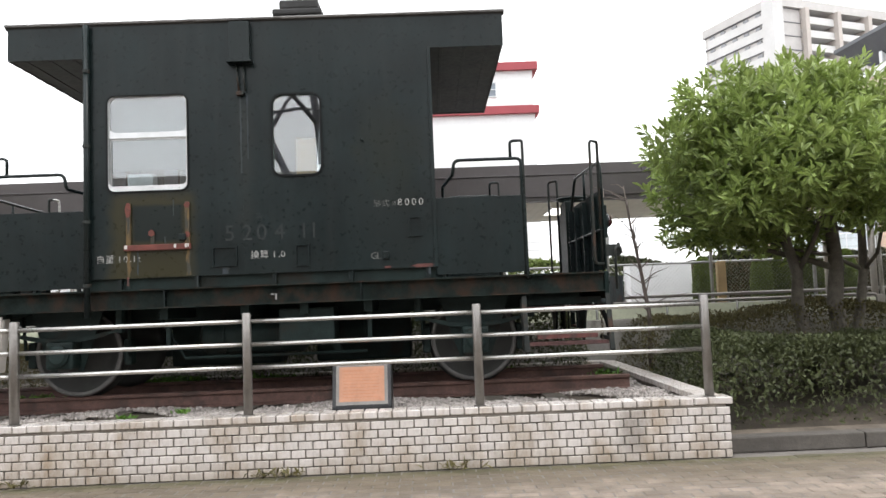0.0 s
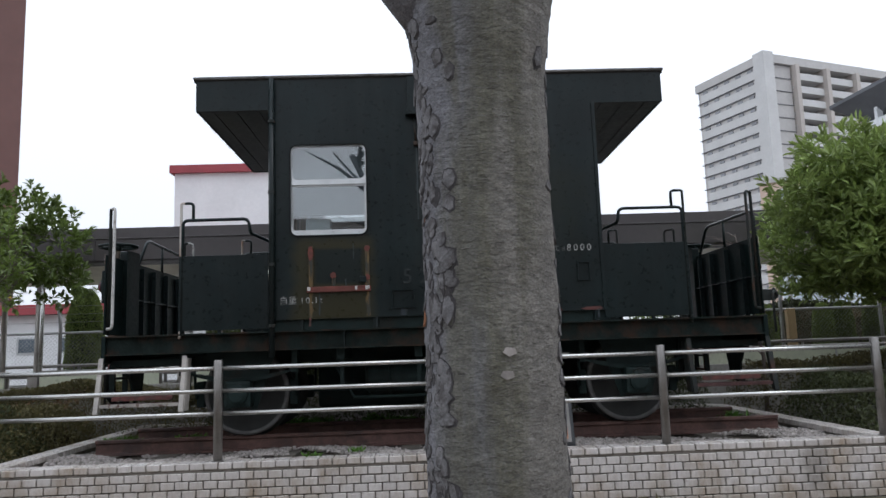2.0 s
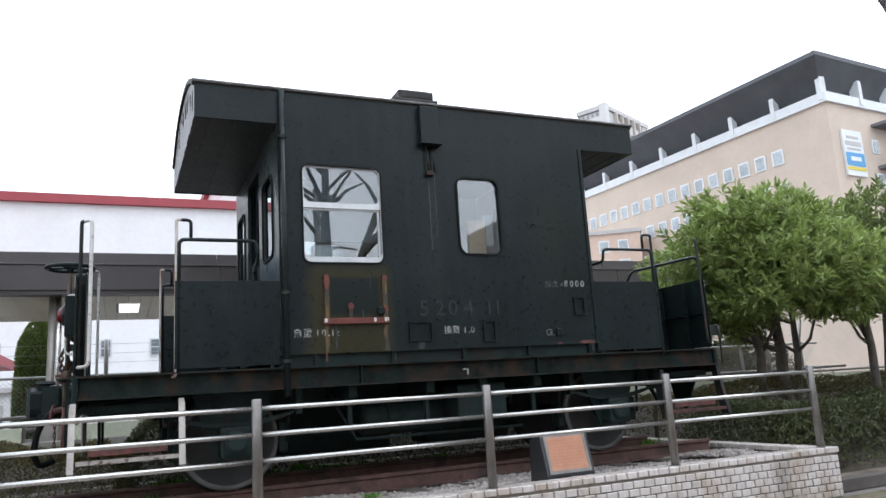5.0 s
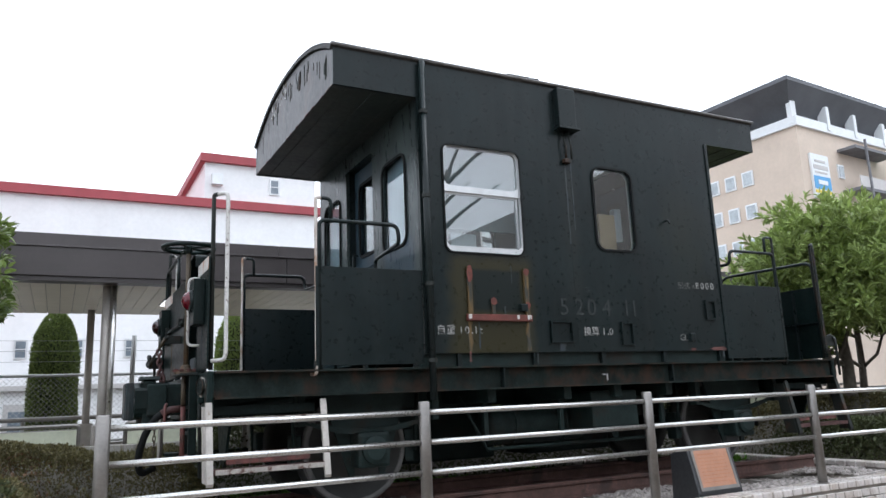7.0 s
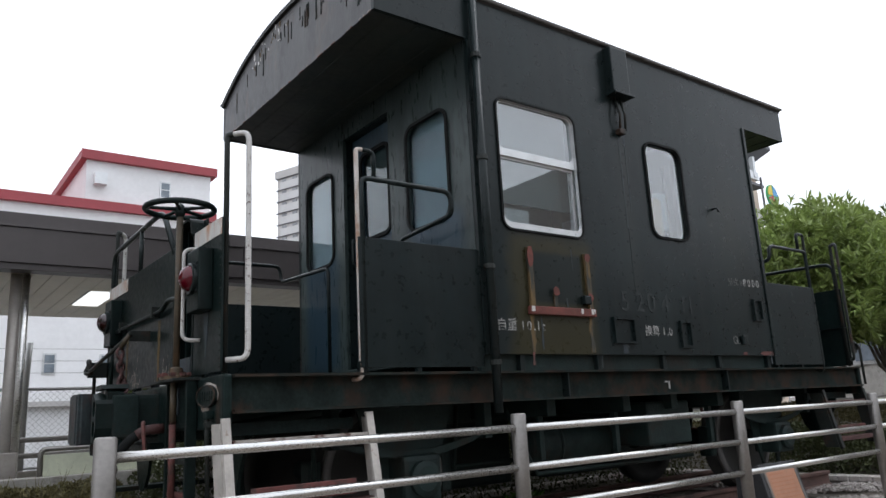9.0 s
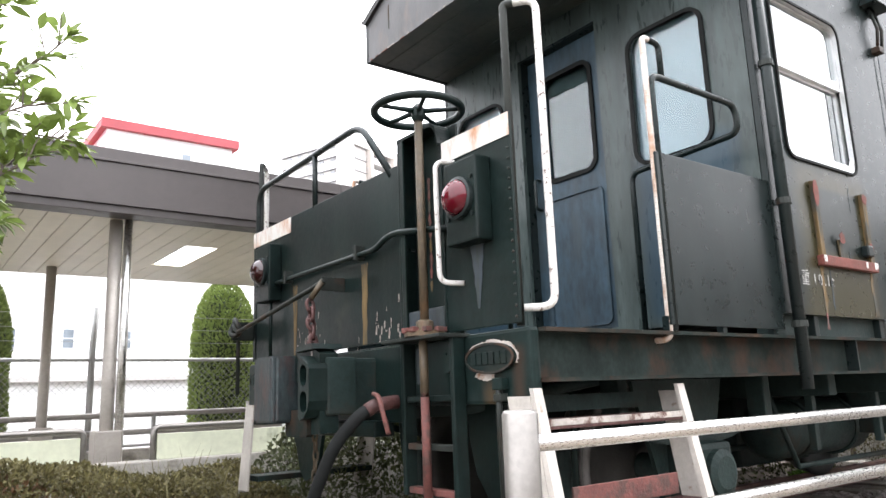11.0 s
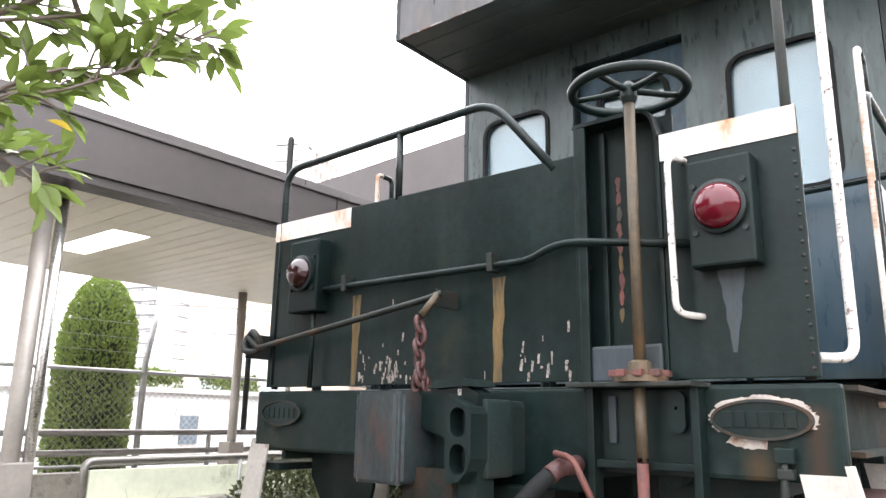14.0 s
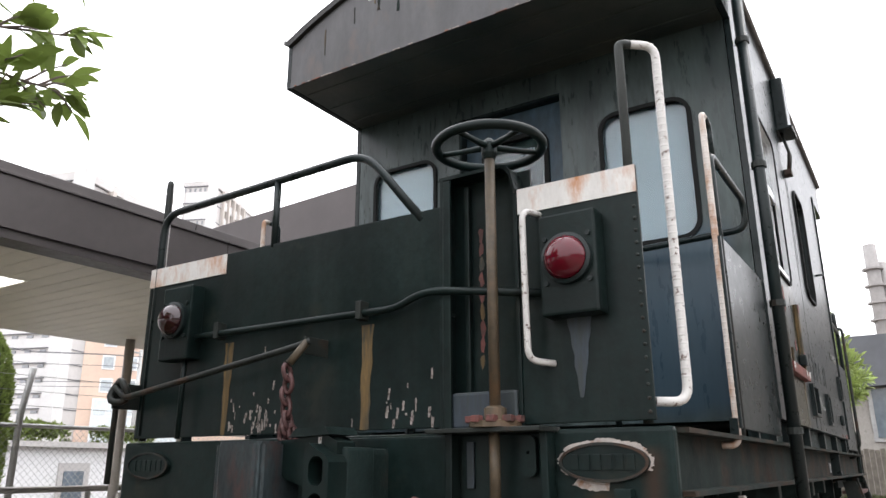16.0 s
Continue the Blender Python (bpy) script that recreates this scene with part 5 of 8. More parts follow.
# wheels, axles, guards, springs, brake gear, tank
for sx in (-1, 1):
    ax = CX + sx * 1.95
    axle = part("axle", tube([(ax, CY - 1.0, RAIL_Z + 0.43), (ax, CY + 1.0, RAIL_Z + 0.43)], 0.07, 14), FRAME, wagon)
    for s in (-1, 1):
        prof = [(0.06, s * 0.63), (0.10, s * 0.655), (0.12, s * 0.62), (0.34, s * 0.60), (0.37, s * 0.635), (0.405, s * 0.64), (0.425, s * 0.636), (0.43, s * 0.60), (0.435, s * 0.53), (0.458, s * 0.515), (0.455, s * 0.50), (0.36, s * 0.50), (0.34, s * 0.56), (0.12, s * 0.54), (0.06, s * 0.52)]
        w = part("wheel", lathe(prof, (ax, CY, RAIL_Z + 0.43), "y", 48), WHEEL, axle, "spoked-plate steel wheel", True)
        part("rim", lathe([(0.385, s * 0.638), (0.385, s * 0.644), (0.424, s * 0.641), (0.4315, s * 0.60), (0.38, s * 0.60)], (ax, CY, RAIL_Z + 0.43), "y", 48, ring=True), WHEEL_RIM, w, "pale worn wheel rim", True)
        # W-shaped guard and axle box
        g = [(ax - 0.34, SILL0), (ax - 0.20, 0.98), (ax - 0.13, 0.78), (ax - 0.10, 0.78), (ax - 0.10, 1.14), (ax + 0.10, 1.14), (ax + 0.10, 0.78), (ax + 0.13, 0.78), (ax + 0.20, 0.98), (ax + 0.34, SILL0)]
        part("axle_guard", plate(g, [], lambda a, b, c, s=s: Vector((a, CY + s * (0.86 + c), b)), 0.02), FRAME, wagon)
        ab = part("axle_box", box(ax - 0.13, ax + 0.13, *sorted((CY + s * 0.80, CY + s * 1.04)), RAIL_Z + 0.30, RAIL_Z + 0.56, 0.03), FRAME, wagon)
        part("axle_box_lid", lathe([(0.10, 0), (0.10, s * 0.03), (0.07, s * 0.045)], (ax, CY + s * 1.04, RAIL_Z + 0.43), "y", 18), FRAME, ab)
        for i in range(7):
            L = 0.52 - i * 0.065
            pts = [(ax - L + 2 * L * k / 8, CY + s * 0.95, 1.20 - 0.10 * (1 - (2 * k / 8 - 1) ** 2) * (L / 0.52) ** 2 - i * 0.013 + 0.02) for k in range(9)]
            part("spring_leaf", tube(pts, 0.014, 4), FRAME, wagon)
        for d in (-0.54, 0.54):
            part("spring_hanger", box(ax + d - 0.03, ax + d + 0.03, *sorted((CY + s * 0.90, CY + s * 1.0)), 1.19, SILL0 + 0.01, 0.01), FRAME, wagon)
        for d in (-1, 1):
            part("brake_block", box(ax + d * 0.47 - 0.04, ax + d * 0.47 + 0.04, *sorted((CY + s * 0.50, CY + s * 0.63)), 0.86, 1.12, 0.02), FRAME, wagon)
            part("brake_hanger", tube([(ax + d * 0.50, CY + s * 0.66, 0.95), (ax + d * 0.52, CY + s * 0.70, SILL0)], 0.016, 6), FRAME, wagon)
tank = part("air_tank", tube([(CX - 0.75, 7.45, 1.10), (CX - 0.70, 7.45, 1.10), (CX + 0.25, 7.45, 1.10), (CX + 0.30, 7.45, 1.10)], [0.12, 0.17, 0.17, 0.12], 20), FRAME, wagon, "grimy air reservoir", True)
for x in (CX - 0.5, CX + 0.05):
    part("tank_strap", tube([Vector((x, 7.45 + 0.178 * math.cos(k), 1.10 + 0.178 * math.sin(k))) for k in (2 * math.pi * j / 20 for j in range(20))], 0.012, 5, closed=True), FRAME, tank)
cyl = part("brake_cylinder", lathe([(0.05, -0.30), (0.15, -0.26), (0.15, 0.10), (0.17, 0.11), (0.17, 0.14), (0.05, 0.15)], (CX + 0.72, 7.75, 1.14), "x", 22), FRAME, wagon, "brake cylinder", True)
part("brake_rod", tube([(CX - 1.6, 7.7, 0.98), (CX + 1.6, 7.85, 0.98)], 0.018, 6), FRAME, wagon)
part("brake_rod", tube([(CX - 1.1, 7.2, 1.36), (CX - 0.85, 7.2, 0.92), (CX + 0.9, 7.2, 0.92)], 0.016, 6), FRAME, wagon)
part("brake_lever", plate([(CX + 0.40, 1.34), (CX + 0.52, 1.34), (CX + 0.66, 0.90), (CX + 0.60, 0.88)], [], lambda a, b, c: Vector((a, 7.3 + c, b)), 0.02), FRAME, wagon)
for x in (CX - 0.95, CX - 0.2, CX + 0.35, CX + 0.95):
    part("cross_member", box(x - 0.04, x + 0.04, CY - 1.10, CY + 1.10, 1.30, 1.53, 0.008), FRAME, wagon)
    part("tank_hanger", box(x - 0.02, x + 0.02, 7.02, 7.06, 1.02, SILL0 + 0.02, 0.004), FRAME, wagon)
for x0, x1 in ((CX - 1.35, CX - 0.15), (CX + 0.25, CX + 1.3)):
    part("equipment_case", box(x0, x1, 8.25, 8.70, 0.76, 1.32, 0.03), FRAME, wagon, "grimy equipment case under the floor")
part("battery_box", box(CX + 0.10, CX + 0.62, 6.98, 7.35, 1.04, 1.36, 0.02), FRAME, wagon, "grimy battery box")
for s in (-1, 1):
    part("centre_sill", box(CX - FRAME_L + 0.1, CX + FRAME_L - 0.1, *sorted((CY + s * 0.18, CY + s * 0.30)), 1.28, 1.54, 0.01), FRAME, wagon)
part("buffer_beam_stay", tube([(CX - 3.1, 7.3, 1.32), (CX - 2.3, 7.3, 1.42)], 0.03, 6), FRAME, wagon)

# side fittings nearer the walk: down pipes, signal-lamp bracket, board holder, card frames, lettering
SY = CY - HALF_W
for x, s in ((-3.118, -1), (CX + BODY_L - 0.015, 1)):
    dp = part("down_pipe", tube([(x, SY - 0.04 if s < 0 else SY + 2 * HALF_W + 0.04, 4.05), (x, SY - 0.04 if s < 0 else SY + 2 * HALF_W + 0.04, 1.34)], 0.028, 12), PAINT, wagon, "painted rain pipe")
    for z in (3.6, 2.9, 2.2, 1.62):
        part("pipe_collar", lathe([(0.036, 0), (0.036, 0.03)], (x, SY - 0.04 if s < 0 else SY + 2 * HALF_W + 0.04, z), "z", 12), PAINT_RUST, dp)
hang = part("lamp_bracket", box(-1.792, -1.602, SY - 0.075, SY, 3.66, 4.035, 0.008), PAINT, wagon, "boxed bracket under the eaves")
part("bracket_lip", box(-1.812, -1.582, SY - 0.10, SY, 3.645, 3.662, 0.003), PAINT, hang)
for x in (-1.735, -1.675):
    part("bracket_prong", tube([(x, SY - 0.02, 3.65), (x + 0.01, SY - 0.05, 3.50), (x + 0.02, SY - 0.03, 3.38)], 0.010, 6), PAINT_RUST, hang)
part("bracket_foot", box(-1.74, -1.67, SY - 0.05, SY, 3.345, 3.385, 0.006), PAINT_RUST, hang)
board = part("board_holder", box(-2.79, -2.185, SY - 0.035, SY, 1.937, 1.990, 0.006), BLOOM, wagon, "rusted destination-board holder")
for x, w in ((-2.772, 0.040), (-2.236, 0.042)):
    part("holder_upright", box(x, x + w, SY - 0.022, SY, 1.985, 2.375, 0.004), RUST_STREAK, board)
rng = random.Random(19)
for x0, x1, z0, z1 in ((-2.785, -2.725, 2.235, 2.395), (-2.245, -2.185, 2.315, 2.375), (-2.575, -2.505, 2.06, 2.13), (-2.240, -2.188, 2.04, 2.10)):
    pts = [((x0 + x1) / 2 + (x1 - x0) / 2 * math.cos(k) * rng.uniform(0.7, 1.1), (z0 + z1) / 2 + (z1 - z0) / 2 * math.sin(k) * rng.uniform(0.75, 1.05)) for k in (2 * math.pi * q / 14 for q in range(14))]
    part("rust_bloom", plate(pts, [], lambda a, b, c: Vector((a, SY - 0.0225 - c, b)), 0.0022), BLOOM, board, "red rust bloom")
for x in (-2.785, -2.335, -2.235, -2.215):
    part("holder_chip", box(x, x + rng.uniform(0.018, 0.036), SY - 0.0375, SY - 0.03, 1.945 + rng.uniform(0, 0.012), 1.987, 0.004), WHITE_RUST, board)
part("holder_tab", box(-2.555, -2.520, SY - 0.012, SY, 1.99, 2.09, 0.006), RUST_STREAK, board)
part("holder_block", box(-2.29, -2.225, SY - 0.04, SY, 2.02, 2.08, 0.008), PAINT, board)
for x0, x1, z0, z1, m, k in ((-2.775, -2.735, 1.70, 1.937, RUST_STREAK, 1), (-2.232, -2.192, 1.70, 1.937, RUST_STREAK, 2), (-2.68, -2.668, 1.72, 1.93, DULL_STREAK, 3), (-2.43, -2.415, 1.99, 2.06, DULL_STREAK, 4), (-2.775, -2.755, 1.62, 1.70, RED_RUST, 5), (-0.15, 0.02, 1.690, 1.722, RED_RUST, 6), (-0.42, -0.36, 1.690, 1.715, RED_RUST, 8), (-1.90, -1.84, 1.695, 1.765, DULL_STREAK, 7), (-1.72, -1.705, 2.62, 3.34, DULL_STREAK, 9), (-1.655, -1.645, 2.75, 3.36, DULL_STREAK, 10), (-0.02, 0.0, 1.62, 1.69, DULL_STREAK, 12), (-2.14, -2.13, 1.60, 1.69, DULL_STREAK, 13), (-2.35, -2.342, 2.25, 2.40, DULL_STREAK, 14)):
    rng = random.Random(k)
    n = 7
    edge = [(x0 + rng.uniform(-0.2, 0.2) * (x1 - x0), z1 - (z1 - z0) * i / n) for i in range(n + 1)] + [(x1 + rng.uniform(-0.3, 0.2) * (x1 - x0), z0 + (z1 - z0) * i / n) for i in range(n + 1)]
    part("stain", plate(edge, [], lambda a, b, c: Vector((a, SY - 0.0006 - c, b)), 0.001), m, wagon)
for x0, x1, z0, z1 in ((-1.995, -1.766, 1.765, 1.948), (-1.240, -1.107, 1.742, 1.945), (-0.196, -0.066, 1.976, 2.162)):
    part("card_frame", ring_plate(rect(x0, x1, z0, z1), rect(x0 + 0.016, x1 - 0.016, z0 + 0.016, z1 - 0.016), lambda a, b, c: Vector((a, SY - c, b)), 0.022), PAINT, wagon, "empty card frame")
part("side_seam", box(-1.708, -1.703, SY - 0.0012, SY, 1.69, 3.34), PAINT, wagon)
part("small_socket", box(-0.435, -0.375, SY - 0.03, SY, 1.775, 1.85, 0.01), PAINT, wagon)
part("small_hook", tube([(-0.60, SY, 2.90), (-0.60, SY - 0.05, 2.90), (-0.58, SY - 0.05, 2.87)], 0.009, 6), PAINT, wagon)
part("corner_flange", box(CX + BODY_L - 0.02, CX + BODY_L + 0.015, SY - 0.012, SY, BODY0, EAVE0, 0.004), PAINT, wagon)


def lettering(text, x, z, size, mat, name="lettering", spacing=1.0):
    """Painted writing on the side, each sign an object of its own."""
    for sign in text:
        if sign not in " .":
            cu = bpy.data.curves.new(name, "FONT")
            cu.body, cu.size, cu.extrude = sign, size, 0.0008
            tmp = bpy.data.objects.new(name, cu)
            scene.collection.objects.link(tmp)
            me = bpy.data.meshes.new_from_object(tmp.evaluated_get(bpy.context.evaluated_depsgraph_get()))
            bpy.data.objects.remove(tmp)
            me.transform(Matrix.Translation(Vector((x, SY - 0.0015, z)) - Vector(root_of(wagon).location)) @ Matrix.Rotation(radians(90), 4, "X"))
            me.materials.append(mat)
            ob = new(name, me)
            ob.parent = wagon
        elif sign == ".":
            part("lettering_dot", box(x + size * 0.08, x + size * 0.20, SY - 0.0023, SY - 0.0007, z, z + size * 0.12), mat, wagon)
        x += size * spacing * (0.98 if sign > "z" else 0.30 if sign in " ." else 0.62)


lettering("自重 10.1t", -3.055, 1.838, 0.083, LETTER, spacing=1.04)
lettering("換算 1.0", -1.648, 1.832, 0.083, LETTER, spacing=1.05)
lettering("形式", -0.510, 2.268, 0.072, LETTER_DIM, spacing=1.1)
lettering("ヨ", -0.345, 2.272, 0.048, LETTER_DIM)
lettering("8000", -0.285, 2.268, 0.090, LETTER, spacing=1.16)
lettering("GL", -0.548, 1.782, 0.088, LETTER_DIM)
for sign, x in (("5", -1.885), ("2", -1.725), ("0", -1.592), ("4", -1.428), ("1", -1.205), ("1", -1.115)):
    lettering(sign, x, 2.0, 0.205, GHOST)
for x, z in ((-1.60, 2.235), (-1.575, 2.215), (-1.59, 2.20)):
    part("lettering_bar", box(x, x + 0.05, SY - 0.001, SY - 0.0004, z, z + 0.007), GHOST, wagon)
for b in ((-1.475, -1.420, 1.490, 1.502), (-1.432, -1.420, 1.445, 1.490)):
    part("sill_mark", box(b[0], b[1], SY + 0.008, SY + 0.014, b[2], b[3]), LETTER, wagon)
# ---- track inside the kerb ----
for y in (CY - 0.566, CY + 0.566):
    prof = [(-0.064, 0.0), (0.064, 0.0), (0.064, 0.012), (0.012, 0.030), (0.008, 0.11), (0.032, 0.122), (0.033, 0.146), (0.025, 0.153), (-0.025, 0.153), (-0.033, 0.146), (-0.032, 0.122), (-0.008, 0.11), (-0.012, 0.030), (-0.064, 0.012)]
    r = solid("rail", prism(prof, lambda a, b, c, y=y: Vector((c, y + a, 0.417 + b)), -5.02, 1.95), RAIL, "rust-brown steel rail under the wagon", "rail", "rails under the wagon")
for i in range(12):
    x = -4.85 + i * 0.6
    solid("sleeper", box(x - 0.1, x + 0.1, 6.98, 9.04, 0.30, 0.418, 0.01), BARK_DARK, "dark weathered wooden sleeper under the rails", "sleeper", "sleepers under the rails")

# ---- kerb, fence, plaque ----
IN_T = 0.024
kerb = thing("kerb_wall", ((GX0 + GX1) / 2, GY0, 0), "low white-tiled kerb wall round the track bed", "kerb wall", kind="structure")
core = box(GX0 + IN_T, GX1 - IN_T, GY0 + IN_T, GY0 + WALL_T - IN_T, 0.0, KERB_TOP - 0.012)
box(GX0 + IN_T, GX0 + WALL_T - IN_T, GY0 + WALL_T - IN_T, GY1 - WALL_T + IN_T, 0.0, KERB_TOP - 0.012, 0, core)
box(GX1 - WALL_T + IN_T, GX1 - IN_T, GY0 + WALL_T - IN_T, GY1 - WALL_T + IN_T, 0.0, KERB_TOP - 0.012, 0, core)
box(GX0 + IN_T, GX1 - IN_T, GY1 - WALL_T + IN_T, GY1 - IN_T, 0.0, KERB_TOP - 0.012, 0, core)
part("wall_core", core, GROUT, kerb, "grey grout between the tiles")
bed = part("track_bed_soil", box(GX0 + WALL_T - IN_T, GX1 - WALL_T + IN_T, GY0 + WALL_T - IN_T, GY1 - WALL_T + IN_T, 0.0, 0.395), SOIL)
tagged(bed, "dark soil under the ballast of the track bed", "soil", kind="structure")

# ---- fence of stainless posts and three rails ----
fence = thing("handrail_fence", (CX, GY0 + 0.075, KERB_TOP), "stainless steel three-rail fence on the tiled kerb", "fence")
FY = GY0 + 0.075
POSTS = [-5.38 + 1.915 * i for i in range(5)]
for x in POSTS:
    p = part("post", tube([(x, FY, KERB_TOP - 0.012), (x, FY, 1.328), (x, FY, 1.336)], [0.038, 0.038, 0.032], 20), STEEL_POST, fence, "dull stainless post", True)
    part("post_foot", lathe([(0.052, KERB_TOP), (0.052, KERB_TOP + 0.006), (0.039, KERB_TOP + 0.010)], (x, FY, 0), "z", 18), STEEL_POST, p)
for z in (1.265, 1.075, 0.885):
    for a, b in zip(POSTS, POSTS[1:]):
        part("rail_bar", tube([(a + 0.036, FY, z), (b - 0.036, FY, z)], 0.0185, 14), STEEL, fence, "bright stainless rail", True)

# ---- information plaque ----
plq = thing("information_plaque", (-0.635, 6.55, 0.40), "dark stone plaque stand with a copper plate, on the gravel", "plaque")
block = prism([(6.387, 0.385), (6.70, 0.385), (6.68, 0.80), (6.490, 0.872), (6.394, 0.50)], lambda a, b, c: Vector((c, a, b)), -0.890, -0.380)
bmesh.ops.bevel(block, geom=block.edges[:], offset=0.006, segments=1, affect="EDGES")
part("stone_block", block, BLACK_STONE, plq)
face_n, face_up = Vector((0, -0.966, 0.259)), Vector((0, 0.259, 0.966))
sl = lambda a, b, c: Vector((-0.635 + a, 6.392, 0.50)) + face_up * b + face_n * c
part("plate_border", plate(rect(-0.222, 0.222, 0.012, 0.365), [rect(-0.195, 0.195, 0.040, 0.340)], sl, 0.006), STEEL_POST, plq)
part("copper_plate", plate(rect(-0.195, 0.195, 0.040, 0.340), [], sl, 0.004), COPPER, plq, "orange copper text plate")
rng = random.Random(5)
for i in range(9):
    b = 0.298 - i * 0.028
    part("text_line", plate(rect(-0.16, -0.16 + (0.19 if i == 0 else rng.uniform(0.27, 0.32)), b, b + (0.014 if i == 0 else 0.007)), [], lambda p, q, c: sl(p, q, c + 0.004), 0.001), DARK_COPPER, plq)

# ---- canopy over the walkway behind ----
CZ0, CZ1, CY0, CY1 = 2.80, 3.11, 10.45, 13.4
CL, CR = -16.0, 16.0
canopy = thing("walkway_canopy", (0, 11.8, 0), "covered walkway canopy with brown fascia and cream soffit", "canopy", kind="structure")
nseg = 10
for i in range(nseg):
    a, b = CL + (CR - CL) * i / nseg, CL + (CR - CL) * (i + 1) / nseg
    part("fascia_panel", box(a + 0.004, b - 0.004, CY0, CY0 + 0.05, CZ0, CZ1, 0.004), FASCIA, canopy)
    part("fascia_panel", box(a + 0.004, b - 0.004, CY1 - 0.05, CY1, CZ0, CZ1, 0.004), FASCIA, canopy)
for i in range(nseg):
    a, b = CL + (CR - CL) * i / nseg, CL + (CR - CL) * (i + 1) / nseg
    part("fascia_cap", box(a + 0.003, b - 0.003, CY0 - 0.012, 10.86, CZ1 + 0.002, CZ1 + 0.022, 0.004), FASCIA, canopy)
    part("parapet_panel", box(a + 0.003, b - 0.003, 10.84, 10.88, CZ1 + 0.022, 3.345, 0.004), FASCIA, canopy, "set-back brown roof parapet")
part("canopy_roof", box(CL, CR, 11.2, CY1 + 0.02, 3.325, 3.36, 0.004), FASCIA, canopy)
part("fascia_lip", box(CL, CR, CY0 + 0.02, CY0 + 0.20, CZ0 - 0.055, CZ0, 0.004), FASCIA, canopy)
part("canopy_deck", box(CL, CR, CY0 + 0.05, CY1 - 0.05, CZ0 + 0.08, CZ0 + 0.12), FASCIA, canopy)
SKY_L = [(-4.37, -4.16), (-10.4, -10.19), (2.0, 2.21), (8.0, 8.21)]
x = CL
soff = bmesh.new()
while x < CR - 0.05:
    w = 0.148
    cut = [g for g in SKY_L if g[0] - 0.05 < x + w / 2 < g[1] + 0.05]
    spans = [(CY0 + 0.20, 11.38), (12.41, CY1 - 0.05)] if cut else [(CY0 + 0.20, CY1 - 0.05)]
    for y0, y1 in spans:
        box(x + 0.003, x + w - 0.003, y0, y1, CZ0 - 0.055, CZ0 - 0.04, 0, soff)
    x += w
part("soffit_boards", soff, SOFFIT, canopy, "cream slatted soffit boards", kind="stuff")
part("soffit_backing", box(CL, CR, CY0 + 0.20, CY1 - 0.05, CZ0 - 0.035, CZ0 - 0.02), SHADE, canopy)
for a, b in SKY_L:
    part("light_panel", box(a - 0.05, b + 0.05, 11.38, 12.41, CZ0 - 0.050, CZ0 - 0.040), LAMP_PANEL, canopy, "glowing light panel in the soffit")
for x, y in ((-7.3, 10.72), (-5.17, 10.72), (-0.9, 10.72), (6.5, 10.72), (-9.0, 12.9), (-5.25, 12.9), (-2.25, 12.9), (0.4, 12.9), (7.0, 12.9)):
    p = part("canopy_post", tube([(x, y, 0.3), (x, y, CZ0 - 0.05)], 0.047, 16), CANOPY_POST, canopy, "round steel post", True)
    part("post_shoe", box(x - 0.09, x + 0.09, y - 0.09, y + 0.09, 0.55, 1.22, 0.01), CANOPY_POST, p)
    if y < 11:
        part("drain_pipe", tube([(x + 0.072, y - 0.055, 0.8), (x + 0.072, y - 0.055, CZ0 - 0.02)], 0.030, 12), STEEL, p, "bright drain pipe")
ridge = part("raised_roof", prism([(11.1, 3.33), (14.5, 3.33), (14.5, 4.55), (11.1, 4.7)], lambda a, b, c: Vector((c, a, b)), -0.55, -0.05), FASCIA, canopy)

# low walls with pipe rails on both sides of the walkway
lw = thing("walkway_low_wall", (0, 10.2, 0), "low pale green panel wall with a pipe rail", "low wall", kind="structure")
part("wall_curb", box(-16, 12, 10.24, 10.44, 0.2, 1.02, 0.012), CONCRETE, lw)
part("wall_curb", box(-16, 12, 13.3, 13.45, 0.2, 0.95, 0.012), CONCRETE, lw)
BAYS = [(-16.0, -7.52), (-7.08, -5.39), (-4.95, -1.12), (-0.68, 6.28), (6.72, 12.0)]
for a, b in BAYS:
    n = max(1, round((b - a) / 1.0))
    for k in range(n):
        part("wall_panel", box(a + (b - a) * k / n + 0.02, a + (b - a) * (k + 1) / n - 0.02, 10.32, 10.36, 1.02, 1.19, 0.004), PALE_GREEN, lw)
        if k:
            part("rail_post", tube([(a + (b - a) * k / n, 10.34, 0.85), (a + (b - a) * k / n, 10.34, 1.225)], 0.016, 8), GALV, lw)
    part("pipe_rail", tube([(a, 10.34, 0.98), (a, 10.34, 1.235), (b, 10.34, 1.235), (b, 10.34, 0.98)], 0.021, 12, 0.05), STEEL_POST, lw, "steel pipe rail bent down at its ends")
for z, y in ((1.30, 13.38), (1.12, 13.38)):
    part("pipe_rail", tube([(-16, y, z), (12, y, z)], 0.03, 10), STEEL_POST, lw, "steel pipe rail")
for i in range(15):
    part("rail_post", tube([(-15.5 + i * 1.9, 13.38, 0.95), (-15.5 + i * 1.9, 13.38, 1.30)], 0.025, 8), GALV, lw)
walkway = part("walkway_floor", box(-16, 16, 10.4, 13.3, 0.0, 0.3), PALE_FLOOR)
tagged(walkway, "grey concrete walkway floor under the canopy", "floor", kind="structure")

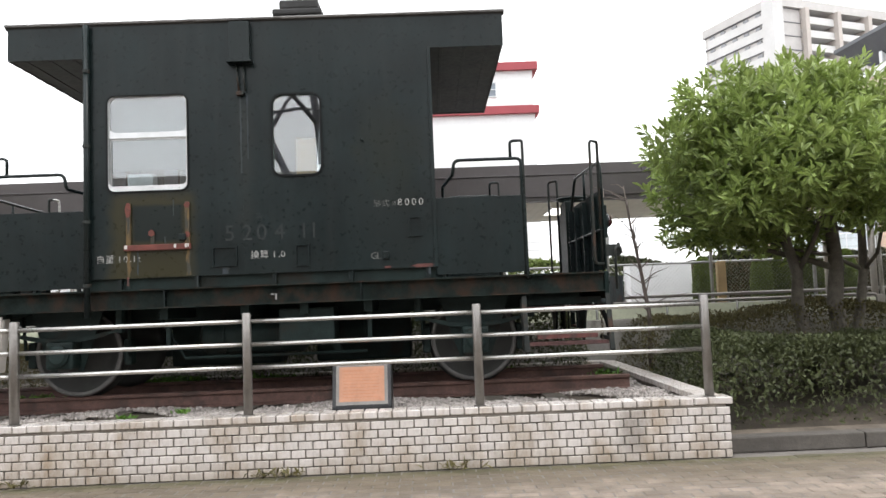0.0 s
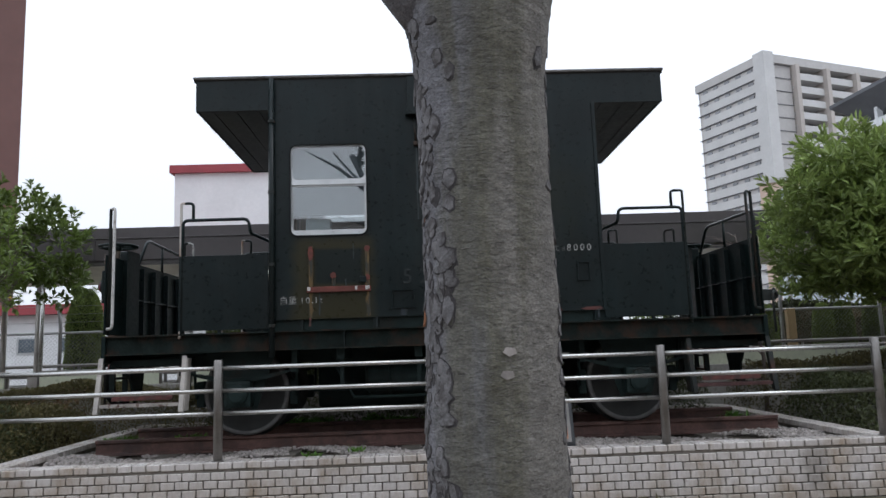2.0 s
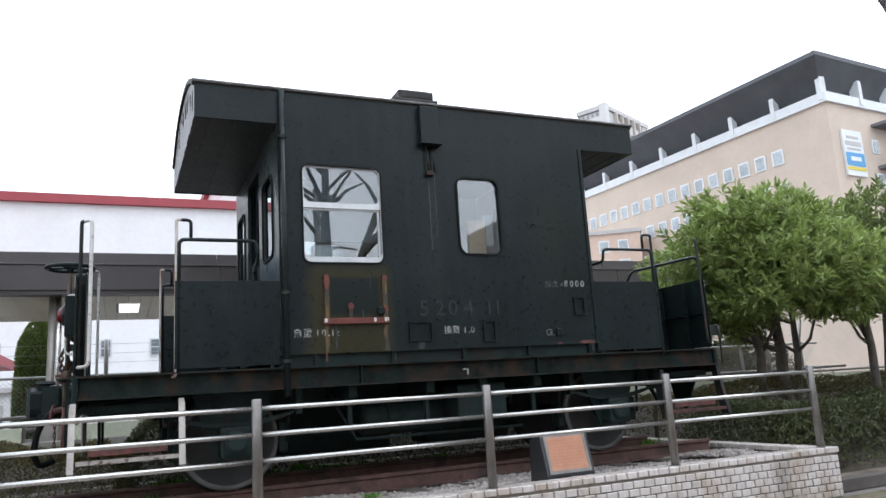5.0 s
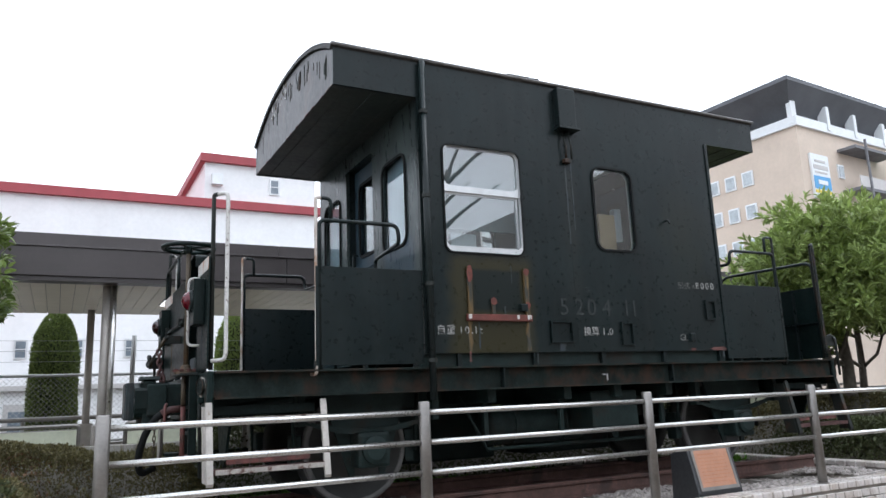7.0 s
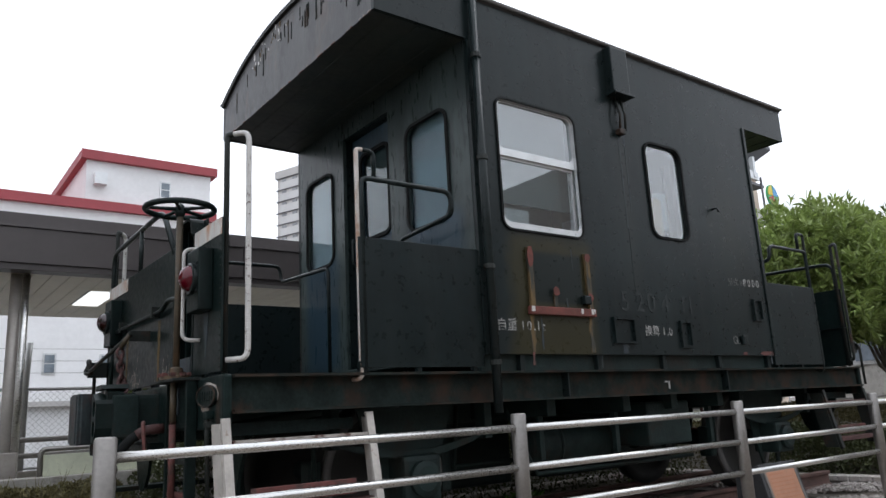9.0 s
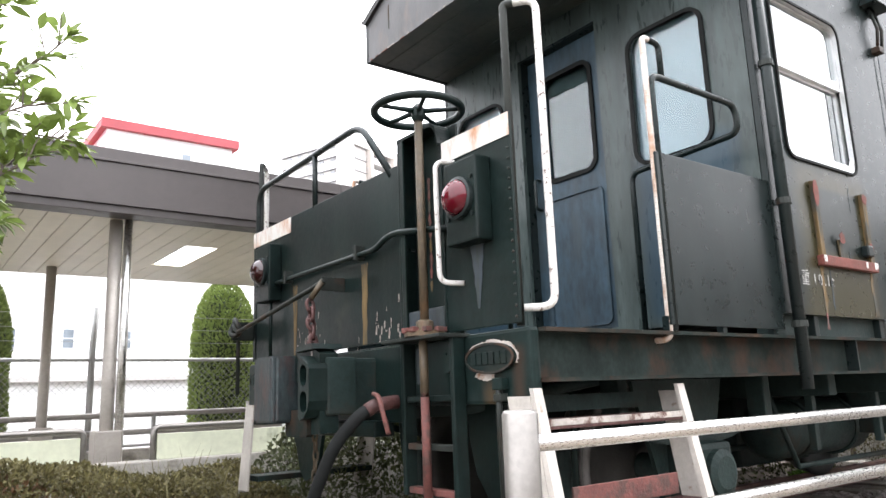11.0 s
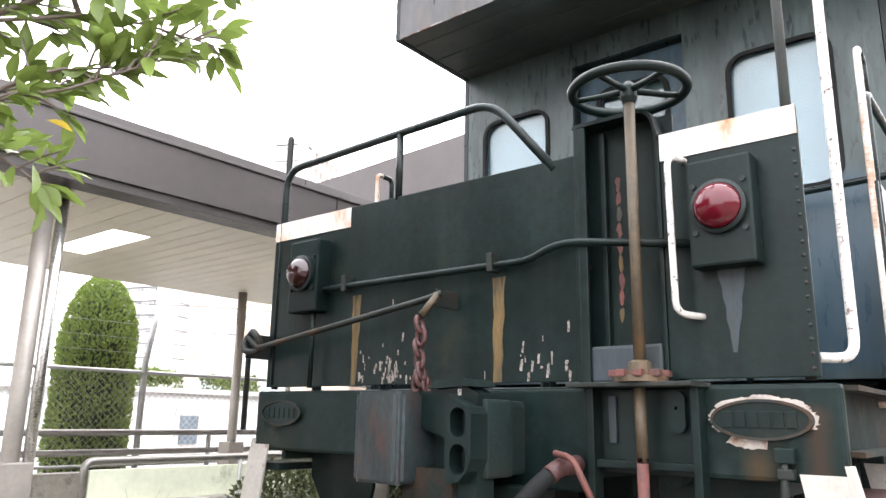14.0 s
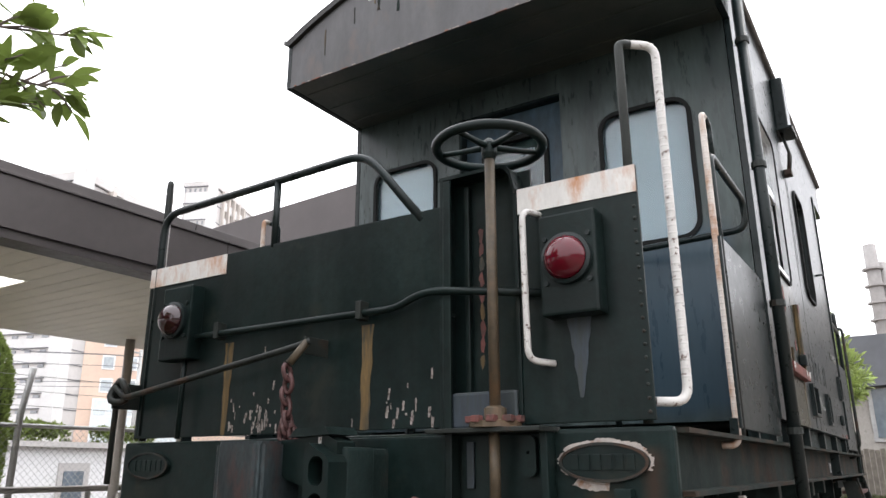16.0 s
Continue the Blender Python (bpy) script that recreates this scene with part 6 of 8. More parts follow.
# chain-link fence behind the walkway
FZ, CFY = 1.92, 14.1
link = thing("chain_link_fence", (0, CFY, 0), "galvanised chain-link fence topped with barbed wire", "fence")
for i in range(14):
    x = -14.6 + i * 2.0
    p = part("fence_post", tube([(x, CFY, 0), (x, CFY, 2.02), (x, CFY - 0.12, 2.50)], 0.035, 8), GALV, link)
    for k in range(3):
        if i < 13:
            part("barbed_wire", tube([(x, CFY - 0.03 - 0.04 * k, 2.12 + 0.15 * k), (x + 2.0, CFY - 0.03 - 0.04 * k, 2.12 + 0.15 * k)], 0.004, 4), GALV, p)
part("gate_post", box(5.50, 5.66, CFY - 0.06, CFY + 0.06, 0.0, 1.93, 0.01), TAN, link, "tan painted gate post")
part("fence_rail", tube([(-15, CFY, FZ), (12, CFY, FZ)], 0.022, 8), GALV, link)
part("fence_rail", tube([(-15, CFY, 0.95), (12, CFY, 0.95)], 0.016, 8), GALV, link)
mesh_v, mesh_f = [], []
step, r = 0.075, 0.0028
for sgn in (-1, 1):
    x = -16.5
    while x < 13.5:
        a, b = np.array((x, CFY, 0.35)), np.array((x + sgn * (FZ - 0.35), CFY, FZ))
        if -15 < min(a[0], b[0]) and max(a[0], b[0]) < 12:
            k = len(mesh_v)
            for q in (a, b):
                mesh_v += [tuple(q + np.array((-r, 0, 0))), tuple(q + np.array((r, 0, 0))), tuple(q + np.array((0, r * 1.7, 0)))]
            mesh_f += [(k, k + 1, k + 4, k + 3), (k + 1, k + 2, k + 5, k + 4), (k + 2, k, k + 3, k + 5)]
        x += step
me = bpy.data.meshes.new("wire_mesh")
me.from_pydata([(a, b - CFY, c) for a, b, c in mesh_v], [], mesh_f)
me.materials.append(GALV)
wm = new("wire_mesh", me)
wm.parent = link
tagged(wm, kind="stuff")

# ---- buildings ----
def oblong(cx, cy, rot, u0, u1, v0, v1, z0, z1):
    return moved(box(u0, u1, v0, v1, z0, z1), Matrix.Translation((cx, cy, 0)) @ Matrix.Rotation(rot, 4, "Z"))


def building(name, cx, cy, rot, label, category="building"):
    b = thing(name, (cx, cy, 0), label, category)
    return b, (lambda pname, u0, u1, v0, v1, z0, z1, mat, parent=None, lab="": part(pname, oblong(cx, cy, rot, u0, u1, v0, v1, z0, z1), mat, parent or b, lab))


# white works hall with red roof trim
wh, W = building("white_works_hall", 0, 36.8, 0, "white rendered works hall with dark red roof trim")
W("wall", -14, 5.6, 0, 14, 0, 10.7, WHITE_WALL)
W("upper_wall", 0.1, 5.55, 0.0, 12, 11.1, 12.95, WHITE_WALL)
W("roof_trim", -14.2, 5.8, -0.25, 14.2, 10.7, 11.1, RED_TRIM, None, "dark red roof edge")
W("upper_roof_trim", -0.15, 5.8, -0.25, 12.2, 12.95, 13.35, RED_TRIM, None, "dark red roof edge")
for u, z, w, h in [(3.2, 11.6, 0.5, 0.8), (-7.3, 3.65, 0.5, 0.8), (-3.12, 3.68, 0.5, 0.82), (-5.2, 3.68, 0.5, 0.82), (-9.5, 3.65, 0.5, 0.8), (-1.12, 3.68, 0.5, 0.85), (1.0, 3.68, 0.5, 0.82)]:
    wnd = W("window", u, u + w, -0.05, 0.02, z, z + h, ALU)
    W("pane", u + 0.07, u + w - 0.07, -0.07, -0.05, z + 0.07, z + h * 0.48, DARK_GLASS, wnd)
    W("pane", u + 0.07, u + w - 0.07, -0.07, -0.05, z + h * 0.54, z + h - 0.07, DARK_GLASS, wnd)
W("vent_box", 0.39, 0.90, -0.35, 0, 11.83, 12.36, SIGN, None, "wall vent hood")
W("red_door", -7.34, -6.86, -0.06, 0.0, 0.0, 1.9, RED_DOOR, None, "red painted door")

low, LB = building("low_white_house", -13, 27, 0, "low white house with red-brown eaves")
LB("wall", -7, 4.5, 0, 6, 0, 3.1, WHITE_WALL)
LB("roof", -7.4, 4.9, -0.5, 6.5, 3.1, 3.45, RED_TRIM, None, "dark red flat eaves")
for i in range(7):
    w = LB("window", -6.3 + i * 1.5, -5.4 + i * 1.5, -0.04, 0.02, 1.7, 2.3, ALU)
    LB("pane", -6.22 + i * 1.5, -5.48 + i * 1.5, -0.06, -0.04, 1.76, 2.24, DARK_GLASS, w)

shed, SH = building("white_shed", -1, 20, 0, "long low white shed with a flat roof behind the fence")
SH("wall", -7, 5.5, 0, 4, 0, 1.88, WHITE_WALL)
SH("roof", -7.15, 5.65, -0.15, 4.1, 1.88, 1.98, GREY_WALL)
for u in (-6.4, -5.6, 2.4):
    dr = SH("door", u, u + 0.62, -0.04, 0.0, 0.0, 1.6, GREY_WALL)
    SH("pane", u + 0.1, u + 0.5, -0.06, -0.04, 0.9, 1.45, DARK_GLASS, dr)
cab = solid("electrical_cabinet", box(4.35, 5.70, 16.0, 16.6, 0.0, 2.02, 0.03), WHITE_WALL, "white steel electrical cabinet behind the walkway", "cabinet")
unit = thing("air_conditioner_unit", (-3.9, 29.6, 0), "pale grey outdoor air-conditioner unit with a round fan", "air conditioner")
part("casing", box(-4.32, -3.48, 29.45, 29.8, 1.12, 2.30, 0.03), GREY_WALL, unit)
part("fan_guard", lathe([(0.36, 0), (0.36, -0.04), (0.31, -0.04), (0.31, 0)], (-3.95, 29.45, 1.72), "y", 24, ring=True), GALV, unit)
for k in range(6):
    part("fan_blade", moved(box(0.05, 0.30, -0.008, 0.008, -0.06, 0.06), Matrix.Translation((-3.95, 29.43, 1.72)) @ Matrix.Rotation(k * math.pi / 3, 4, "Y") @ Matrix.Rotation(0.5, 4, "X")), SHADE, unit)
for x in (-4.2, -3.6):
    part("stand_leg", box(x - 0.04, x + 0.04, 29.5, 29.75, 0.0, 1.12), GALV, unit)

# beige hotel turned to the street
HX, HY = 46.4, 39.4
ht, HB = building("beige_hotel", HX, HY, math.radians(4), "beige rendered hotel with a dark flat roof canopy")
FB = lambda pname, u0, u1, v0, v1, z0, z1, mat, parent=None, lab="": part(pname, oblong(HX, HY, math.radians(5), u0, u1, v0, v1, z0, z1), mat, parent or ht, lab)
front_way, side_way = Vector((math.cos(radians(5)), math.sin(radians(5)), 0)), Vector((-math.sin(radians(4)), math.cos(radians(4)), 0))


def hotel_tier(levels):
    """Four-sided tier on the hotel's slanted plan: (front start, front end, side start, side end, height) for each level."""
    bm = bmesh.new()
    lv = [[bm.verts.new(Vector((HX, HY, z)) + front_way * u + side_way * v) for u, v in ((u0, v0), (u1, v0), (u1, v1), (u0, v1))] for u0, u1, v0, v1, z in levels]
    for a, b in zip(lv, lv[1:]):
        for k in range(4):
            bm.faces.new((a[k], a[(k + 1) % 4], b[(k + 1) % 4], b[k]))
    bm.faces.new(lv[0])
    bm.faces.new(lv[-1])
    return bm


part("wall", hotel_tier([(0, 14, 0, 34.5, 0), (0, 14, 0, 34.5, 21.9)]), BEIGE, ht)
part("parapet", hotel_tier([(-0.25, 14.25, -0.25, 34.75, 21.9), (-0.25, 14.25, -0.25, 34.75, 22.7)]), SIGN, ht, "white parapet band")
part("roof", hotel_tier([(1.2, 12.8, 1.2, 33, 22.6), (-1.9, 16.2, -0.95, 35.8, 25.2), (-1.9, 16.2, -0.95, 35.8, 25.55)]), SLATE, ht, "dark roof slab with sloping underside")
hat = Matrix.Translation((HX, HY, 0)) @ Matrix.Rotation(math.radians(5), 4, "Z")
for i in range(8):
    HB("roof_fin", -0.32, 0.32, 0.0 + i * 4.4, 0.42 + i * 4.4, 22.1, 24.4, SIGN, None, "white roof pillar")
for u in (4.2, 8.4, 13.2):
    FB("roof_fin", u, u + 0.42, -0.35, 0.45, 22.1, 24.2, SIGN, None, "white roof pillar")
for j in range(5):
    for i in range(17):
        v, z = 4.4 + i * 1.75, 18.1 - j * 2.9
        w = HB("window", -0.10, 0.02, v, v + 1.1, z, z + 1.3, SIGN)
        HB("pane", -0.14, -0.10, v + 0.14, v + 0.96, z + 0.14, z + 1.16, HOTEL_GLASS, w)
for z in (20.6, 17.0, 14.1, 11.2, 8.3):
    bal = FB("balcony", 5.6, 12.0, -1.6, 0, z - 0.2, z + 0.05, SHADE)
    if z < 20:
        FB("balcony_rail", 5.6, 12.0, -1.6, -1.55, z + 0.05, z + 1.0, GREY_WALL, bal)
for u in (7.0, 11.2):
    FB("escape_stair_post", u, u + 0.16, -1.75, -1.6, 2, 21.3, SHADE)
for u, z in ((5.2, 18.1), (5.2, 15.2), (12.6, 15.1)):
    w = FB("window", u, u + 0.9, -0.10, 0.02, z, z + 1.2, SIGN)
    FB("pane", u + 0.12, u + 0.78, -0.14, -0.10, z + 0.14, z + 1.06, HOTEL_GLASS, w)
sg = FB("sign_board", 1.1, 3.65, -0.20, -0.02, 15.9, 19.7, SIGN, None, "white sign board with blue panel")
FB("sign_panel", 1.2, 3.55, -0.24, -0.20, 16.7, 17.8, SIGN_BLUE, sg)
FB("sign_mark", 1.2, 3.55, -0.24, -0.20, 16.35, 16.6, SIGN_YELLOW, sg)
FB("sign_mark", 1.7, 3.0, -0.28, -0.24, 17.1, 17.45, SIGN, sg)
for u0, u1, z, h in ((1.5, 3.2, 18.05, 0.16), (1.35, 3.4, 18.4, 0.36), (1.6, 3.1, 19.0, 0.2)):
    FB("text_bar", u0, u1, -0.23, -0.20, z, z + h, GREY_WALL, sg)
c = part("round_sign", moved(lathe([(1.05, 0), (1.05, -0.2)], (0, 0, 0), "y", 28), hat @ Matrix.Translation((12.4, -1.9, 19.6))), SIGN_GREEN, ht, "round coloured sign")
for k, m in enumerate((SIGN_BLUE, SIGN_YELLOW, RED_DOOR)):
    fan = [(0, 0)] + [(0.98 * math.cos(radians(k * 100 + 10 * q)), 0.98 * math.sin(radians(k * 100 + 10 * q))) for q in range(9)]
    part("sign_sector", moved(prism(fan, lambda a, b, d: Vector((a, d, b)), -0.24, -0.205), hat @ Matrix.Translation((12.4, -1.9, 19.6))), m, c)


def flats(name, cx, cy, rot, w, d, floors, storey, label, bays):
    b, B = building(name, cx, cy, rot, label, "apartment block")
    H = floors * storey
    # Back wall coloured dark: the balconies' shade is part of its grey.
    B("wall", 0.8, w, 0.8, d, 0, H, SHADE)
    B("end_wall", -0.2, 3.0, -0.3, d, 0, H + 0.9, GREY_WALL)
    B("end_wall", w - 2, w + 0.2, -0.3, d, 0, H + 0.6, GREY_WALL)
    B("corner_tower", -0.6, 0.6, -0.75, 0.5, 0, H + 0.95, BALCONY)
    B("roof", -0.4, w + 0.4, -0.6, d + 0.2, H, H + 0.8, GREY_WALL)
    for j in range(floors):
        z = j * storey
        B("balcony", 3.0, w - 2, -0.5, 0.9, z, z + storey * 0.52, BALCONY)
        B("side_band", -0.36, 0.0, 0.6, d - 0.5, z, z + storey * 0.62, BALCONY)
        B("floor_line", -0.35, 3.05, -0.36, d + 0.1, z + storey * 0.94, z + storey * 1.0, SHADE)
        for k in range(5):
            B("window", -0.30, -0.15, 1.0 + k * d * 0.18, 1.0 + k * d * 0.18 + d * 0.07, z + storey * 0.66, z + storey * 0.86, FAR_WINDOW)
    for i in range(bays):
        u = 3 + (w - 5) * i / bays
        B("pier", u, u + 0.45, -0.95, 1.0, 0, H, PIER)
    return b


gf = flats("grey_flats", 30.4, 63.3, math.radians(20), 32, 8.2, 21, 1.245, "pale grey concrete apartment block with long balconies", 7)
tf = flats("far_tower_flats", 75, 100, math.radians(25), 16, 5, 16, 3.0, "pale grey apartment tower far behind", 5)
# the town behind stands at its true distance and size
for far, where, size in ((gf, (61.9, 126.1, -1.37), 2.0), (tf, (142.0, 190.0, -1.2), 1.9), (ht, (49.84, 40.9, 0.0), 1.06)):
    far.location, far.scale = where, (size, size, size)
ax, AX = building("grey_annex", 20, 8.6, 0, "low grey concrete building with a dark window")
AX("wall", 0, 7, -4, 8, 0, 3.85, CONCRETE)
AX("roof", -0.6, 7.2, -4.6, 8.4, 3.85, 5.4, SLATE)
for v in (-3.2, 1.0, 4.4):
    w = AX("window", -0.08, 0.02, v, v + 2.2, 2.2, 3.8, GALV)
    AX("pane", -0.12, -0.08, v + 0.12, v + 2.08, 2.32, 3.78, DARK_GLASS, w)
pf = thing("plank_fence", (16.6, 8, 0), "brown vertical plank fence beyond the shrubs", "fence")
for i in range(46):
    part("plank", box(16.55, 16.60, 5.4 + i * 0.13, 5.52 + i * 0.13, 0.0, 1.9 + 0.02 * (i % 3)), BARK_DARK, pf)
bt, BB = building("brown_building", -20.7, 34.7, math.radians(34), "tall red-brown building beyond the canopy")
BB("wall", -4.5, 0, 0, 14, 0, 30, BROWN_WALL)
BB("roof", -4.7, 0.2, -0.2, 14.2, 30, 30.6, SLATE)
for j in range(8):
    for i in range(1):
        w = BB("window", -3.4 + i * 5, -1.4 + i * 5, -0.06, 0.02, 3 + j * 3.3, 4.7 + j * 3.3, SLATE)
        BB("pane", -3.3 + i * 5, -1.5 + i * 5, -0.09, -0.06, 3.1 + j * 3.3, 4.6 + j * 3.3, DARK_GLASS, w)
st, SB = building("twin_chimney_stack", 95, 7.6, 0, "pair of weathered grey chimney stacks far off", "chimney")
for sx, sy, r, top in ((0.0, 1.05, 0.78, 27.7), (1.2, 0.15, 0.66, 25.6)):
    stack = part("stack", tube([(95 + sx, 7.6 + sy, 0), (95 + sx, 7.6 + sy, top - 5), (95 + sx, 7.6 + sy, top)], [r * 1.1, r, r * 0.94], 16), STACK, st, "grey steel stack")
    for k in range(4):
        z = top - 3.2 - k * 2.1
        part("stack_ring", lathe([(r + 0.05, z), (r + 0.42, z + 0.02), (r + 0.42, z + 0.22), (r + 0.05, z + 0.24)], (95 + sx, 7.6 + sy, 0), "z", 14), STACK, stack)
sl, SL = building("salmon_house", 32.3, 70.2, math.radians(-33), "salmon-beige office block with white glazing behind the fence")
SL("wall", 0, 16, 0, 10, 0, 16.5, SALMON)
SL("roof", -0.2, 16.2, -0.2, 10.2, 16.5, 16.9, GREY_WALL)
for j in range(4):
    for i in range(7):
        w = SL("window", 1.6 + i * 2.0, 2.7 + i * 2.0, -0.06, 0.02, 8.2 + j * 2.1, 9.5 + j * 2.1, SIGN)
        SL("pane", 1.72 + i * 2.0, 2.58 + i * 2.0, -0.10, -0.06, 8.35 + j * 2.1, 9.35 + j * 2.1, HOTEL_GLASS, w)
bay = SL("glazed_bay", 1.2, 9.2, -0.7, 0.0, 3.0, 7.6, SIGN, None, "white-framed glazed bay")
for j in range(3):
    for i in range(7):
        SL("pane", 1.35 + i * 1.12, 2.35 + i * 1.12, -0.74, -0.70, 3.2 + j * 1.48, 4.5 + j * 1.48, PALE_GLASS, bay)
for px, py in ((24.0, 50.0), (35.0, 46.0)):
    pole = thing("utility_pole", (px, py, 0), "slim concrete utility pole with cross-arms", "utility pole", "utility poles behind the fence")
    part("pole", tube([(px, py, 0), (px, py, 9.2)], [0.17, 0.11], 10), GALV, pole)
    for z in (8.9, 8.2):
        part("cross_arm", moved(box(-0.9, 0.9, -0.05, 0.05, z, z + 0.1), Matrix.Translation((px, py, 0)) @ Matrix.Rotation(0.3, 4, "Z")), GALV, pole)
for z, d in ((9.0, 0.7), (9.0, -0.7), (8.3, 0.7), (7.2, 0.1), (6.9, 0.1)):
    sag = [(24 - 40 + 91 * k / 24, 50 + 14.5 - 33 * k / 24 + d * 0.3, z - 0.5 * (1 - (2 * ((k * 91 / 24 - 40) % 11.0) / 11.0 - 1) ** 2)) for k in range(25)]
    solid("overhead_wire", tube(sag, 0.022, 4), SLATE, "dark overhead wire strung between poles", "wire", "overhead wires")

# plain unseen far walls that close the square behind the walk, added to shape reflections
for nm, b in (("wall_south", (-90, 25, -46, -45, 0, 12.2)), ("wall_east", (24, 25, -45, -18, 0, 14.8)), ("wall_east", (24.2, 25.2, -18, 5.4, 0, 7.6))):
    tagged(part(nm, box(*b), TAN_WALL), "plain warm grey wall closing the square", "wall", kind="structure")

# ---- vegetation ----
def limb_path(a, b, n, wob, rng):
    a, b = Vector(a), Vector(b)
    return [a.lerp(b, i / n) + (Vector((rng.uniform(-wob, wob), rng.uniform(-wob, wob), rng.uniform(-wob, wob))) if 0 < i < n else Vector()) for i in range(n + 1)]


def shell_points(rng, n, centre, radii, inner=0.55, lump=0.18):
    """Points in the outer part of a lumpy ellipsoid."""
    d = rng.normal(size=(n, 3))
    d /= np.linalg.norm(d, axis=1)[:, None]
    k = 1 + lump * (np.sin(d[:, 0] * 5 + 1.3) * np.cos(d[:, 1] * 4.2 + 0.5) + 0.6 * np.sin(d[:, 2] * 7 + d[:, 0] * 3))
    r = (inner + (1 - inner) * rng.random(n) ** 0.55) * k
    return np.array(centre) + d * r[:, None] * np.array(radii), d


def broad_tree(name, x, y, base_z, trunks, clumps, twigs, leaf, width, mat, label, seed, whorl=11, bark=None, limbs=5):
    rng = np.random.default_rng(seed)
    rr = random.Random(seed)
    t = thing(name, (x, y, base_z), label, "tree")
    for (tx, ty, tz, r) in trunks:
        pts = limb_path((x + (tx - x) * 0.55 + rr.uniform(-0.08, 0.08), y + (ty - y) * 0.5 + rr.uniform(-0.1, 0.1), base_z - 0.1), (tx, ty, tz), 6, 0.05, rr)
        tr = part("trunk", tube(pts, [r * (1.15 - 0.6 * i / 6) for i in range(7)], 10), bark or BARK_DARK, t, smooth=True)
        for _ in range(limbs):
            c = clumps[rr.randrange(len(clumps))]
            e = (c[0] + rr.uniform(-0.5, 0.5) * c[3], c[1] + rr.uniform(-0.5, 0.5) * c[4], c[2] + rr.uniform(-0.2, 0.5) * c[5])
            p = limb_path(pts[rr.choice((3, 4, 5, 6))], e, 5, 0.06, rr)
            part("limb", tube(p, [r * 0.45 * (1 - 0.8 * i / 5) for i in range(6)], 6), bark or BARK_DARK, tr)
    base, way = [], []
    tot = sum(c[3] * c[4] + c[4] * c[5] + c[3] * c[5] for c in clumps)
    for c in clumps:
        n = int(twigs * (c[3] * c[4] + c[4] * c[5] + c[3] * c[5]) / tot)
        p, d = shell_points(rng, n, c[:3], c[3:6])
        d = d * 0.8 + np.array([0, 0, 0.75]) + rng.normal(size=d.shape) * 0.35
        d /= np.linalg.norm(d, axis=1)[:, None]
        for k in range(whorl):
            spread = rng.normal(size=d.shape)
            spread -= (spread * d).sum(1)[:, None] * d
            spread /= np.linalg.norm(spread, axis=1)[:, None] + 1e-9
            base.append(p - d * (k / whorl) * leaf * 0.9)
            way.append(d * (0.95 - 0.75 * k / whorl) + spread * (0.35 + 0.65 * k / whorl))
    base, way = np.concatenate(base) - np.array((x, y, base_z)), np.concatenate(way)
    cr = new("crown", leaf_mesh("crown", base, way, leaf, width, mat, seed=seed, full=True))
    cr.parent = t
    tagged(cr, "dense glossy green leaves")
    return t


broad_tree("evergreen_tree", 4.92, 8.9, 0.45, [(4.25, 8.85, 2.7, 0.075), (4.95, 9.0, 2.9, 0.098), (5.28, 8.95, 2.8, 0.060)],
           [(3.45, 8.3, 2.85, 0.62, 0.8, 0.55), (3.9, 8.0, 3.05, 0.88, 1.0, 0.72), (4.9, 8.2, 3.00, 0.90, 1.0, 0.75), (3.9, 7.5, 2.70, 0.85, 0.72, 0.50), (4.8, 7.5, 2.65, 0.85, 0.7, 0.50), (3.6, 9.0, 2.7, 0.85, 0.8, 0.7), (3.35, 8.1, 3.46, 0.48, 0.55, 0.40), (2.88, 8.2, 3.02, 0.40, 0.42, 0.36), (4.25, 8.2, 3.52, 0.80, 0.75, 0.42), (3.5, 7.8, 2.35, 0.60, 0.6, 0.34), (4.7, 7.7, 2.30, 0.85, 0.6, 0.34), (5.6, 8.0, 2.6, 0.7, 0.8, 0.65), (3.75, 8.9, 2.10, 0.62, 0.55, 0.36), (4.45, 9.1, 2.05, 0.55, 0.5, 0.30), (3.25, 9.0, 2.15, 0.40, 0.4, 0.30)],
           2650, 0.145, 0.040, LEAF, "rounded multi-stemmed evergreen tree with glossy leaves", 4)
broad_tree("evergreen_tree", 6.9, 8.7, 0.45, [(6.4, 8.5, 2.9, 0.07), (7.3, 8.8, 3.0, 0.07), (6.8, 8.3, 2.8, 0.06)],
           [(6.2, 8.5, 3.2, 0.85, 0.9, 0.72), (7.1, 8.7, 3.45, 0.95, 0.9, 0.75), (6.6, 8.0, 2.75, 0.9, 0.7, 0.55), (7.8, 8.6, 3.2, 0.8, 0.8, 0.70), (6.1, 9.1, 2.7, 0.7, 0.7, 0.6)],
           1250, 0.150, 0.040, LEAF, "rounded multi-stemmed evergreen tree with glossy leaves", 9)
broad_tree("evergreen_tree", 9.5, 8.7, 0.45, [(9.1, 8.6, 3.0, 0.07), (9.9, 8.8, 3.1, 0.07)],
           [(9.0, 8.6, 3.4, 0.85, 0.8, 0.80), (9.9, 8.7, 3.7, 0.95, 0.85, 0.80), (9.4, 8.2, 3.0, 0.9, 0.7, 0.5), (10.6, 8.8, 3.4, 0.8, 0.8, 0.7)],
           800, 0.150, 0.040, LEAF, "rounded evergreen tree with glossy leaves beside the others", 10)
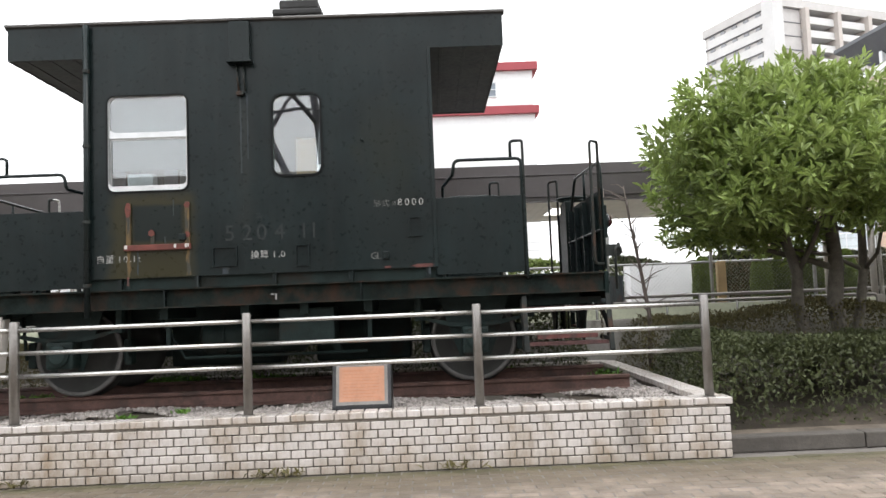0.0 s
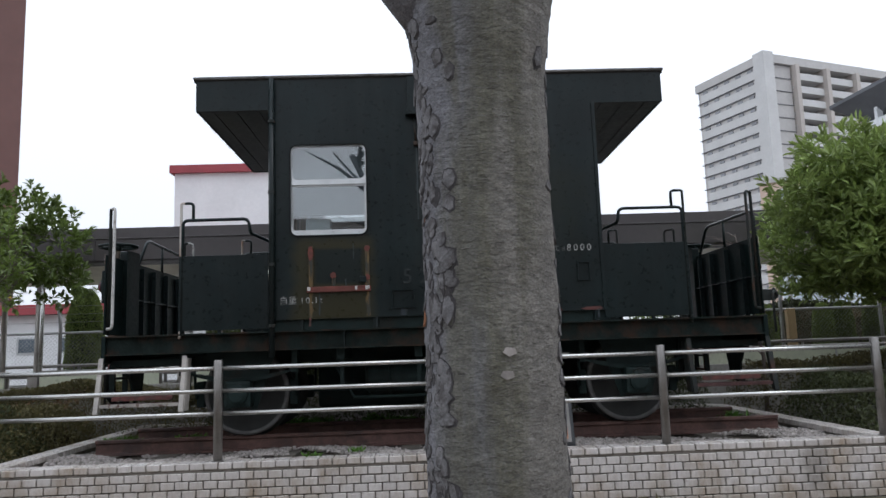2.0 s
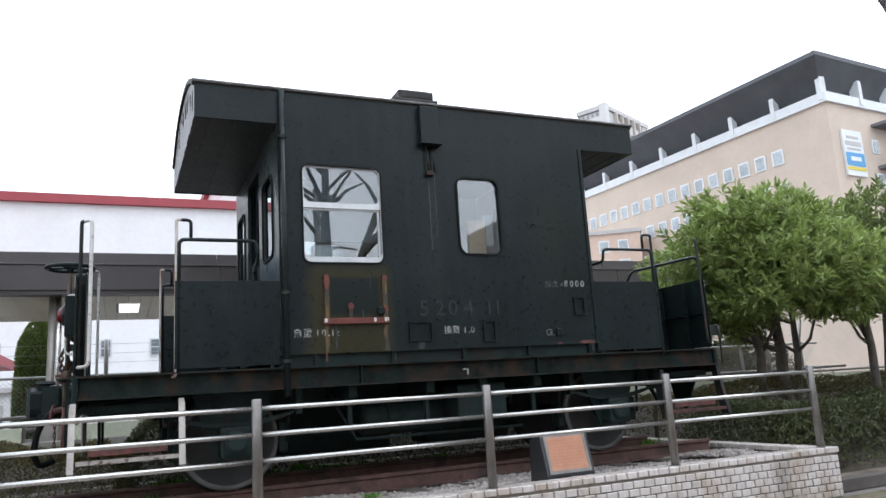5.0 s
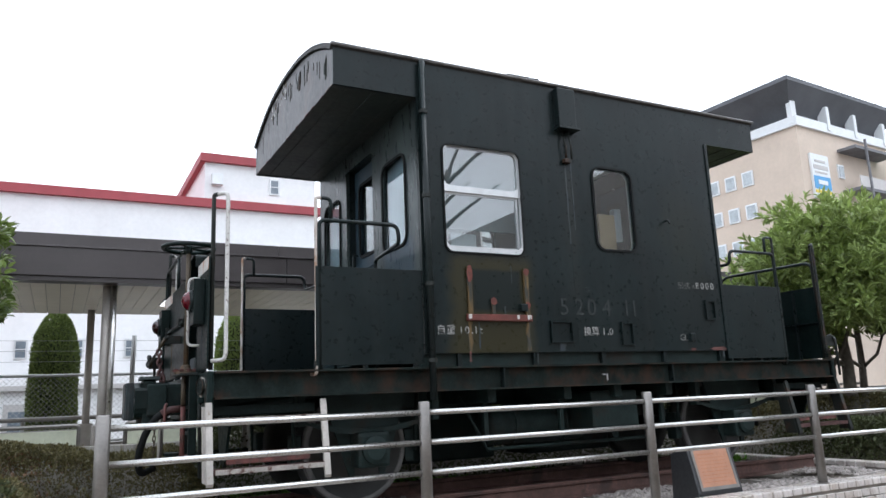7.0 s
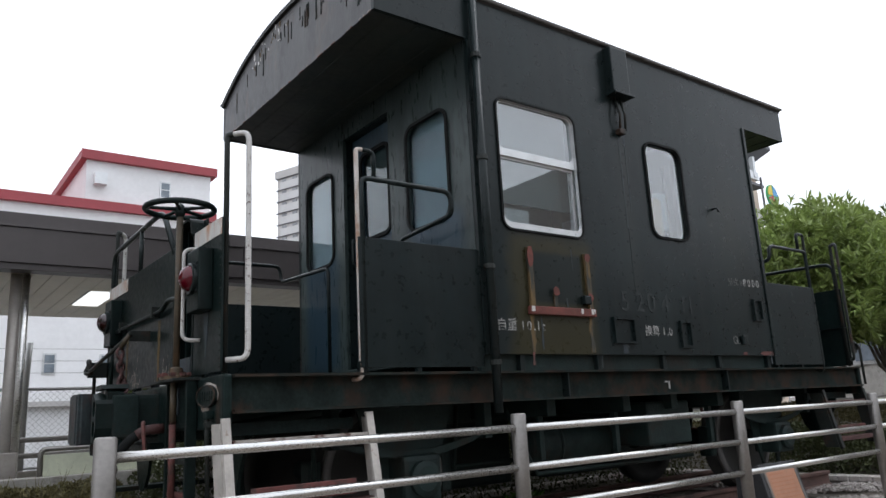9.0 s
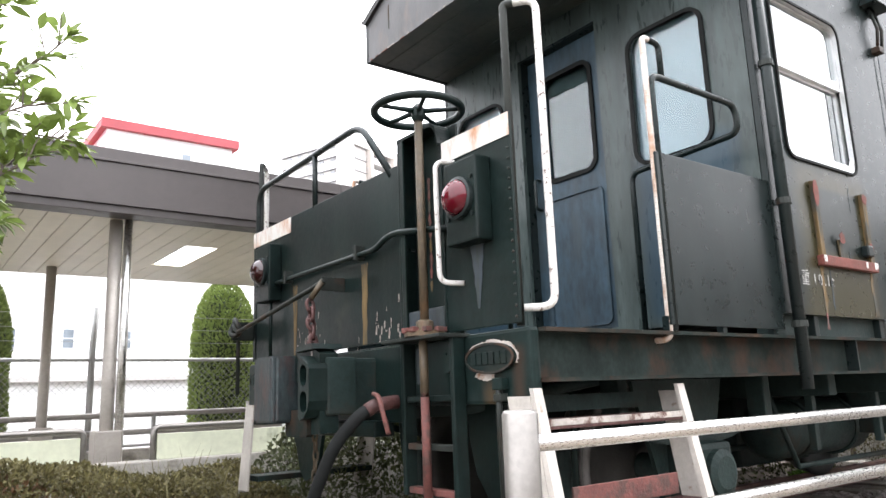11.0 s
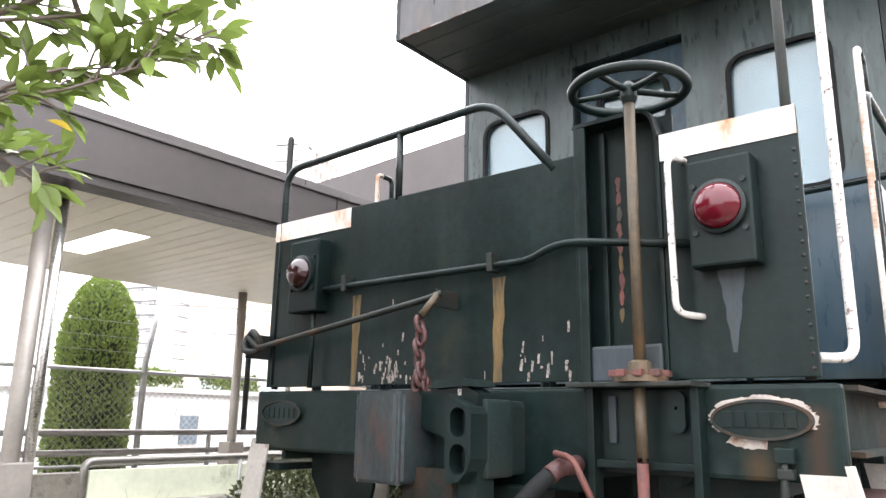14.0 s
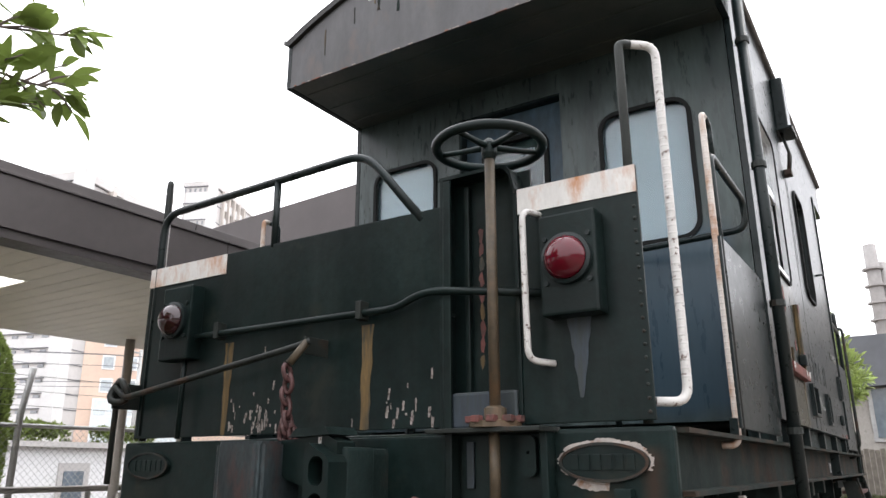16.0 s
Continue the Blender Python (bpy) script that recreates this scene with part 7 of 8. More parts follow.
bt2 = broad_tree("broadleaf_tree", -7.4, 8.9, 0.45, [(-7.2, 8.8, 3.2, 0.07), (-7.7, 9.1, 3.0, 0.06)],
                 [(-7.2, 8.75, 3.0, 0.7, 0.6, 0.8), (-7.6, 9.0, 2.4, 0.7, 0.8, 0.6), (-6.5, 9.35, 2.85, 0.50, 0.5, 0.55), (-6.40, 9.4, 2.42, 0.40, 0.45, 0.36), (-7.0, 9.4, 3.3, 0.6, 0.6, 0.4)],
                 620, 0.105, 0.043, LEAF_BIG, "broadleaf evergreen tree with drooping leafy branches", 14, 10, None, 8)
# long leafy boughs reaching towards the wagon
rng = np.random.default_rng(77)
rr = random.Random(77)
BOUGHS = [
    [(-7.1, 8.7, 2.2), (-6.45, 8.15, 2.28), (-6.33, 8.05, 2.32), (-6.16, 7.93, 2.37), (-6.06, 7.83, 2.36), (-5.94, 7.72, 2.32)],
    [(-6.33, 8.05, 2.32), (-6.20, 7.93, 2.42), (-6.08, 7.80, 2.45), (-5.95, 7.71, 2.46)],
    [(-6.16, 7.93, 2.37), (-6.20, 7.94, 2.46), (-6.23, 7.95, 2.56), (-6.24, 7.93, 2.75), (-6.2, 7.9, 2.95)],
    [(-6.23, 7.95, 2.52), (-6.13, 7.88, 2.58), (-6.03, 7.81, 2.66), (-5.97, 7.75, 2.72)],
    [(-6.9, 8.6, 2.0), (-6.45, 8.15, 2.08), (-6.31, 8.04, 2.13), (-6.17, 7.91, 2.18), (-6.04, 7.78, 2.26)],
    [(-6.45, 8.15, 2.08), (-6.34, 8.08, 2.04), (-6.24, 8.02, 2.02), (-6.18, 7.97, 1.97)],
    [(-6.33, 8.05, 2.32), (-6.36, 8.04, 2.48), (-6.42, 8.02, 2.64), (-6.40, 8.0, 2.85)],
    [(-6.31, 8.04, 2.13), (-6.22, 7.98, 2.22), (-6.10, 7.88, 2.25)],
    [(-6.40, 8.0, 2.70), (-6.30, 7.9, 2.78), (-6.15, 7.85, 2.86)],
]
lb, lw = [], []
for path in BOUGHS:
    pts = [Vector(p) + Vector((-0.055, 0.075, 0)) * min(1, max(0, (p[0] + 6.6) / 0.3)) for p in path]
    nseg = len(pts)
    part("bough", tube(pts, [0.0075 * (1 - 0.7 * i / (nseg - 1)) for i in range(nseg)], 7), TWIG, bt2)
    for a, b in zip(pts, pts[1:]):
        if a.x < -6.6:
            continue
        d = (b - a).normalized()
        steps = max(1, int((b - a).length / 0.020))
        for s_ in range(steps):
            p = a.lerp(b, (s_ + rr.random()) / steps)
            out = Vector((rr.uniform(-1, 1), rr.uniform(-1, 1), rr.uniform(-0.5, 0.9)))
            out = (out - d * out.dot(d) * 0.6 + d * 0.7).normalized()
            if rr.random() < 0.72:
                ln = rr.uniform(0.05, 0.13)
                e = p + out * ln
                part("twig", tube([p, p.lerp(e, 0.5) + Vector((0, 0, 0.006)), e], [0.0035, 0.0028, 0.0016], 5), TWIG, bt2)
                for q in range(rr.randint(3, 5)):
                    w = out + Vector((rr.uniform(-0.9, 0.9), rr.uniform(-0.9, 0.9), rr.uniform(-0.7, 0.5)))
                    lb.append(p.lerp(e, 0.35 + 0.65 * q / 4))
                    lw.append(w)
            else:
                lb.append(p)
                lw.append(out + Vector((0, 0, -0.2)))
    for q in range(5):
        lb.append(pts[-1])
        lw.append((pts[-1] - pts[-2]).normalized() + Vector((rr.uniform(-0.7, 0.7), rr.uniform(-0.7, 0.7), rr.uniform(-0.6, 0.5))))
org = np.array(bt2.location)
cr = new("bough_leaves", oval_leaves("bough_leaves", np.array([tuple(p) for p in lb]) - org, np.array([tuple(p) for p in lw]), 0.22, 0.092, 0.033, LEAF_BIG, 78))
cr.parent = bt2
tagged(cr, "glossy oval leaves along thin boughs")
ye = new("yellowed_leaf", oval_leaves("yellowed_leaf", np.array([(-6.26, 8.0, 2.10)]) - org, np.array([(0.6, -0.5, -0.2)]), 0.2, 0.08, 0.04, LEAF_YELLOW, 5))
ye.parent = bt2


def leaf_bed(name, x0, x1, y0, y1, z0, top, n, leaf, width, mat, label, category, seed, keep=None):
    """A clipped shrub mass: leaves thick at an uneven surface, over a dark core that stands for inner shade."""
    rng = np.random.default_rng(seed)
    x, y = rng.uniform(x0, x1, n), rng.uniform(y0, y1, n)
    h = top + 0.07 * np.sin(x * 2.3 + y) + 0.05 * np.sin(y * 3.1 - x * 1.7) + 0.04 * np.sin(x * 7.1) * np.sin(y * 6.3)
    edge = np.minimum.reduce([x - x0, x1 - x, y - y0, y1 - y])
    h = z0 + (h - z0) * np.clip(edge / 0.30, 0, 1) ** 0.4
    z = h - rng.exponential(0.045, n)
    side = rng.random(n) < 0.35
    z = np.where(side & (edge < 0.25), z0 + (h - z0) * rng.random(n), z)
    ok = z > z0
    if keep is not None:
        ok &= keep(x, y)
    p = np.stack([x, y, z], 1)[ok]
    w = rng.normal(size=p.shape) * 0.8 + np.array([0, 0, 0.7])
    c = np.array(((x0 + x1) / 2, (y0 + y1) / 2, z0))
    ob = new(name, leaf_mesh(name, p - c, w, leaf, width, mat, seed=seed))
    ob.location = c
    return tagged(ob, label, category, kind="stuff")


def mound(name, x0, x1, y0, y1, z0, z1, mat, label):
    bm = bmesh.new()
    nx, ny = 28, 20
    vs = [[bm.verts.new((x0 + (x1 - x0) * i / nx, y0 + (y1 - y0) * j / ny, z0 + (z1 - z0) * min(1, 5 * min(i / nx, 1 - i / nx, j / ny, 1 - j / ny)) ** 0.5 + 0.02 * math.sin(i * 2.3 + j * 1.7))) for j in range(ny + 1)] for i in range(nx + 1)]
    for i in range(nx):
        for j in range(ny):
            bm.faces.new((vs[i][j], vs[i + 1][j], vs[i + 1][j + 1], vs[i][j + 1]))
    return tagged(solid(name, bm, mat, label, "soil", kind="structure", smooth=True))


# planted strip on the far side of the paving: kerb stones, soil, shrubs
mound("bed_soil", 2.44, 30, 6.52, 10.2, 0.0, 0.42, SOIL, "dark soil of the planted bed")
mound("bed_soil", -30, -5.52, 6.52, 10.2, 0.0, 0.42, SOIL, "dark soil of the planted bed")
leaf_bed("clipped_shrubs", 2.46, 9.0, 6.62, 8.6, 0.15, 0.86, 56000, 0.052, 0.027, HEDGE, "dark clipped shrub bed beside the kerb", "shrubs", 21)
leaf_bed("clipped_shrubs", 2.46, 9.0, 8.4, 10.2, 0.15, 1.10, 26000, 0.045, 0.022, HEDGE_DRY, "dark clipped shrub bed under the trees", "shrubs", 22)
leaf_bed("clipped_shrubs", -7.0, -5.56, 6.62, 8.95, 0.15, 0.84, 26000, 0.045, 0.023, HEDGE_DRY, "brownish low shrub bed beside the kerb", "shrubs", 23)
leaf_bed("clipped_shrubs", -6.5, -5.58, 6.60, 7.7, 0.15, 0.86, 9000, 0.045, 0.025, HEDGE, "dark green shrub among the brownish bed", "shrubs", 25)
leaf_bed("clipped_shrubs", -11.0, -6.7, 6.62, 8.95, 0.15, 0.76, 48000, 0.045, 0.023, HEDGE_DRY, "brownish low shrub bed beside the fence", "shrubs", 26)
# Solid cores below the leaves, with the shade put into their colour.
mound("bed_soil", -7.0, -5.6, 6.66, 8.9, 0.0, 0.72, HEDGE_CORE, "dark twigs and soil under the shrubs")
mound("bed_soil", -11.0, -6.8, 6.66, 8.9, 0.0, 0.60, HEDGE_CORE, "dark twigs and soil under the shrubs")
leaf_bed("dry_shrubs", -10.0, -4.6, 8.2, 10.2, 0.15, 0.90, 7000, 0.040, 0.020, HEDGE_RUST, "rust-brown leaves among the low shrubs", "shrubs", 27, lambda x, y: np.sin(x * 2.9) + np.sin(y * 3.3 + x) > 0.2)
rng = np.random.default_rng(64)
n = 520
stalks = np.stack([rng.uniform(-10, -4.7, n), 10.18 - rng.exponential(0.35, n), rng.uniform(0.72, 0.86, n)], 1)
grass = new("grass_stalks", leaf_mesh("grass_stalks", stalks - np.array((-7.3, 9.8, 0.4)), rng.normal(size=(n, 3)) * 0.22 + np.array([0, 0, 1.0]), 0.26, 0.008, STALK, seed=64))
grass.location = (-7.3, 9.8, 0.4)
tagged(grass, "thin dry grass stalks among the shrubs by the low wall", "grass", kind="stuff")
leaf_bed("clipped_shrubs", -4.4, 1.9, 9.02, 10.2, 0.4, 1.22, 40000, 0.045, 0.024, HEDGE, "dark low shrubs behind the wagon", "shrubs", 24)
leaf_bed("dry_shrubs", -11.0, -4.2, 8.9, 10.22, 0.15, 0.99, 62000, 0.036, 0.018, HEDGE_DRY, "brownish clipped shrubs beside the kerb end", "shrubs", 25)

for i, (x0, x1) in enumerate(((2.44, 3.6), (3.61, 5.2), (5.21, 6.8), (6.81, 9.0))):
    bm = box(x0, x1, 6.24, 6.40, 0.0, 0.13, 0.012)
    solid("kerb_stone", bm, KERB, "dark weathered kerb stone along the bed", "kerb stone", "kerb stones along the bed")
tagged(part("bed_edging", box(2.44, 9.0, 6.40, 6.64, 0.0, 0.12, 0.01), DIRT), "trodden bare dirt edging", "edging", kind="structure")
for i in range(5):
    solid("kerb_stone", box(-5.53 - 1.5 * (i + 1), -5.54 - 1.5 * i, 6.24, 6.40, 0.0, 0.13, 0.012), KERB, "dark weathered kerb stone along the bed", "kerb stone", "kerb stones along the bed")


# column-shaped clipped conifers and far hedge
def conifer(x, y, z0, height, rad, seed):
    rng = np.random.default_rng(seed)
    t = thing("clipped_conifer", (x, y, z0), "dark green conifer clipped to a round-topped column", "tree", "clipped conifers behind the fence")
    part("trunk", tube([(x, y, z0), (x, y, z0 + height * 0.6)], [0.07, 0.04], 8), BARK_DARK, t)
    n = 15000
    k, h = rng.uniform(0, 2 * math.pi, n), rng.random(n)
    prof = rad * np.where(h < 0.70, 0.88 + 0.13 * np.sin(h * 2.9 + 0.4), 0.98 * np.sqrt(np.clip(1 - ((h - 0.70) / 0.305) ** 2, 0, 1)))
    r = prof * (1 - 0.10 * rng.random(n)) * (1 + 0.03 * np.sin(k * 5 + h * 20))
    p = np.stack([r * np.cos(k), r * np.sin(k), 0.08 + h * (height - 0.08)], 1)
    w = np.stack([np.cos(k) * 0.6, np.sin(k) * 0.6, np.full(n, 0.9)], 1) + rng.normal(size=(n, 3)) * 0.3
    c = new("crown", leaf_mesh("crown", p, w, 0.055, 0.030, CONIFER, seed=seed))
    c.parent = t
    # Solid filler; its dark colour stands for shade between the leaves.
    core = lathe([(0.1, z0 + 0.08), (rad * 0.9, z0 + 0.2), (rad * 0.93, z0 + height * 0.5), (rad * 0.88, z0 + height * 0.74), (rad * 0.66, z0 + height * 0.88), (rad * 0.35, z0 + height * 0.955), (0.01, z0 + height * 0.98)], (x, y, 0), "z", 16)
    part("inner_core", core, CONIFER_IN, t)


for i, (x, y, h) in enumerate(((-8.45, 14.8, 2.78), (-5.67, 14.8, 2.90), (-2.84, 14.75, 2.98), (5.72, 15.4, 2.05), (6.95, 15.4, 2.05), (7.38, 15.4, 2.08), (8.05, 15.4, 2.12), (8.75, 15.4, 2.1))):
    conifer(x, y, 0.0, h, 0.42 if i == 2 else 0.34 if i < 2 else 0.21, 40 + i)
# Core mound coloured dark in place of the hedge's inner shade.
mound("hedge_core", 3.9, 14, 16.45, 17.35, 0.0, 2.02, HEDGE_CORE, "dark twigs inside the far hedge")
leaf_bed("far_hedge", 3.9, 14, 16.4, 17.4, 0.3, 2.10, 22000, 0.085, 0.045, HEDGE, "dark green hedge behind the walkway", "hedge", 61)

leaf_bed("far_bushes", 2.4, 7.2, 24.5, 26, 0.1, 2.45, 9000, 0.16, 0.08, CONIFER, "round green bushes behind the white shed", "hedge", 62, lambda x, y: np.sin(x * 2.2) > -0.3)

# leafless sapling
sap = thing("bare_sapling", (2.72, 9.3, 0.45), "thin leafless sapling in the bed", "tree")
rr = random.Random(8)
spts = [Vector((2.72, 9.3, 0.4)), Vector((2.74, 9.3, 1.1)), Vector((2.66, 9.32, 1.7)), Vector((2.56, 9.3, 2.25)), Vector((2.50, 9.3, 2.75))]
part("trunk", tube(spts, [0.032, 0.028, 0.022, 0.015, 0.006], 8), TWIG, sap)
for i in range(26):
    a = spts[1].lerp(spts[-1], rr.random())
    d = Vector((rr.uniform(-1, 1), rr.uniform(-1, 1), rr.uniform(0.1, 0.9))).normalized() * rr.uniform(0.2, 0.55)
    part("twig", tube([a, a + d * 0.5 + Vector((0, 0, 0.03)), a + d], [0.009, 0.006, 0.002], 5), TWIG, sap)

# street tree in front of the wagon: trunk with forks, branches overhead
tree = thing("street_tree", (-1.51, 2.03, 0), "street tree trunk with grey mottled flaking bark", "tree")
rr = random.Random(2)
TX, TY = -1.51, 2.03
levels = [(-0.02, 0.30), (0.12, 0.255), (0.4, 0.232), (0.8, 0.218), (1.3, 0.208), (1.7, 0.202), (2.0, 0.203), (2.2, 0.208), (2.4, 0.232), (2.55, 0.26), (2.75, 0.20)]
bm = bmesh.new()
rings, NZ, NA = [], 150, 88


def trunk_radius(k, z):
    """Girth at a height, with ribs, swellings and the small ledges of the bark."""
    for (z0, r0), (z1, r1) in zip(levels, levels[1:]):
        if z <= z1:
            break
    r = r0 + (r1 - r0) * max(0, min(1, (z - z0) / (z1 - z0)))
    p = Vector((math.cos(k) * 0.21, math.sin(k) * 0.21, z))
    r *= 1 + 0.03 * math.sin(3 * k + z * 1.5)
    rough = 0.35 + 0.65 * max(0, math.cos(k - math.radians(205))) ** 2
    return r + 0.010 * noise.noise(p * 5) + rough * (0.006 * noise.noise(Vector((p.x * 26, p.y * 26, z * 34))) + 0.005 * max(0, noise.noise(Vector((p.x * 48, p.y * 48, z * 40)))))


for i in range(NZ + 1):
    z = -0.02 + 2.77 * i / NZ
    rings.append([bm.verts.new((TX + trunk_radius(k, z) * math.cos(k), TY + trunk_radius(k, z) * math.sin(k), z)) for k in (2 * math.pi * j / NA for j in range(NA))])
for a, b in zip(rings, rings[1:]):
    for j in range(NA):
        bm.faces.new((a[j], a[(j + 1) % NA], b[(j + 1) % NA], b[j]))
bm.faces.new(rings[-1])
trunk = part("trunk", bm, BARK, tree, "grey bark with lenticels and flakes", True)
FORKS = [((TX - 0.06, TY - 0.02, 2.36), (TX - 0.42, TY - 0.10, 2.80), (TX - 1.3, TY - 0.5, 4.7)), ((TX + 0.04, TY, 2.40), (TX + 0.34, TY + 0.12, 2.86), (TX + 1.1, TY + 0.2, 4.8)), ((TX, TY + 0.05, 2.5), (TX - 0.05, TY + 0.4, 3.5), (TX - 0.2, TY + 1.0, 5.2)), ((TX, TY - 0.06, 2.5), (TX + 0.1, TY - 0.6, 3.4), (TX + 0.3, TY - 1.6, 5.0))]
for a, b, c in FORKS:
    path = rounded([a, b, c], 0.5)
    n = len(path)
    lm = part("limb", tube(path, [0.125 - 0.075 * i / (n - 1) for i in range(n)], 14), BARK, trunk, smooth=True)
    for i in range(7):
        s = Vector(b).lerp(Vector(c), 0.15 + 0.8 * rr.random())
        d = Vector((rr.uniform(-1, 1), rr.uniform(-1, 1), rr.uniform(0.2, 1.0))).normalized() * rr.uniform(0.7, 1.7)
        part("branch", tube([s, s + d * 0.5 + Vector((0, 0, 0.08)), s + d], [0.04, 0.028, 0.012], 7), BARK, lm)
# curling bark plates and knots on one flank
for i in range(300):
    if i >= 210:
        z, k, big = rr.uniform(0.15, 2.45), rr.gauss(math.radians(352), 0.20), 1.15
    elif i < 150:
        z, k, big = rr.uniform(0.25, 2.40), rr.gauss(math.radians(204), 0.24), 1.0
    else:
        z0, k0 = ((1.62, 228), (1.22, 222), (1.42, 214), (1.98, 212), (0.92, 216))[i % 5]
        z, k, big = rr.gauss(z0, 0.07), rr.gauss(math.radians(k0), 0.07), 1.25
    r0 = 0.206 + 0.03 * max(0, 0.7 - z) + (0.012 if z > 2.15 else 0)
    w, h = big * rr.uniform(0.008, 0.026), big * rr.uniform(0.012, 0.036)
    pts = []
    for q in range(9):
        ang = 2 * math.pi * q / 9
        pts.append((k + (w / r0) * math.cos(ang) * rr.uniform(0.65, 1.1), z + h * math.sin(ang) * rr.uniform(0.65, 1.1)))
    lift = rr.uniform(-0.10, 0.22)

    def wrap(a, b, c, z=z, lift=lift):
        rad = trunk_radius(a, b) - 0.003 + c + max(0.0, (z - b)) * lift
        return Vector((TX + rad * math.cos(a), TY + rad * math.sin(a), b))
    part("bark_flake", plate(pts, [], wrap, rr.uniform(0.004, 0.007)), BARK_ORANGE if i in (20, 77) else BARK_FLAKE, trunk)
    rim = [(k + (a - k) * 1.26 + 0.006, z + (b - z) * 1.22 - 0.002) for a, b in pts]
    part("bark_crack", plate(rim, [], lambda a, b, c: Vector((TX + (trunk_radius(a, b) - 0.004 + c) * math.cos(a), TY + (trunk_radius(a, b) - 0.004 + c) * math.sin(a), b)), 0.0052), BARK_CRACK, trunk)
for z, k in ((1.28, -1.45), (1.345, -1.40), (0.86, -1.75)):
    wrap = lambda a, b, c: Vector((TX + (trunk_radius(a, b) + c - 0.004) * math.cos(a), TY + (trunk_radius(a, b) + c - 0.004) * math.sin(a), b))
    part("pale_scar", plate([(k - 0.11, z), (k - 0.02, z - 0.012), (k + 0.09, z - 0.004), (k + 0.07, z + 0.012), (k - 0.06, z + 0.014)], [], wrap, 0.010), STONE, trunk)

# weeds on the ballast and by the wall
def weed(x, y, z, n, size, seed):
    rng = np.random.default_rng(seed)
    k = rng.uniform(0, 2 * math.pi, n)
    p = np.stack([rng.normal(0, size * 0.35, n), rng.normal(0, size * 0.25, n), rng.random(n) * size * 0.2], 1)
    w = np.stack([np.cos(k) * 0.8, np.sin(k) * 0.8, rng.uniform(0.4, 1.4, n)], 1)
    ob = new("weed_tuft", leaf_mesh("weed_tuft", p, w, size * 0.5, size * 0.16, GRASS, seed=seed))
    ob.location = (x, y, z)
    tagged(ob, "bright green weed tuft in the gravel", "weed", "weeds in the track bed", kind="stuff")


for i, (x, y, s, n) in enumerate(((-2.75, 6.62, 0.13, 60), (-2.35, 6.95, 0.12, 40), (-4.2, 7.9, 0.25, 160), (-3.0, 8.9, 0.30, 220), (-1.9, 8.8, 0.28, 200), (-0.9, 9.0, 0.26, 180), (-5.0, 8.0, 0.22, 200), (-4.85, 7.75, 0.18, 120), (0.9, 8.9, 0.25, 140), (1.9, 8.6, 0.2, 120), (-3.8, 9.65, 0.22, 160), (-3.45, 9.7, 0.24, 180), (-3.1, 9.68, 0.2, 120), (-2.35, 9.72, 0.24, 170), (-2.05, 9.7, 0.2, 120))):
    weed(x, y, 0.41, n, s, 70 + i)

for i, (x, y) in enumerate(((-1.35, 6.03), (-1.25, 6.06), (0.15, 6.05), (-3.4, 6.04))):
    rng = np.random.default_rng(90 + i)
    n = 26
    k = rng.uniform(0, 2 * math.pi, n)
    p = np.stack([rng.normal(0, 0.09, n), rng.normal(0, 0.03, n), rng.random(n) * 0.03], 1)
    w = np.stack([np.cos(k) * 0.8, np.sin(k) * 0.4, rng.uniform(0.2, 1.0, n)], 1)
    ob = new("dry_weed", leaf_mesh("dry_weed", p, w, 0.085, 0.018, HEDGE_DRY, seed=90 + i))
    ob.location = (x, y, 0)
    tagged(ob, "dry brown weed at the foot of the kerb", "weed", "weeds along the kerb", kind="stuff")

# ballast stones
def stones(name, n, area, z, size, mat, label, seed, keep=None):
    rng = np.random.default_rng(seed)
    phi = (1 + 5 ** 0.5) / 2
    base = np.array([(-1, phi, 0), (1, phi, 0), (-1, -phi, 0), (1, -phi, 0), (0, -1, phi), (0, 1, phi), (0, -1, -phi), (0, 1, -phi), (phi, 0, -1), (phi, 0, 1), (-phi, 0, -1), (-phi, 0, 1)]) / 1.9
    tri = np.array([(0, 11, 5), (0, 5, 1), (0, 1, 7), (0, 7, 10), (0, 10, 11), (1, 5, 9), (5, 11, 4), (11, 10, 2), (10, 7, 6), (7, 1, 8), (3, 9, 4), (3, 4, 2), (3, 2, 6), (3, 6, 8), (3, 8, 9), (4, 9, 5), (2, 4, 11), (6, 2, 10), (8, 6, 7), (9, 8, 1)])
    c = np.stack([rng.uniform(area[0], area[1], n), rng.uniform(area[2], area[3], n), np.zeros(n)], 1)
    if keep is not None:
        c = c[keep(c[:, 0], c[:, 1])]
        n = len(c)
    c[:, 2] = z + 0.025 * np.sin(c[:, 0] * 2.7) * np.sin(c[:, 1] * 5) + rng.uniform(-0.006, 0.012, n)
    v = base[None] * rng.uniform(0.65, 1.3, (n, 12, 1)) * (size * rng.uniform(0.6, 1.35, (n, 1, 1))) * rng.uniform(0.7, 1.25, (n, 1, 3))
    v = v + c[:, None, :]
    f = (tri[None] + (np.arange(n) * 12)[:, None, None]).reshape(-1, 3)
    me = bpy.data.meshes.new(name)
    me.from_pydata(v.reshape(-1, 3).tolist(), [], f.tolist())
    me.materials.append(mat)
    return tagged(new(name, me), label, "gravel", kind="stuff")


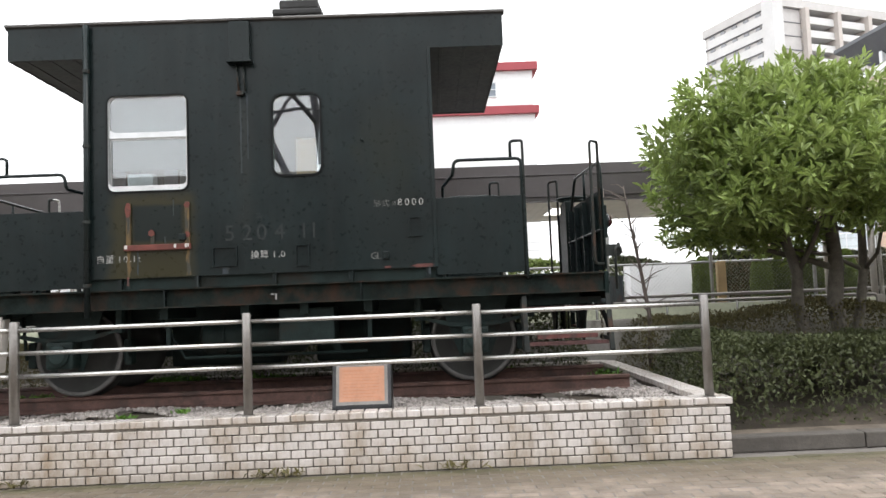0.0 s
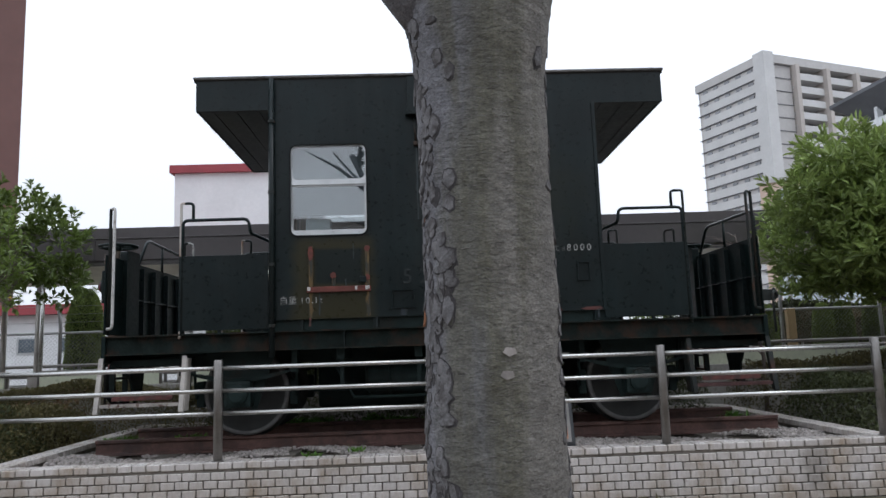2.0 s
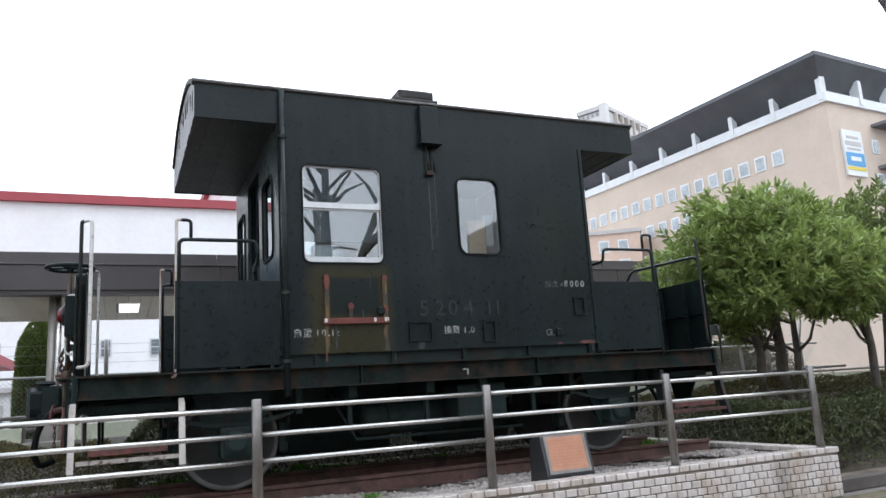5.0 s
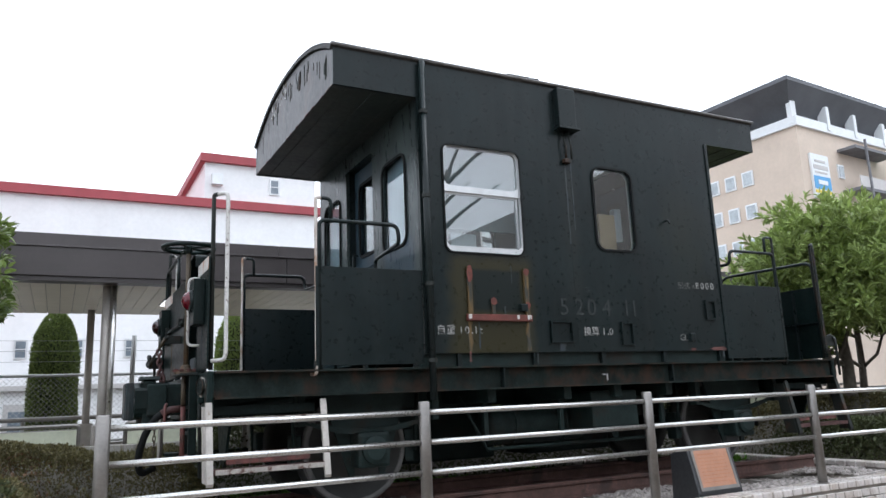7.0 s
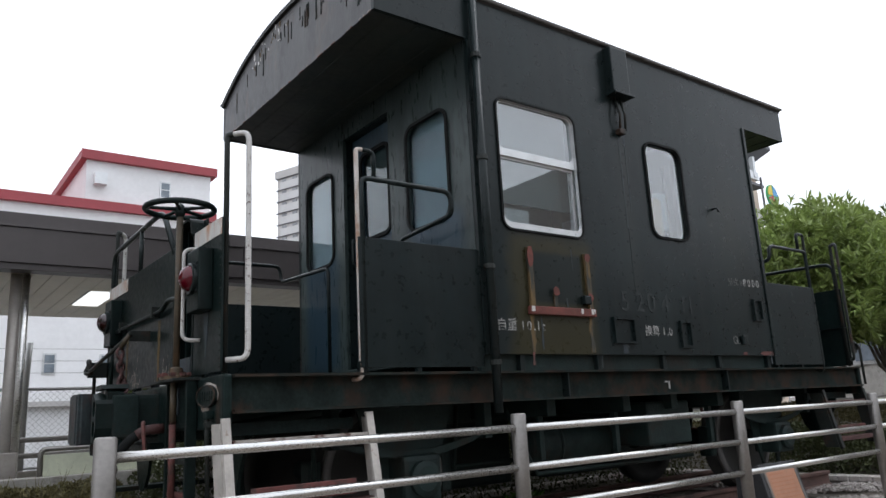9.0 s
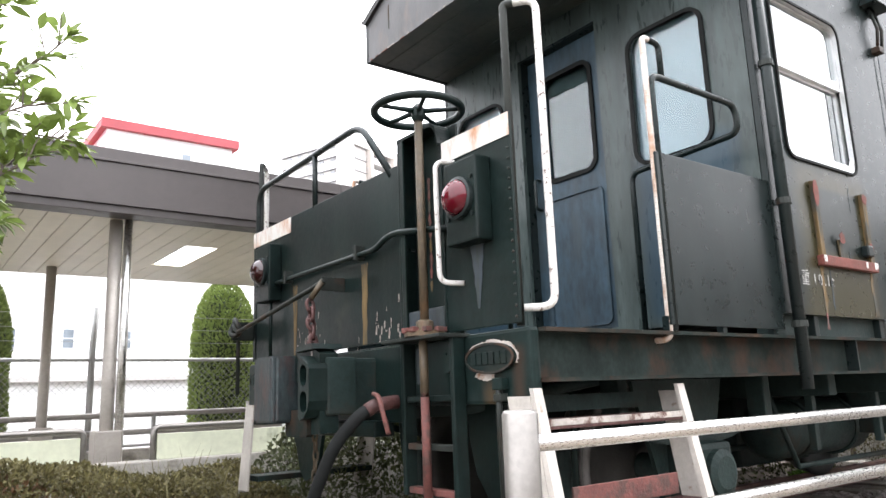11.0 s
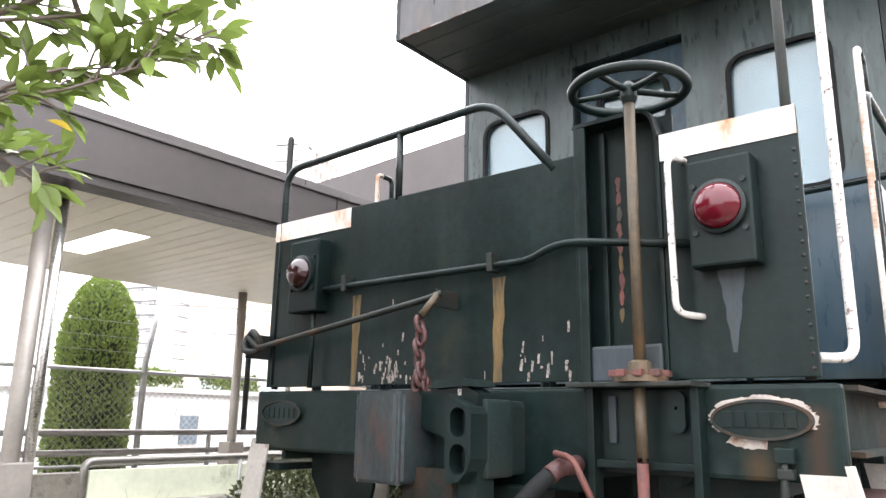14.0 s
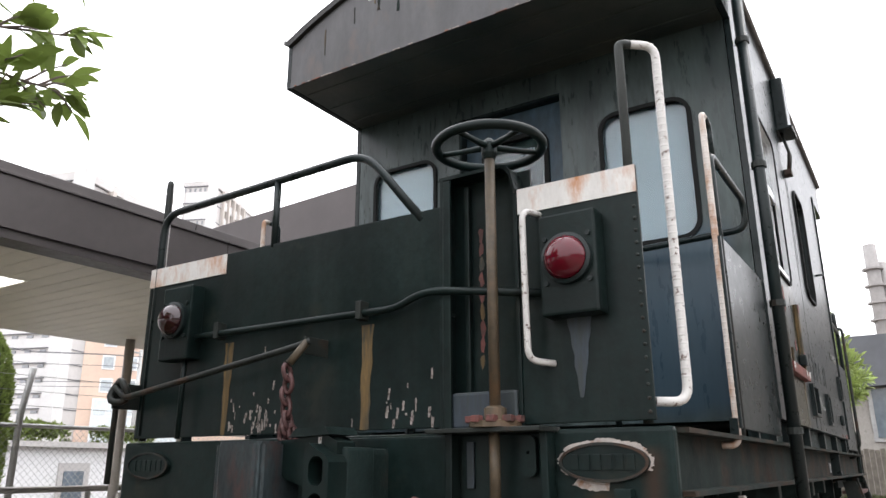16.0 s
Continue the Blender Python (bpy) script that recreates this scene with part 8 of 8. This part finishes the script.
stones("ballast", 15000, (GX0 + WALL_T, GX1 - WALL_T, GY0 + WALL_T, 7.38), 0.405, 0.018, STONE, "loose grey ballast stones along the rail", 31,
       lambda x, y: (np.sin(x * 3.1 + 1.0) + np.sin(x * 1.3 + y * 4.0) + 0.6 * np.sin(x * 7.7 + y * 9.0) + (y - 6.6) * 0.6) > -0.95)
stones("ballast", 2600, (GX0 + WALL_T, GX1 - WALL_T, 7.5, 8.5), 0.40, 0.024, STONE, "loose grey ballast stones between the rails", 32, lambda x, y: (x < -4.6) | (x > 1.4) | (np.sin(x * 4) > 0.4))

# ---- tiles of the kerb ----
PW, PH, TW, TH, TT = 0.1185, 0.0692, 0.108, 0.060, 0.012


def tile_mesh(name, w, d, h, b=0.004):
    bm = box(-w / 2, w / 2, -d / 2, d / 2, -h / 2, h / 2)
    bmesh.ops.bevel(bm, geom=bm.edges[:], offset=b, segments=1, affect="EDGES")
    bmesh.ops.recalc_face_normals(bm, faces=bm.faces)
    me = bpy.data.meshes.new(name)
    bm.to_mesh(me)
    bm.free()
    me.materials.append(TILE)
    return me


front_tile, half_tile = tile_mesh("tile", TW, 0.024, TH), tile_mesh("tile", TW / 2 - 0.005, 0.024, TH)
cap_tile = tile_mesh("tile", TW, WALL_T - 0.003, 0.055, 0.006)
side_cap = tile_mesh("tile", WALL_T - 0.003, TW, 0.055, 0.006)
kx, ky = (GX0 + GX1) / 2, GY0
rest = bmesh.new()
rt = random.Random(6)
made = 0
for row in range(7):
    cap = row == 6
    z = 0.034 + PH * row
    shift = 0.0 if row % 2 else PW / 2
    n = int((GX1 - GX0) / PW) + 1
    for i in range(n):
        x1 = GX1 - i * PW - (shift if i else 0)
        w = TW if i or not shift else TW / 2 - 0.005
        x = GX1 - (w / 2) if i == 0 else GX1 - i * PW - TW / 2 + (PW / 2 if shift else 0)
        if x - w / 2 < GX0:
            continue
        jz, jr = rt.uniform(-0.0015, 0.0015), rt.uniform(-0.008, 0.008)
        if cap:
            z = KERB_TOP - 0.0275
            m = cap_tile
            pos, rot = (x - kx, WALL_T / 2, z + jz), jr * 0.3
            w = TW
        else:
            m = front_tile if w == TW else half_tile
            pos, rot = (x - kx, 0.012 + rt.uniform(-0.0012, 0.0012), z + jz), jr
        if -2.3 < x and made < 300:
            ob = new("tile", m)
            ob.parent, ob.location, ob.rotation_euler = kerb, pos, (0, rot, 0)
            made += 1
        else:
            own = bmesh.new()
            own.from_mesh(m)
            moved(own, Matrix.Translation((pos[0] + kx, pos[1] + ky, pos[2])) @ Matrix.Rotation(rot, 4, "Y"))
            merged(rest, own)
for x in (GX0 + WALL_T / 2, GX1 - WALL_T / 2):
    for i in range(32):
        y = GY0 + WALL_T + 0.06 + i * PW
        if y < GY1 - 0.05:
            own = bmesh.new()
            own.from_mesh(side_cap)
            merged(rest, moved(own, Matrix.Translation((x, y, KERB_TOP - 0.0275 + rt.uniform(-0.001, 0.001)))))
        for row in range(6):
            for s, xf in ((-1, GX0 + 0.012), (1, GX1 - 0.012)):
                if (x < CX) == (s < 0) and y < GY1 - 0.05:
                    own = bmesh.new()
                    own.from_mesh(front_tile)
                    merged(rest, moved(own, Matrix.Translation((xf, y + (PW / 2 if row % 2 else 0) - 0.1, 0.034 + PH * row)) @ Matrix.Rotation(radians(90), 4, "Z")))
for i in range(int((GX1 - GX0) / PW)):
    own = bmesh.new()
    own.from_mesh(cap_tile)
    merged(rest, moved(own, Matrix.Translation((GX0 + 0.06 + i * PW, GY1 - WALL_T / 2, KERB_TOP - 0.0275))))
part("tiles_joined", rest, TILE, kerb, "white glazed tiles", kind="stuff")

# ---- paving bricks ----
paving = thing("paving", (0, 5, 0), "grey-brown interlocking paving bricks", "paving", kind="structure")
bw, bh = 0.20, 0.10
pv = box(-bw / 2 + 0.004, bw / 2 - 0.004, -bh / 2 + 0.004, bh / 2 - 0.004, -0.05, 0.0)
bmesh.ops.bevel(pv, geom=[e for e in pv.edges if all(v.co.z > -0.01 for v in e.verts)], offset=0.006, segments=1, affect="EDGES")
bmesh.ops.recalc_face_normals(pv, faces=pv.faces)
paver_mesh = bpy.data.meshes.new("paving_brick")
pv.to_mesh(paver_mesh)
pv.free()
paver_mesh.materials.append(PAVER)
made = 0
spots = []
for j in range(0, 100):
    y = GY0 - 0.06 - j * bh
    for i in range(-52, 46):
        x = i * bw + (bw / 2 if j % 2 else 0)
        dz = rt.uniform(-0.003, 0.003)
        if y > 5.0 and 1.2 < x < 6.2 and made < 300:
            ob = new("paving_brick", paver_mesh)
            ob.parent, ob.location = paving, (x, y - 5, dz)
            made += 1
        elif math.hypot(x - TX, y - TY) > 0.42:
            spots.append((x, y - 5, dz))
co = np.array([tuple(v.co) for v in paver_mesh.vertices])
fc = [tuple(p.vertices) for p in paver_mesh.polygons if p.normal.z > -0.5]
allv = (np.array(spots)[:, None, :] + co[None]).reshape(-1, 3)
me = bpy.data.meshes.new("paving_bricks_joined")
me.from_pydata(allv.tolist(), [], [tuple(q + k * len(co) for q in f) for k in range(len(spots)) for f in fc])
me.materials.append(PAVER)
pj = new("paving_bricks_joined", me)
pj.parent = paving
tagged(pj, kind="stuff")
